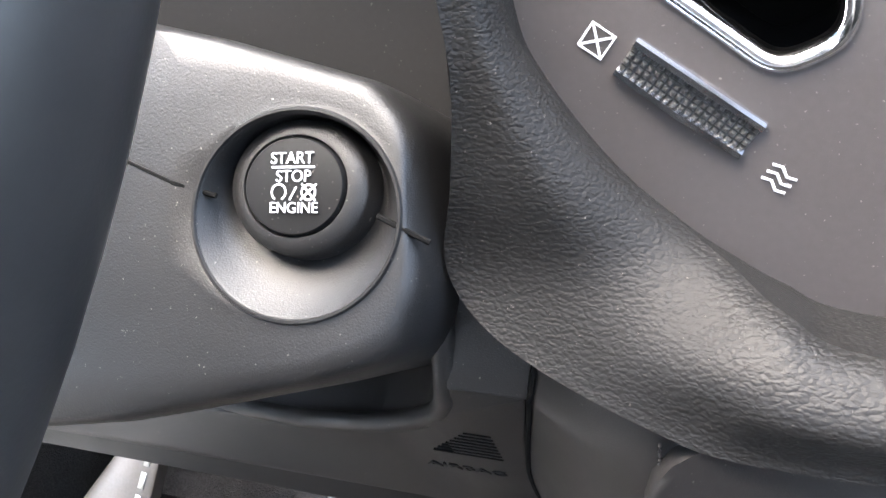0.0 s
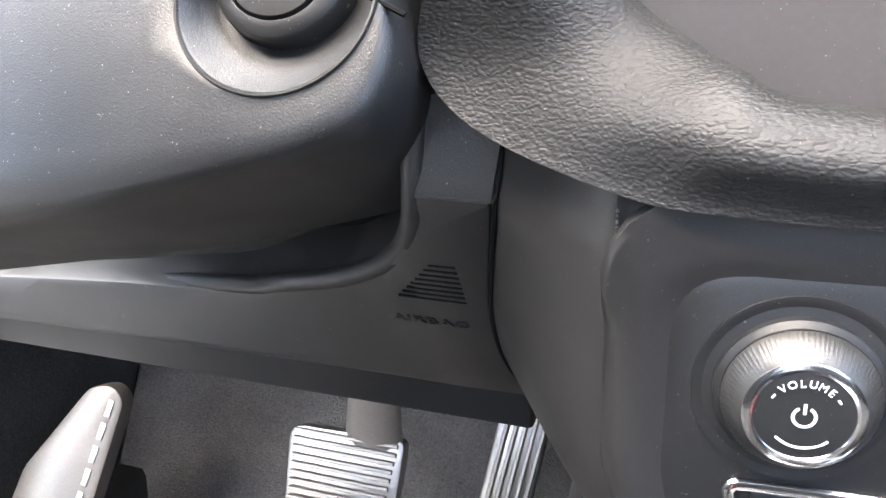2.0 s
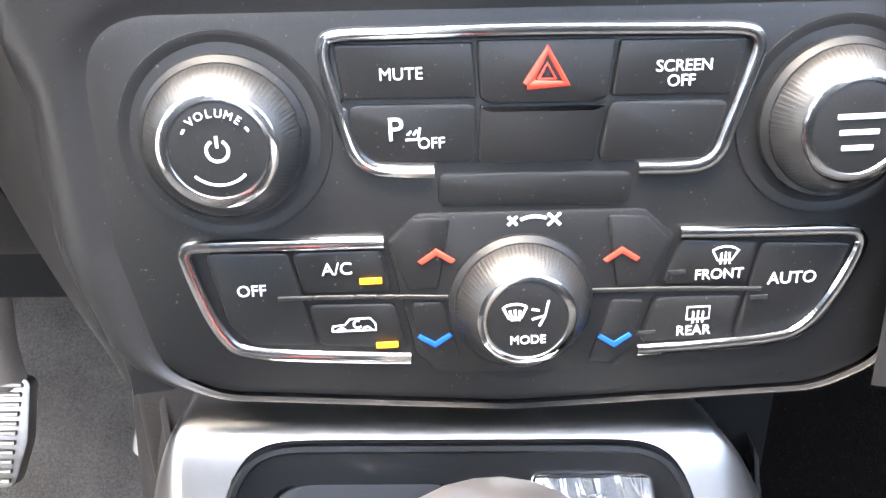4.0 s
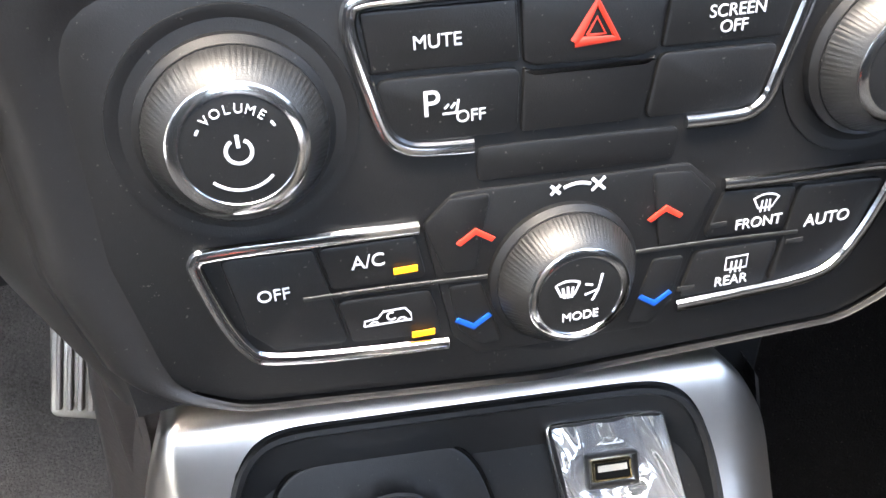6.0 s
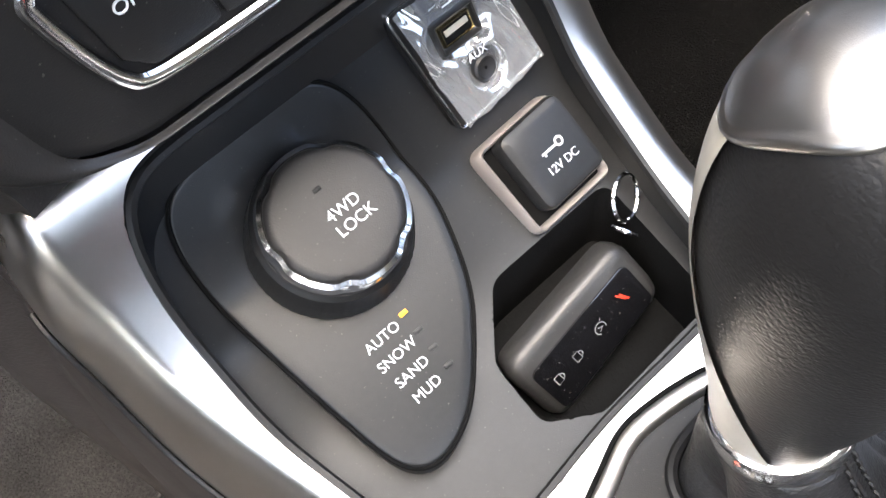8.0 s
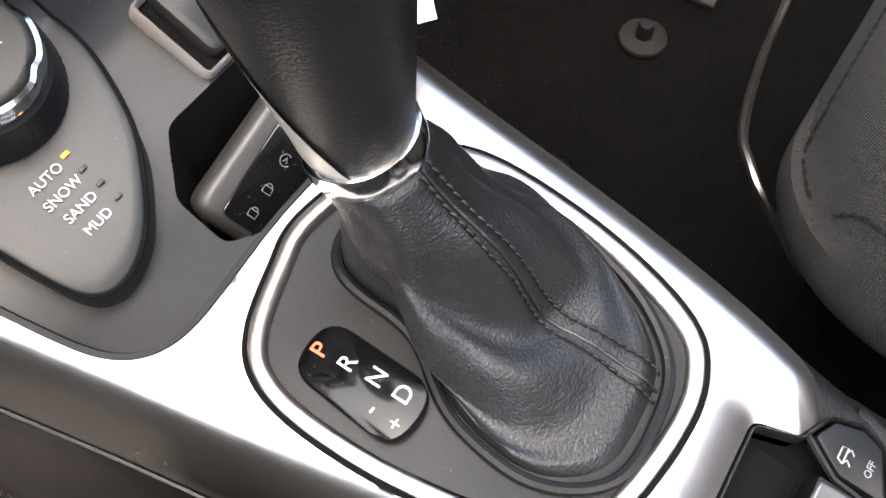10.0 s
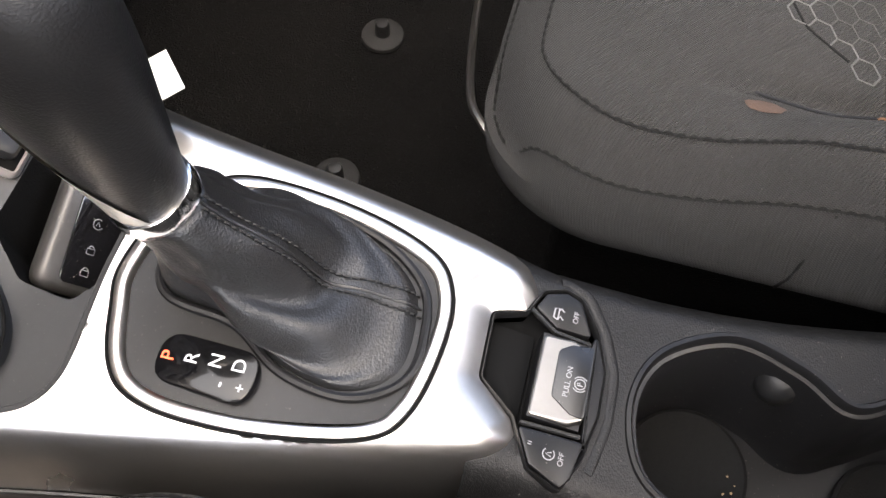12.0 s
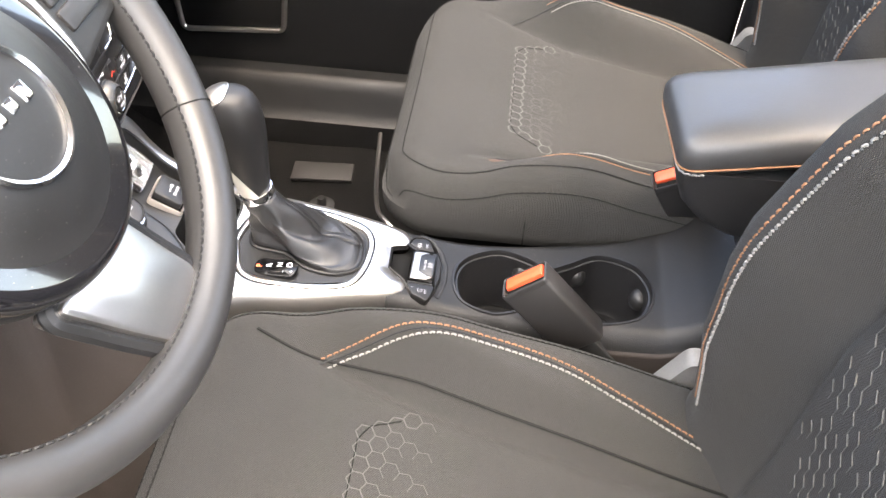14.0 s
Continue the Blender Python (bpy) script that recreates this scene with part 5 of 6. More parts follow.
roller = add("thumb_wheel", lathe([(0.0070, -0.0048), (0.0074, -0.0030), (0.0074, 0.0030), (0.0070, 0.0048)], 72, ROL @ pose(0, 0, -0.0075, 0, 90, 0) @ Matrix.Diagonal((1, 1, 1, 1)), ripple=lambda r, z, a: r * (1 + 0.015 * (math.sin(a * 36) > 0))), RUBBER, dash, "ribbed thumb wheel with chrome edges", 25)
bm = box(-0.0195, 0.0195, -0.0044, 0.0044, -0.002, 0.0022, 0.0016, ROL)
for i in range(19):
    for j in range(4):
        x_, y_ = -0.0190 + 0.0020 * i, -0.0040 + 0.0020 * j
        add_rings(bm, [[(x_ + 0.0001, y_ + 0.0001, 0.0020), (x_ + 0.0019, y_ + 0.0001, 0.0020), (x_ + 0.0019, y_ + 0.0019, 0.0020), (x_ + 0.0001, y_ + 0.0019, 0.0020)],
                       [(x_ + 0.0006, y_ + 0.0006, 0.0031), (x_ + 0.0014, y_ + 0.0006, 0.0031), (x_ + 0.0014, y_ + 0.0014, 0.0031), (x_ + 0.0006, y_ + 0.0014, 0.0031)]], ROL)
add("wheel_pad", bm, GRIP_PAD, roller, "knurled grey grip", 20)
for s_ in (-1, 1):
    add("chrome_edge", tube([(-0.0190, s_ * 0.0044, 0.0024), (0, s_ * 0.0046, 0.0032), (0.0190, s_ * 0.0044, 0.0024)], 0.0014, 6, m=ROL), CHROME, roller)
add("wheel_recess", frame_ring(rounded([(-0.0225, -0.0072), (0.0225, -0.0072), (0.0225, 0.0072), (-0.0225, 0.0072)], 0.005, 5), 0.002, 0.0, 0.0012, ROL), VENT_PLATE, dash)
add("wheel_slot", prism(rounded([(-0.0212, -0.0058), (0.0212, -0.0058), (0.0212, 0.0058), (-0.0212, 0.0058)], 0.003, 4), -0.003, 0.0006, ROL), DARK, dash)
bars([[(-0.0034, -0.0034), (0.0034, -0.0034), (0.0034, 0.0034), (-0.0034, 0.0034), (-0.0034, -0.0034)], [(-0.0034, -0.0034), (0.0034, 0.0034)], [(-0.0034, 0.0034), (0.0034, -0.0034)]], 0.0007, VP @ pose(-0.1425, 0.7415, 0.0024, 0, 0, -35), PRINT, dash, "closed_vent_mark")
bars([[(-0.0036, k_), (-0.0012, k_ + 0.0008), (0.0012, k_ - 0.0008), (0.0036, k_)] for k_ in (-0.0022, 0, 0.0022)], 0.0008, VP @ pose(-0.0975, 0.7060, 0.0024, 0, 0, -35), PRINT, dash, "open_vent_mark")
# soft cheek beside the control panel, with its seam
GAP_X = ease([(0.5300, -0.1500), (0.5420, -0.1670), (0.5585, -0.1735), (0.5820, -0.1740), (0.61, -0.1690), (0.645, -0.1615), (0.69, -0.157)])
SEAM_X = ease([(0.535, -0.1105), (0.5706, -0.1136), (0.583, -0.1147), (0.60, -0.117), (0.6162, -0.1186), (0.6458, -0.1200), (0.69, -0.1205)])


def knee_y(z):
    """The knee panel leans away towards its foot and stands upright beside the padded band."""
    return 0.2000 + 0.55 * (0.630 - z) if z < 0.640 else 0.1945 + 0.15 * (z - 0.640)


def cheek(u, v):
    z = 0.531 + 0.137 * v
    a, b = lerp_table(SEAM_X, z), lerp_table(GAP_X, z)
    if u < 0.25:
        k = u / 0.25
        return Vector((-0.098 * (1 - k) + a * k, 0.1680 - 0.003 * k + 0.08 * (z - 0.58), z))
    w = (u - 0.25) / 0.75 * 1.14
    front, deep = 0.1650 + 0.08 * (z - 0.58), knee_y(z) + 0.0008
    return Vector((a + (b - a) * w, front + max(deep - front, 0.012) * w ** 1.35 + 0.004 * smoothstep(0.03, 0, z - 0.535) * (1 - w), z))


add("cheek", sheet(cheek, 36, 40, 0.008, (0.3, 1, 0)), PLASTIC_SOFT, dash, "soft grey cheek beside the controls", 80)
add("cheek_seam", stitches([cheek(0.255, v) + Vector((-0.0004, -0.0008, 0)) for v in np.linspace(0.15, 0.88, 50)], 0.0030, 0.0026, 0.0009), VINYL, dash, "stitched seam of the cheek")
add("cheek_gap", tube([cheek(0.890, v) + Vector((0, -0.0010, 0)) for v in np.linspace(0, 1, 40)], 0.0009, 6), DARK, dash)
# the same on the passenger's side, and the band over the panel
add("cheek", sheet(lambda u, v: Vector((-cheek(u, v).x + 0.004, cheek(u, v).y, cheek(u, v).z)), 36, 20), PLASTIC_SOFT, dash, smooth=80)
# knee panel
knee = rounded([(-0.62, 0.530), (-0.300, 0.565), (-0.240, 0.5830), (-0.2120, 0.6005), (-0.1965, 0.619), (-0.1865, 0.6405), (-0.1625, 0.6405), (-0.1630, 0.638), (-0.1690, 0.610), (-0.1740, 0.582), (-0.1735, 0.5585), (-0.1670, 0.5420), (-0.1500, 0.5300), (-0.62, 0.519)], [0.01, 0.05, 0.03, 0.02, 0.01, 0.003, 0.003, 0.004, 0.004, 0.004, 0.006, 0.006, 0.006, 0.01], 7)
KM = axes((0, 0.2000, 0.630), (0, -1, -0.55), (0, 0, 1)) @ Matrix.Diagonal((1, 1.141, 1, 1)) @ pose(0, -0.630, 0)
kp = add("knee_panel", prism(knee, -0.03, 0.0, KM, 0.0012), PLASTIC, dash, "grained black knee panel")


def knee_bend(x, z):
    """The knee panel draws away towards the door."""
    return (0.012 * smoothstep(-0.200, -0.228, x) + 0.13 * max(0.0, -0.245 - x)) * smoothstep(0.512, 0.590, z)


bm = bmesh.new()
bm.from_mesh(kp.data)
for x_ in np.linspace(-0.60, -0.20, 24):
    bmesh.ops.bisect_plane(bm, geom=bm.verts[:] + bm.edges[:] + bm.faces[:], plane_co=(x_, 0, 0), plane_no=(1, 0, 0))
for z_ in (0.530, 0.540, 0.550, 0.560, 0.570, 0.585):
    bmesh.ops.bisect_plane(bm, geom=bm.verts[:] + bm.edges[:] + bm.faces[:], plane_co=(0, 0, z_), plane_no=(0, 0, 1))
for v in bm.verts:
    v.co.y += knee_bend(v.co.x, v.co.z)
bm.to_mesh(kp.data)
bm.free()
add("knee_ridge", tube(smooth_path([(-0.62, 0.316, 0.535), (-0.40, 0.274, 0.552), (-0.300, 0.2525, 0.5675), (-0.270, 0.2415, 0.5775), (-0.240, 0.2345, 0.5865), (-0.220, 0.2275, 0.5965), (-0.205, 0.2180, 0.6090), (-0.1945, 0.2070, 0.6240), (-0.1890, 0.1985, 0.643), (-0.1875, 0.1985, 0.675)], 8), 0.0042, 10), PLASTIC, dash, "rounded ridge of the knee panel", 80)
add("knee_recess", box(-0.62, -0.17, 0.272, 0.292, 0.50, 0.95, 0.002), PLASTIC_FINE, dash)
for k in range(8):
    w_ = 0.010 + 0.0024 * k
    add("louvre", box(-0.1815 - w_, -0.1815, 0.6075 - 0.0027 * k - 0.0003, 0.6075 - 0.0027 * k + 0.0004, -0.0005, 0.0004, 0.0001, KM), DARK, kp)
lettering("AIRBAG", 0.0062, KM @ pose(-0.1990, 0.5750, 0.0002) @ Matrix.Diagonal((1.5, 0.8, 1, 1)), PLASTIC_FINE, kp, "moulded_lettering", depth=0.0004)
add("knee_panel_post", sheet(lambda u, v: Vector((-0.1875 + 0.0250 * u + 0.004 * v, knee_y(0.6395 + 0.032 * v), 0.6395 + 0.032 * v)), 6, 10, 0.02, (0, 1, 0)), PLASTIC, dash)
# underside and upper dash close the place
add("upper_dash", sheet(lambda u, v: Vector((-0.74 + 1.48 * u, 0.24 + 0.62 * v, 0.865 + 0.06 * math.sin(math.pi * min(1, v * 0.9)) )), 20, 12, 0.02), PLASTIC, dash, "dark upper dashboard")
add("instrument_hood", sheet(lambda u, v: Vector((-0.50 + 0.30 * u, 0.255, 0.62 + 0.26 * v)), 4, 4, 0.01, (0, 1, 0)), PLASTIC_SOFT, dash)
add("glovebox", box(0.135, 0.72, 0.225, 0.30, 0.50, 0.72, 0.012), PLASTIC, dash, "black glovebox front")
add("stack_body", box(-0.100, 0.100, 0.215, 0.45, 0.30, 0.66, 0.01), DARK, dash)

# ---- steering column with start button ----
SN = Vector((0, -0.866, 0.5))
SM = axes((-0.2205, 0.1840, 0.7095), SN, (0, 0, 1))
col = thing("steering_column", (-0.30, 0.2, 0.70), "black plastic steering column shroud with start button", "steering column")
so = rounded([(-0.200, 0.0760), (-0.0700, 0.0520), (-0.0321, 0.0445), (0.0200, 0.0315), (0.0335, 0.0190), (0.0390, -0.0250), (0.0330, -0.0440), (0.0100, -0.0535), (-0.0550, -0.0725), (-0.200, -0.1000)], [0.01, 0.03, 0.03, 0.018, 0.02, 0.03, 0.02, 0.03, 0.04, 0.01], 8)
rings = []


def by_angle(outline, n=144, c=Vector((0.0, -0.006))):
    """Resamples an outline by the angle about c."""
    res = []
    for i in range(n):
        a = 2 * math.pi * i / n
        d = Vector((math.cos(a), math.sin(a)))
        best = 0
        for j in range(len(outline)):
            p, q = outline[j - 1] - c, outline[j] - c
            e = q - p
            den = d.x * e.y - d.y * e.x
            if abs(den) < 1e-12:
                continue
            t = (p.x * e.y - p.y * e.x) / den
            s = (p.x * d.y - p.y * d.x) / den
            if t > 0 and -1e-6 <= s <= 1 + 1e-6:
                best = max(best, t)
        res.append(c + d * best)
    return res


edge = by_angle(so)
hole = [Vector((0.0003 + 0.0318 * math.cos(2 * math.pi * i / 144), -0.0072 + 0.0290 * math.sin(2 * math.pi * i / 144))) for i in range(144)]
CEN = Vector((0.0, -0.006))
for f, z in ((1.012, -0.09), (1.012, -0.030), (1.0, -0.012), (0.97, -0.004), (0.92, -0.0008)):
    rings.append([(CEN.x + (p.x - CEN.x) * f, CEN.y + (p.y - CEN.y) * f, z) for p in edge])
for t in (0.35, 0.7, 0.93):
    rings.append([(*(((p - CEN) * 0.92 + CEN).lerp(h, t)), 0.0004 * t) for p, h in zip(edge, hole)])
rings += [[(*h, 0.0006) for h in hole], [(*(CEN + (h - CEN) * 0.965), -0.0004) for h in hole]]
B0 = Vector((-0.0016, 0.0010))
inner = [B0 + Vector((0.0230 * math.cos(2 * math.pi * i / 144), 0.0200 * math.sin(2 * math.pi * i / 144))) for i in range(144)]
for t, z in ((0.3, -0.0052), (0.7, -0.0100), (1.0, -0.0125)):
    rings.append([(*((CEN + (h - CEN) * 0.965).lerp(q, t)), z) for h, q in zip(hole, inner)])
add("shroud", add_rings(bmesh.new(), rings, SM, cap0=False), PLASTIC, col, "grained black shroud", 50)
add("dish_rim", tube([(*h, 0.0006) for h in hole], 0.0008, 6, True, SM), PLASTIC_FINE, col)
for a, b in (((-0.0400, 0.0000), (-0.0262, -0.0030)), ((0.0255, -0.0060), (0.0400, -0.0120))):
    bm = tube([(a[0], a[1], 0.0002), ((a[0] + b[0]) / 2, (a[1] + b[1]) / 2, -0.0004), (b[0], b[1], -0.0020)], 0.0008, 6, m=SM)
    add("shroud_joint", bm, DARK, col)
add("shroud_joint", tube([(-0.0400, 0.0000, 0.0001), (-0.070, 0.010, 0.0001), (-0.12, 0.02, 0.0001)], 0.0007, 6, m=SM), DARK, col)
BM_ = SM @ pose(B0.x - 0.0004, B0.y, 0)
st = add("start_button", lathe([(0.0230, -0.0135), (0.0228, -0.0108), (0.0222, -0.0098), (0.0219, -0.0062), (0.0212, -0.0050), (0.0172, -0.0034), (0.0164, -0.0034), (0.0160, -0.006)], 96, BM_ @ Matrix.Diagonal((1, 0.88, 1, 1))), PLASTIC, col, "engine start button with grey collar")
cap = add("button_cap", lathe([(0.0157, -0.007), (0.0157, -0.0034), (0.0151, -0.0026), (0.0090, -0.0021), (0.0002, -0.0019)], 64, BM_ @ Matrix.Diagonal((1, 0.88, 1, 1))), BUTTON, st, "satin black button cap")
T0 = SM @ pose(-0.0010, 0.0012, -0.0016)
for body, x, y, s in (("START", -0.0014, 0.0073, 0.0046), ("STOP", -0.0006, 0.0023, 0.0046), ("ENGINE", 0.0002, -0.0064, 0.0043)):
    lettering(body, s, T0 @ pose(x, y, 0, 0, 0, 3), PRINT, cap)
bars([[(-0.0076, 0.0046), (0.0058, 0.0052)]], 0.0006, T0, PRINT, cap)
bars([circle_pts(-0.0048, -0.0022, 0.0022, -60, 240, 16), [(-0.0012, -0.0042), (0.0006, -0.0004)], circle_pts(0.0045, -0.0018, 0.0021, 0, 360, 16), [(0.0022, -0.0040), (0.0068, 0.0006)], [(0.0022, 0.0004), (0.0068, -0.0040)]], 0.0006, T0, PRINT, cap)

# ---- steering wheel ----
WC = Vector((-0.3405, 0.057, 0.797))
WN = Vector((0, -math.cos(radians(35)), math.sin(radians(35))))
WHM = axes(WC, WN, (0, 0, 1))
wheel = thing("steering_wheel", WC, "black leather steering wheel with silver spoke trim", "steering wheel")
R_ = 0.178
rimb = bmesh.new()
rings = []
for i in range(120):
    a = 2 * math.pi * i / 120
    c = Vector((math.cos(a), math.sin(a), 0))
    rings.append([c * (R_ + 0.0148 * math.cos(2 * math.pi * j / 20)) + Vector((0, 0, 0.0178 * math.sin(2 * math.pi * j / 20))) for j in range(20)])
rings.append(rings[0])
add("rim", add_rings(rimb, rings, WHM, cap0=False, cap1=False), RIM_LEATHER, wheel, "black leather rim", 80)
HC_ = WHM @ pose(-0.006, -0.014, 0)
hb = add("airbag_cover", lathe([(0.070, -0.060), (0.086, -0.020), (0.089, 0.000), (0.088, 0.016), (0.084, 0.024), (0.078, 0.027), (0.070, 0.028), (0.060, 0.034), (0.045, 0.040), (0.030, 0.043), (0.0005, 0.0445)], 96, HC_), PLASTIC_FINE, wheel, "smooth black airbag cover", 60)
add("gloss_ring", lathe([(0.0885, 0.012), (0.0892, 0.018), (0.0870, 0.0245), (0.0835, 0.0275), (0.0800, 0.0280)], 96, HC_), PIANO, hb, "gloss black ring round the airbag cover")
add("hub_ring", lathe([(0.0370, 0.0405), (0.0368, 0.0440), (0.0350, 0.0452), (0.0330, 0.0440), (0.0328, 0.0410)], 64, HC_), CHROME, hb, "chrome ring round the emblem")
for k, (w_, h_) in enumerate(((0.008, 0.010), (0.007, 0.007), (0.007, 0.007), (0.008, 0.010))):
    add("emblem_bar", box(-0.021 + 0.0115 * k, -0.021 + 0.0115 * k + w_, -h_ / 2, h_ / 2, 0.0425, 0.0455, 0.001, HC_), CHROME, hb, "plain chrome bar")
sp = rounded([(-0.046, -0.098), (0.030, -0.098), (0.0375, -0.139), (0.0415, -0.1580), (0.0285, -0.1690), (-0.0110, -0.1720), (-0.0260, -0.1420)], [0.006, 0.006, 0.02, 0.010, 0.010, 0.008, 0.02], 6)
spo = add("lower_spoke", prism(sp, -0.020, 0.0040, WHM, 0.004), SILVER, wheel, "satin silver lower spoke")
add("spoke_edge", tube([(p.x, p.y, -0.004) for p in inset(sp, -0.003)], 0.0055, 8, True, WHM), PLASTIC_FINE, spo)
for sx in (-1, 1):
    po = rounded([(sx * 0.076, 0.034), (sx * 0.158, 0.030), (sx * 0.166, 0.010), (sx * 0.162, -0.034), (sx * 0.074, -0.048)], 0.008, 5)
    pod = add("side_spoke", prism(po, -0.022, 0.0050, WHM, 0.005), PLASTIC_FINE, wheel, "black side spoke with keys")
    add("silver_edge", tube(smooth_path([(sx * 0.090, 0.036, 0.004), (sx * 0.100, 0.010, 0.0075), (sx * 0.098, -0.030, 0.0065), (sx * 0.088, -0.048, 0.003)], 5), 0.0035, 8, m=WHM), SILVER, pod, "pale silver edge")
    for k in range(3):
        add("key", box(sx * 0.132 - 0.020, sx * 0.132 + 0.020, -0.024 + 0.017 * k, -0.010 + 0.017 * k, 0.003, 0.0075, 0.002, WHM), PLASTIC, pod)
# stitched seam round the inner edge of the rim, and the joints between the leather pieces
inner_path = [Vector(((R_ - 0.0140) * math.cos(a), (R_ - 0.0140) * math.sin(a), 0.0065)) for a in np.linspace(0, 2 * math.pi, 181)]
bm = stitches(inner_path, 0.0062, 0.0042, 0.0016)
bm.transform(WHM)
add("stitching", bm, THREAD_BLACK, wheel, "black stitching inside the rim")
for deg in (-37, -143, 37, 143):
    a = radians(deg)
    ring = [Vector((math.cos(a), math.sin(a), 0)) * (R_ + 0.0149 * math.cos(b)) + Vector((0, 0, 0.0179 * math.sin(b))) for b in np.linspace(0, 2 * math.pi, 33)[:-1]]
    add("leather_joint", tube(ring, 0.0006, 5, True, WHM, up=(math.cos(a), math.sin(a), 0.3)), SEAM_DARK, wheel)


# ---- seats ----
def pad_body(m, length, half, height, low, round_side=0.045, drop_side=0.055, round_end=0.06, drop_end=0.07, nx=84, nd=84, joint=None):
    """An upholstered body: d runs from its front end backwards, height(x, d) is its top."""
    rings = []
    for i in range(nd + 1):
        d = length * (i / nd) ** 1.5
        a = half(d)
        end = drop_end * (1 - math.sqrt(max(0, 1 - (1 - min(d / round_end, 1)) ** 2)))
        ring = [(-a + 0.022, -d, low), (-a + 0.006, -d, low + 0.010), (-a + 0.0005, -d, low + 0.03)]
        for j in range(nx + 1):
            s = -1 + 2 * j / nx
            s = math.copysign(1 - (1 - abs(s)) ** 1.25, s)
            x = a * s
            e = a - abs(x)
            side = drop_side * (1 - math.sqrt(max(0, 1 - (1 - min(e / round_side, 1)) ** 2)))
            ring.append((x, -d, height(x, d) - side - end if joint is None else height(x, d) - joint(e, d)))
        ring += [(a - 0.0005, -d, low + 0.03), (a - 0.006, -d, low + 0.010), (a - 0.022, -d, low)]
        rings.append(ring)
    return add_rings(bmesh.new(), rings, m)


XB = ease([(0.0, 0.200), (0.06, 0.182), (0.10, 0.165), (0.15, 0.152), (0.25, 0.128), (0.34, 0.108), (0.44, 0.088), (0.56, 0.070)])
HB = ease([(0.0, 0.0), (0.08, 0.0), (0.12, 0.010), (0.165, 0.035), (0.21, 0.052), (0.25, 0.056), (0.30, 0.047), (0.366, 0.036), (0.42, 0.025), (0.50, 0.010), (0.56, 0.005)])
HC = ease([(0.0, 0.412), (0.05, 0.418), (0.10, 0.416), (0.15, 0.406), (0.19, 0.395), (0.23, 0.387), (0.30, 0.381), (0.40, 0.374), (0.48, 0.362), (0.56, 0.350)])
SEAT_HALF = 0.226


def cushion_h(x, d):
    e = abs(x) - lerp_table(XB, d)
    z = lerp_table(HC, d) - 0.006 * math.exp(-(x / 0.1) ** 2)
    z += lerp_table(HB, d) * smoothstep(0.0, 0.052, e)
    if d > 0.095:
        z -= 0.007 * math.exp(-(e / 0.0055) ** 2) * min(1, (d - 0.095) / 0.05)
    return z


def cushion_half(d):
    r = 0.085
    return SEAT_HALF - (r - math.sqrt(max(0, r * r - max(0, r - d) ** 2))) * 0.9


def cushion_drop(e, d):
    """How far the rounded edge falls below the top: e from the flank, d from the front."""
    a, b = max(0.0, 1 - e / 0.045), max(0.0, 1 - d / 0.055)
    q = min(1.0, math.hypot(a, b))
    return (0.055 * a * a + 0.062 * b * b) / max(a * a + b * b, 1e-9) * (1 - math.sqrt(max(0.0, 1 - q * q)))


def back_h(x, d):
    s = 0.62 - d
    hb = lerp_table([(0.0, 0.035), (0.08, 0.062), (0.16, 0.070), (0.30, 0.062), (0.45, 0.035), (0.62, 0.01)], s)
    e = abs(x) - (0.088 + 0.02 * s)
    return 0.095 + lerp_table([(0.0, -0.046), (0.02, -0.043), (0.06, -0.037), (0.14, -0.017), (0.20, 0.0), (0.30, 0.008), (0.62, 0.006)], s) + 0.012 * math.sin(math.pi * min(1, s / 0.5)) + hb * smoothstep(0, 0.068, e) - 0.006 * math.exp(-(e / 0.006) ** 2)


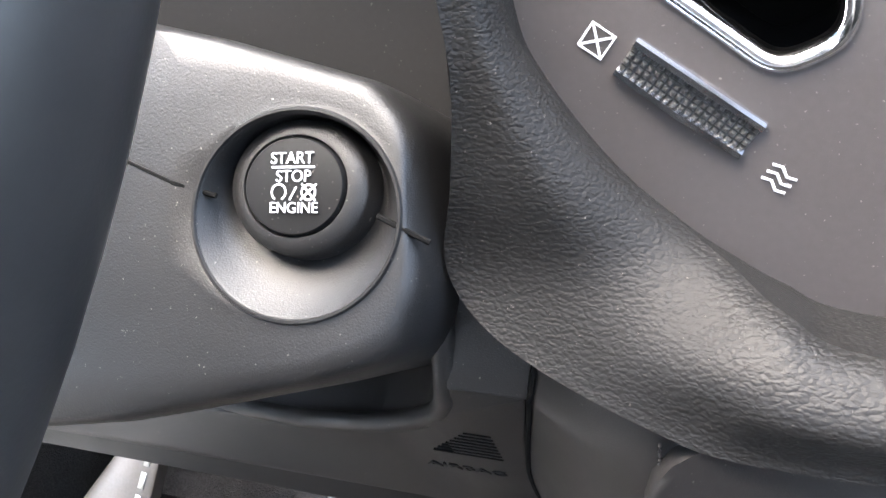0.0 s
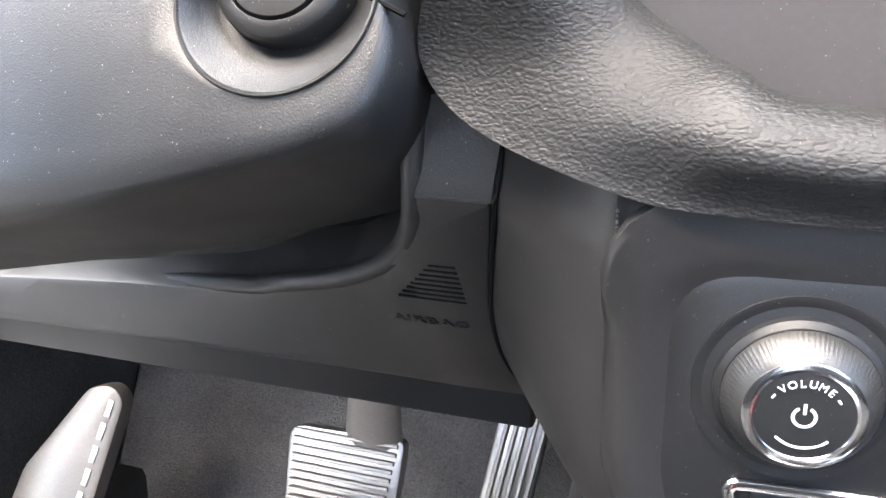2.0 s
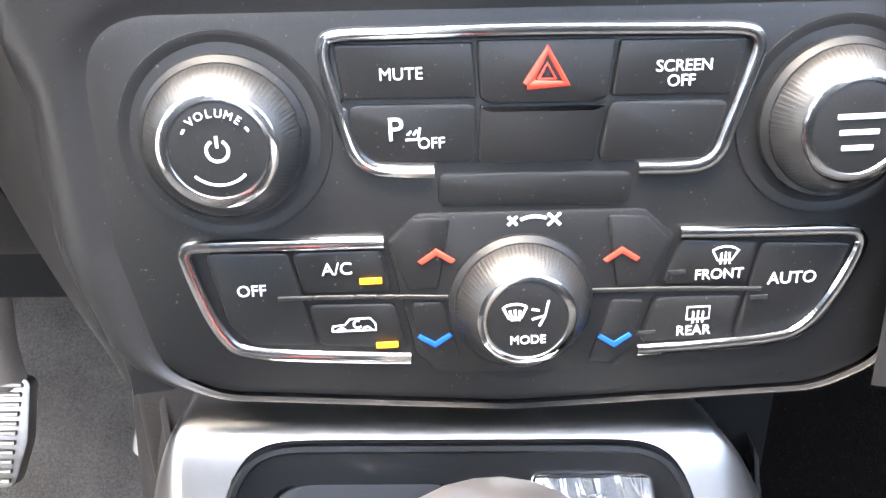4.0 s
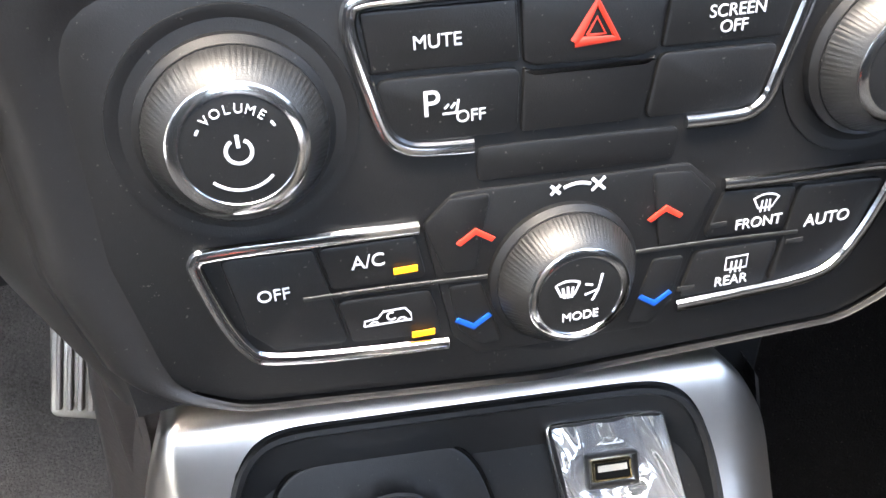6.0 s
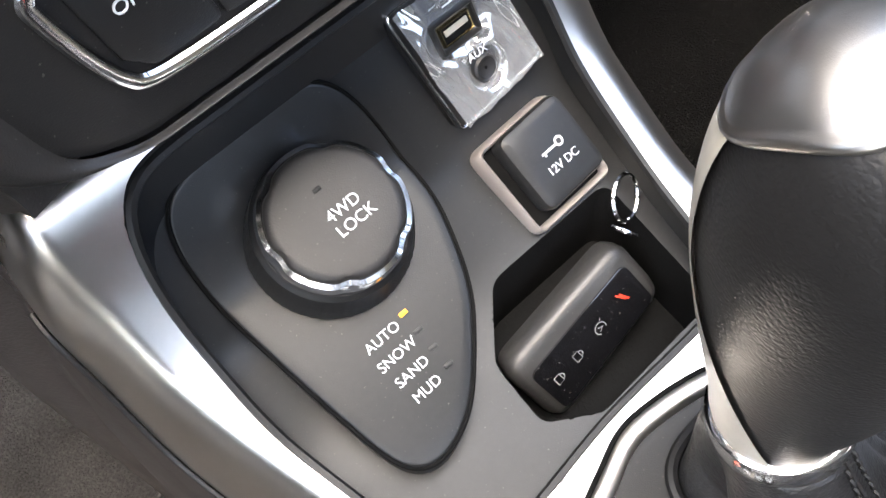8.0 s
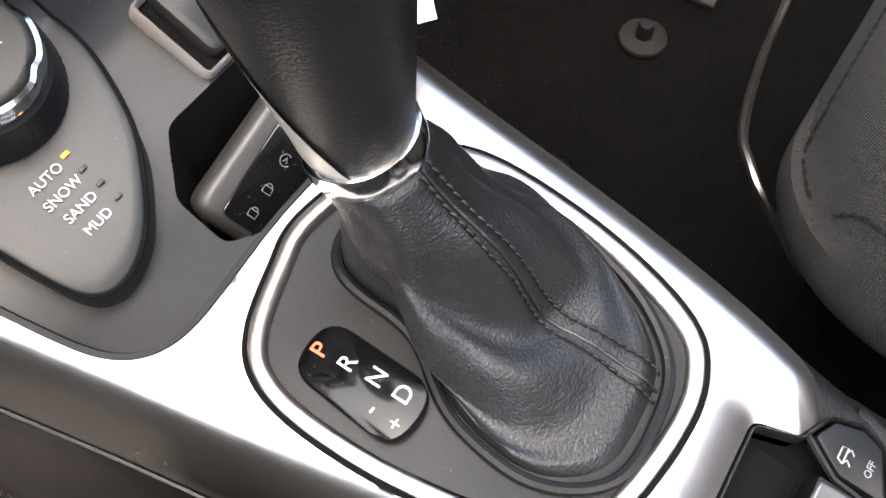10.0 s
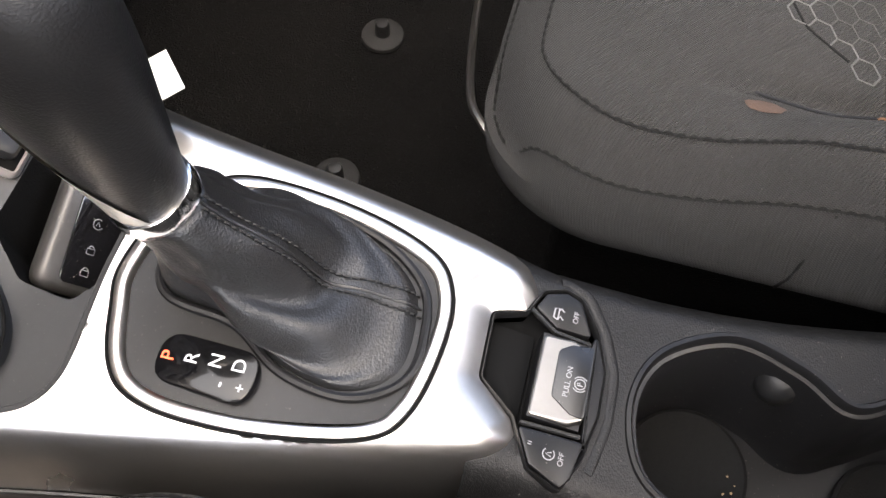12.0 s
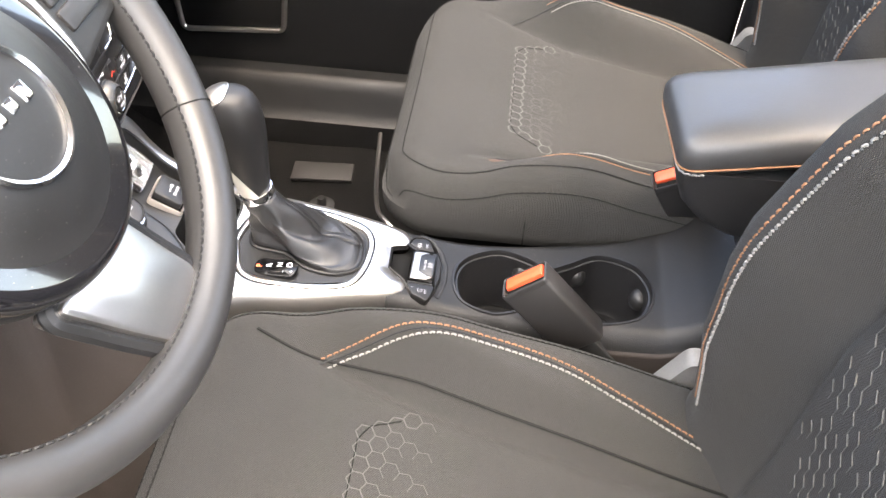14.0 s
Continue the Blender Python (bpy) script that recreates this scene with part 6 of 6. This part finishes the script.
def seat(cx, front, din, label, first=0.140):
    t = thing("car_seat", (cx, front - 0.25, 0.02), label, "car seat", "front seats")
    CM = pose(cx, front, 0)
    cu = add("cushion", pad_body(CM, 0.54, cushion_half, cushion_h, 0.318, joint=cushion_drop), FABRIC, t, "dark grey cloth seat cushion", 80)
    up, n = Vector((0, -math.sin(radians(22)), math.cos(radians(22)))), Vector((0, math.cos(radians(22)), math.sin(radians(22))))
    O = Vector((cx, front - 0.567, 0.355))
    BM2 = axes(O + up * 0.62, n, up)
    bk = add("backrest", pad_body(BM2, 0.66, lambda d: 0.218 - 0.05 * max(0, 0.2 - d), back_h, 0.0, 0.05, 0.06, 0.08, 0.05), FABRIC, t, "dark grey cloth backrest", 80)
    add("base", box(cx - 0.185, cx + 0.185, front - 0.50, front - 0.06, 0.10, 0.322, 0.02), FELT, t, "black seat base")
    for sx in (-1, 1):
        add("rail", box(cx + sx * 0.16 - 0.02, cx + sx * 0.16 + 0.02, front - 0.56, front - 0.02, 0.012, 0.10, 0.006), STEEL, t)
        top = lambda d, off, lift=0.0008: CM @ Vector((sx * (lerp_table(XB, d) + off), -d, cushion_h(lerp_table(XB, d) + off, d) - 0.0 + lift))

        def on(x, d, lift=0.0008):
            return CM @ Vector((sx * x, -d, cushion_h(x, d) - cushion_drop(cushion_half(d) - abs(x), d) + lift))

        BOL = ease([(0.140, 0.154), (0.175, 0.168), (0.226, 0.179), (0.30, 0.181), (0.366, 0.173), (0.42, 0.157), (0.47, 0.142), (0.53, 0.122)])
        path_w = smooth_path([on(lerp_table(BOL, d) - 0.0045, d) for d in np.linspace(first + 0.007, 0.53, 24)], 4)
        path_o = smooth_path([on(lerp_table(BOL, d) + 0.0045, d) for d in np.linspace(first, 0.53, 24)], 4)
        add("white_stitching", stitches(path_w, 0.0066 if cx < 0 else 0.0042, 0.0044 if cx < 0 else 0.0034, 0.0021 if cx < 0 else 0.0013), THREAD_WHITE, cu, "pale double stitching on the bolster")
        add("orange_stitching", stitches(path_o, 0.0066 if cx < 0 else 0.0042, 0.0044 if cx < 0 else 0.0034, 0.0018 if cx < 0 else 0.0012), THREAD_ORANGE, cu, "orange stitching on the bolster")
        add("bolster_seam", tube(smooth_path([on(lerp_table(BOL, d), d, 0.0002) for d in np.linspace(0.138, 0.53, 24)], 4), 0.0011, 6), THREAD_BLACK, cu)
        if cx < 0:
            # dark line laid in the fold as its shade
            add("bolster_crease", tube(smooth_path([on(lerp_table(XB, d) + 0.016 * smoothstep(0.10, 0.24, d), d, 0.0008) for d in np.linspace(0.075, 0.52, 40)], 3), 0.0016, 6), SEAM_DARK, cu, "dark line for the shade in the bolster crease")
        # seams along the upper edge and low on the flank
        seam_lines = []
        for k_ in (0.026, 0.0055):
            line = [on(x_, k_, 0.0003) for x_ in (0.0, 0.04, 0.08, 0.115, 0.14)]
            for deg in range(80, 0, -10):
                line.append(on(SEAT_HALF - 0.0765 + (0.0765 - k_) * math.cos(radians(deg)), 0.085 - (0.085 - k_) * math.sin(radians(deg)), 0.0003))
            seam_lines.append(line + [on(SEAT_HALF - k_, d, 0.0003) for d in np.linspace(0.085, 0.50, 38)])
        up_pts, lo_pts = seam_lines
        for pts, nm in ((up_pts, "upper_seam"), (lo_pts, "lower_seam")):
            sp_ = smooth_path(pts, 3)
            add(nm, stitches(sp_, 0.0062, 0.0040, 0.0018), SEAM_DARK, cu, "dark seam along the flank")
            add(nm, tube(sp_, 0.0006, 5), SEAM_DARK, cu)
        a_ = cushion_half(0.18)
        add("flank_seam", tube([on(a_ - 0.0050, 0.18, -0.001), CM @ Vector((sx * (a_ + 0.0002), -0.18, 0.362)), CM @ Vector((sx * a_, -0.18, 0.350)), CM @ Vector((sx * (a_ - 0.005), -0.18, 0.329))], 0.0009, 5), SEAM_DARK, cu)
        bs = [BM2 @ Vector((sx * 0.152, -(0.62 - s), back_h(0.152, 0.62 - s) + 0.0008)) for s in np.linspace(0.02, 0.56, 26)]
        bo = [BM2 @ Vector((sx * 0.161, -(0.62 - s), back_h(0.161, 0.62 - s) + 0.0004)) for s in np.linspace(0.02, 0.56, 26)]
        add("white_stitching", stitches(smooth_path(bs, 4), 0.0070, 0.0048, 0.0026), THREAD_WHITE, bk, "pale stitching on the bolster")
        add("orange_stitching", stitches(smooth_path(bo, 4), 0.0070, 0.0048, 0.0020), THREAD_ORANGE, bk, "orange stitching on the bolster")
    for sx in (-1, 1):
        cov = bmesh.new()
        CV = axes((cx + sx * 0.226, front - 0.505, 0.335), (sx, 0, 0), (0, -0.37, 0.93))
        co_ = rounded([(-0.045, -0.055), (0.045, -0.055), (0.034, 0.05), (-0.030, 0.05)], 0.016, 6)
        add("hinge_cover", prism(co_, -0.016, 0.010, CV, 0.006, cov), PALE_PLASTIC, t, "pale grey plastic hinge cover")
    # inset panel with its printed honeycomb, strongest along the front edge
    def flat(x, d, lift=0.0006):
        return CM @ Vector((x, -d, cushion_h(x, d) + lift))

    edge = [(x, din + 0.6 * max(0, abs(x) - 0.085) + 1.6 * max(0, abs(x) - 0.10)) for x in np.linspace(-0.112, 0.112, 40)]
    add("inset_seam", tube(smooth_path([flat(x, d, 0.0001) for x, d in edge], 2), 0.0008, 6), SEAM_DARK, cu)
    near_, far_ = bmesh.new(), bmesh.new()
    R6 = 0.0088
    rnd = random.Random(5)
    for i in range(-8, 9):
        for j in range(0, 8):
            hx = i * R6 * 1.732 + (j % 2) * R6 * 0.866
            hd = din + 0.006 + j * R6 * 1.5
            lim = din + 0.6 * max(0, abs(hx) - 0.085) + 1.6 * max(0, abs(hx) - 0.10)
            if hd < lim + 0.002 or abs(hx) > lerp_table(XB, hd) - 0.012:
                continue
            k_ = (hd - lim) / 0.022
            if k_ > 1 and rnd.random() < (k_ - 1) * 0.5:
                continue
            tgt = near_ if k_ < 0.75 else far_
            corner = [(hx + R6 * math.sin(radians(60 * q)), hd + R6 * math.cos(radians(60 * q))) for q in range(7)]
            for q in range(3 if k_ > 0.3 else 6):
                a_, b_ = corner[q], corner[q + 1]
                tube([flat(*a_), flat((a_[0] + b_[0]) / 2, (a_[1] + b_[1]) / 2), flat(*b_)], 0.0006 if k_ < 0.75 else 0.0004, 4, bm=tgt, flat=0.5)
    add("honeycomb_print", near_, PALE_MESH if cx > 0 else GREY_MESH, cu, "pale honeycomb print on the inset")
    add("honeycomb_print", far_, GREY_MESH, cu, "grey honeycomb print fading out on the inset")
    back_hex = bmesh.new()
    for i in range(-6, 7):
        for j in range(0, 26):
            hx = i * R6 * 1.732 + (j % 2) * R6 * 0.866
            s_ = 0.09 + j * R6 * 1.5
            if abs(hx) > 0.080 + 0.02 * s_ or rnd.random() < 0.35:
                continue
            for q in range(2):
                a_ = (hx + R6 * math.sin(radians(60 * q)), s_ + R6 * math.cos(radians(60 * q)))
                b_ = (hx + R6 * math.sin(radians(60 * q + 60)), s_ + R6 * math.cos(radians(60 * q + 60)))
                tube([BM2 @ Vector((p_[0], -(0.62 - p_[1]), back_h(p_[0], 0.62 - p_[1]) + 0.0006)) for p_ in (a_, b_)], 0.0006, 4, bm=back_hex, flat=0.5)
    add("honeycomb_print", back_hex, GREY_MESH, bk, "grey honeycomb print on the backrest")
    return t, CM


seat(-0.320, 0.072, 0.186, "dark grey cloth driver's seat with white and orange stitching")
seat_p, CMP = seat(0.317, -0.070, 0.152, "dark grey cloth passenger seat with a small orange stain", 0.19)

sb = bmesh.new()
ring0 = []
for k in range(20):
    a = 2 * math.pi * k / 20
    r = 1 + 0.25 * noise.noise((math.cos(a) * 1.5, math.sin(a) * 1.5, 3))
    x_, d_ = -0.172 + 0.0065 * r * math.cos(a), 0.141 + 0.0095 * r * math.sin(a)
    ring0.append(CMP @ Vector((x_, -d_, cushion_h(x_, d_) + 0.0007)))
c_ = sum(ring0, Vector()) / 20
add_rings(sb, [ring0, [p.lerp(c_, 0.5) + Vector((0, 0, 0.0003)) for p in ring0], [p.lerp(c_, 0.98) + Vector((0, 0, 0.0004)) for p in ring0]], cap0=False)
add("stain", sb, STAIN, seat_p, "small rust-orange stain")


# ---- belt buckles ----
def buckle(at, axis, wide, w, th, ln, label):
    m = axes(at, axis, wide)
    t = thing("seat_belt_buckle", Vector(at), label, "belt buckle", "belt buckles")
    add("housing", box(-th / 2, th / 2, -w / 2, w / 2, -ln, 0, 0.004, m), PLASTIC_SOFT, t, "grey plastic housing")
    add("rim", frame_ring(rounded([(-th / 2, -w / 2), (th / 2, -w / 2), (th / 2, w / 2), (-th / 2, w / 2)], 0.004, 4), 0.0026, -0.002, 0.0048, m), PLASTIC_SOFT, t)
    add("slot", box(th * 0.14, th * 0.40, -w * 0.42, w * 0.42, -0.004, 0.0010, 0.0005, m), DARK, t)
    add("release_button", box(-th * 0.40, th * 0.12, -w * 0.42, w * 0.42, -0.004, 0.0052, 0.0022, m), ORANGE, t, "orange release button")
    add("strap", box(-0.006, 0.006, -0.012, 0.012, -ln - 0.12, -ln + 0.005, 0.002, m), RUBBER, t)
    return t


buckle((-0.0640, -0.2520, 0.4350), (0.02, 0.66, 0.75), (0, -0.75, 0.66), 0.052, 0.027, 0.100, "grey seat belt buckle with orange button beside the driver's seat")
buckle((0.0980, -0.4040, 0.4520), (-0.25, 0.45, 0.85), (0, -0.85, 0.45), 0.046, 0.026, 0.085, "grey seat belt buckle with orange button beside the passenger seat")

# ---- armrest ----
arm = thing("armrest", (0.03, -0.55, 0.44), "padded black armrest lid with orange and white stitching", "armrest")
ao = rounded([(-0.036, -0.374), (0.088, -0.366), (0.090, -0.74), (-0.034, -0.74)], [0.020, 0.022, 0.02, 0.02], 8)
rings = []
ac = Vector((0.026, -0.556))
for fx, fy, z in ((0.95, 0.985, 0.560), (1.0, 1.0, 0.564), (1.016, 1.004, 0.571), (1.012, 1.003, 0.578), (0.985, 0.996, 0.585), (0.935, 0.982, 0.5905), (0.85, 0.955, 0.5945), (0.7, 0.90, 0.5970), (0.5, 0.8, 0.5980), (0.25, 0.5, 0.5985), (0.02, 0.05, 0.5985)):
    rings.append([(ac.x + (p.x - ac.x) * fx, ac.y + (p.y - ac.y) * fy, z) for p in ao])
al = add("lid", add_rings(bmesh.new(), rings), ARM_VINYL, arm, "smooth black padded lid", 80)
rings = []
for z, f, dy in ((0.566, 0.985, 0), (0.545, 0.975, 0.004), (0.525, 0.96, 0.012), (0.505, 0.93, 0.030), (0.492, 0.90, 0.052), (0.485, 0.86, 0.080), (0.42, 0.84, 0.10), (0.25, 0.84, 0.10)):
    rings.append([(0.026 + (p.x - 0.026) * f, min(p.y, -0.372) - dy * smoothstep(-0.60, -0.37, p.y), z) for p in ao])
add("box", add_rings(bmesh.new(), rings), PLASTIC, arm, "black storage box under the lid", 60)
add("orange_piping", tube([(p.x, p.y, 0.567) for p in inset(ao, -0.0010)], 0.0009, 6, True), THREAD_ORANGE, al, "orange thread along the edge")
add("white_stitching", stitches([(p.x, p.y, 0.5615) for p in inset(ao, -0.0003)] , 0.0060, 0.0048, 0.0020), THREAD_WHITE, al, "pale stitching along the edge")

TILT = Matrix.Translation((0, -0.374, 0.566)) @ Matrix.Rotation(radians(-11), 4, "X") @ Matrix.Translation((0, 0.374, -0.566))
for o_ in (al, *al.children):
    o_.data.transform(TILT)

# ---- pedals and footwell ----
brake = thing("brake_pedal", (-0.36, 0.43, 0.31), "ribbed steel brake pedal", "pedal")
BP = axes((-0.3600, 0.4270, 0.3100), (0.0, -0.90, 0.42), (0, 0, 1))
bo_ = rounded([(-0.0500, 0.0330), (0.0480, 0.0350), (0.0450, -0.0100), (0.0350, -0.0420), (-0.0480, -0.0400)], [0.014, 0.008, 0.02, 0.010, 0.014], 6)
bp_ = add("pad", prism(bo_, -0.012, -0.0012, BP, 0.002), STEEL, brake, "steel pedal plate")
for k in range(11):
    y_ = -0.0360 + 0.0066 * k
    add("rib", tube([(-0.0440, y_, 0.0004), (0.0330 + 0.0010 * k, y_, 0.0004)], 0.0018, 6, m=BP), PALE_STEEL, bp_)
add("arm", tube(smooth_path([(-0.340, 0.446, 0.330), (-0.334, 0.442, 0.375), (-0.3210, 0.435, 0.425), (-0.316, 0.42, 0.52)], 5), lambda s: 0.0245 - 0.010 * s, 12, flat=0.35, up=(0, 1, 0)), PALE_STEEL, brake, "steel pedal arm")
gas = thing("accelerator_pedal", (-0.255, 0.48, 0.29), "ribbed steel accelerator pedal", "pedal")
GP = axes((-0.2440, 0.5120, 0.2960), (-0.05, -0.88, 0.47), (0.10, 0, 1))
go = rounded([(-0.0120, 0.0600), (0.0190, 0.0600), (0.0190, -0.0700), (-0.0230, -0.0680), (-0.0230, 0.0300)], 0.008, 5)
gp_ = add("pad", prism(go, -0.010, -0.0012, GP, 0.002), STEEL, gas, "steel pedal plate")
for k in range(5):
    x_ = -0.0160 + 0.0078 * k
    add("rib", tube([(x_, -0.062, 0.0002), (x_ + 0.002, 0.040 if k < 1 else 0.052, 0.0002)], 0.0022, 6, m=GP), PALE_STEEL, gp_)
rest = thing("footrest", (-0.66, 0.42, 0.2), "steel-faced footrest beside the pedals", "footrest")
FRM = axes((-0.648, 0.412, 0.224), (0.18, -0.90, 0.42), (0.30, 0.10, 1))
fo2 = rounded([(-0.050, -0.13), (0.036, -0.13), (0.030, 0.112), (0.014, 0.122), (-0.006, 0.112), (-0.042, 0.020)], [0.012, 0.012, 0.022, 0.02, 0.022, 0.03], 6)
fr_ = add("plate", prism(fo2, -0.02, 0.0, FRM, 0.003), FOOT_STEEL, rest)
for k in range(10):
    add("stud", box(0.016, 0.022, -0.105 + 0.022 * k, -0.089 + 0.022 * k, 0.0, 0.0014, 0.0006, FRM), STEEL, fr_)

# added layer over the floor; its paler colour brightens the dim footwell
mat = thing("floor_mat", (-0.42, 0.2, 0.0), "driver's footwell carpet in a lighter grey for the light on it", "floor mat")
add("carpet", sheet(lambda u, v: Vector((-0.73 + 0.57 * u, -0.06 + 0.80 * v, floor_z(-0.73 + 0.57 * u, -0.06 + 0.80 * v) + 0.008)), 40, 60, 0.007), LIT_CARPET, mat)

# ---- passenger footwell ----
for bx, by in ((0.478, 0.098), (0.285, 0.090)):
    t = thing("mat_clip", (bx, by, 0.0), "round black floor mat clip on the carpet", "mat clip", "mat clips")
    add("disc", lathe([(0.024, 0.0), (0.0235, 0.0045), (0.021, 0.006), (0.0002, 0.007)], 40, pose(bx, by, 0.002)), RUBBER, t)
    add("stud", lathe([(0.0085, 0.006), (0.0080, 0.020), (0.0065, 0.0225), (0.0002, 0.023)], 24, pose(bx, by, 0.002)), PLASTIC_FINE, t)
plate = thing("heel_plate", (0.57, 0.115, 0.0), "thin black plastic plate let into the carpet", "plate")
add("plate", prism(rounded([(0.541, 0.171), (0.592, 0.174), (0.600, 0.061), (0.549, 0.057)], 0.003, 4), 0.002, 0.008, Matrix(), 0.002), PLASTIC_SOFT, plate)
add("edge", tube([(0.541, 0.171, 0.008), (0.549, 0.057, 0.008)], 0.0018, 6), PLASTIC_SOFT, plate)
lead = tube(smooth_path([(0.49, -0.010, 0.17), (0.38, -0.022, 0.165), (0.285, -0.040, 0.19), (0.250, -0.058, 0.20), (0.235, -0.080, 0.19), (0.23, -0.12, 0.15)], 6), 0.0035, 8)
tagged(part("seat_bar", lead, STEEL), "bare steel adjuster bar under the passenger seat front", "bar")

# ---- passenger door ----
door = thing("door_1", (0.74, 0.1, 0.1), "dark passenger door with pocket and silver-edged handle recess", "door", kind="structure")
add("panel", box(0.735, 0.775, -0.60, 0.76, 0.10, 0.84, 0.012), DECK, door, "dark door lining")
pk = rounded([(0.412, 0.30), (0.406, 0.185), (0.205, 0.198), (0.192, 0.30)], 0.02, 6)
DMX = axes((0.731, 0, 0), (-1, 0, 0), (0, 0, 1))
add("recess_rim", frame_ring([Vector((-p.x, p.y)) for p in pk], 0.010, 0.0, 0.008, DMX), SILVER, door, "silver edge of the recess")
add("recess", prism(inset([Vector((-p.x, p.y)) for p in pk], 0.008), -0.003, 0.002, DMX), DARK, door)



# ---- driver's door, swung open; unseen, its angle set to trim the side light ----
door2 = thing("door_2", (-0.775, 0.82, 0.02), "unseen dark driver's door, set ajar to hold back side light", "door", kind="structure")
swing = pose(-0.775, 0.82, 0, 0, 0, -20)
add("panel", box(-0.02, 0.02, -1.40, 0.0, 0.02, 0.84, 0.012, swing), SIDE, door2, "dark door lining")

# ---- crumbs in the front cup ----
rnd = random.Random(11)
bm = bmesh.new()
for k in range(14):
    a, r = rnd.uniform(3.4, 5.8), 0.022 + 0.008 * rnd.random()
    s_ = rnd.uniform(0.0007, 0.0022)
    tube([(-0.005 + r * math.cos(a), -0.224 + r * math.sin(a), 0.2912), (-0.005 + r * math.cos(a) + s_ * rnd.uniform(-1, 1), -0.224 + r * math.sin(a) + s_ * rnd.uniform(-1, 1), 0.2914)], s_ * 0.35, 5, bm=bm)
CRUMB = material("biscuit_crumbs", (0.34, 0.24, 0.14), 0.9)
tagged(part("crumbs", bm, CRUMB), "pale brown crumbs on the cup holder mat", "crumbs", kind="stuff")
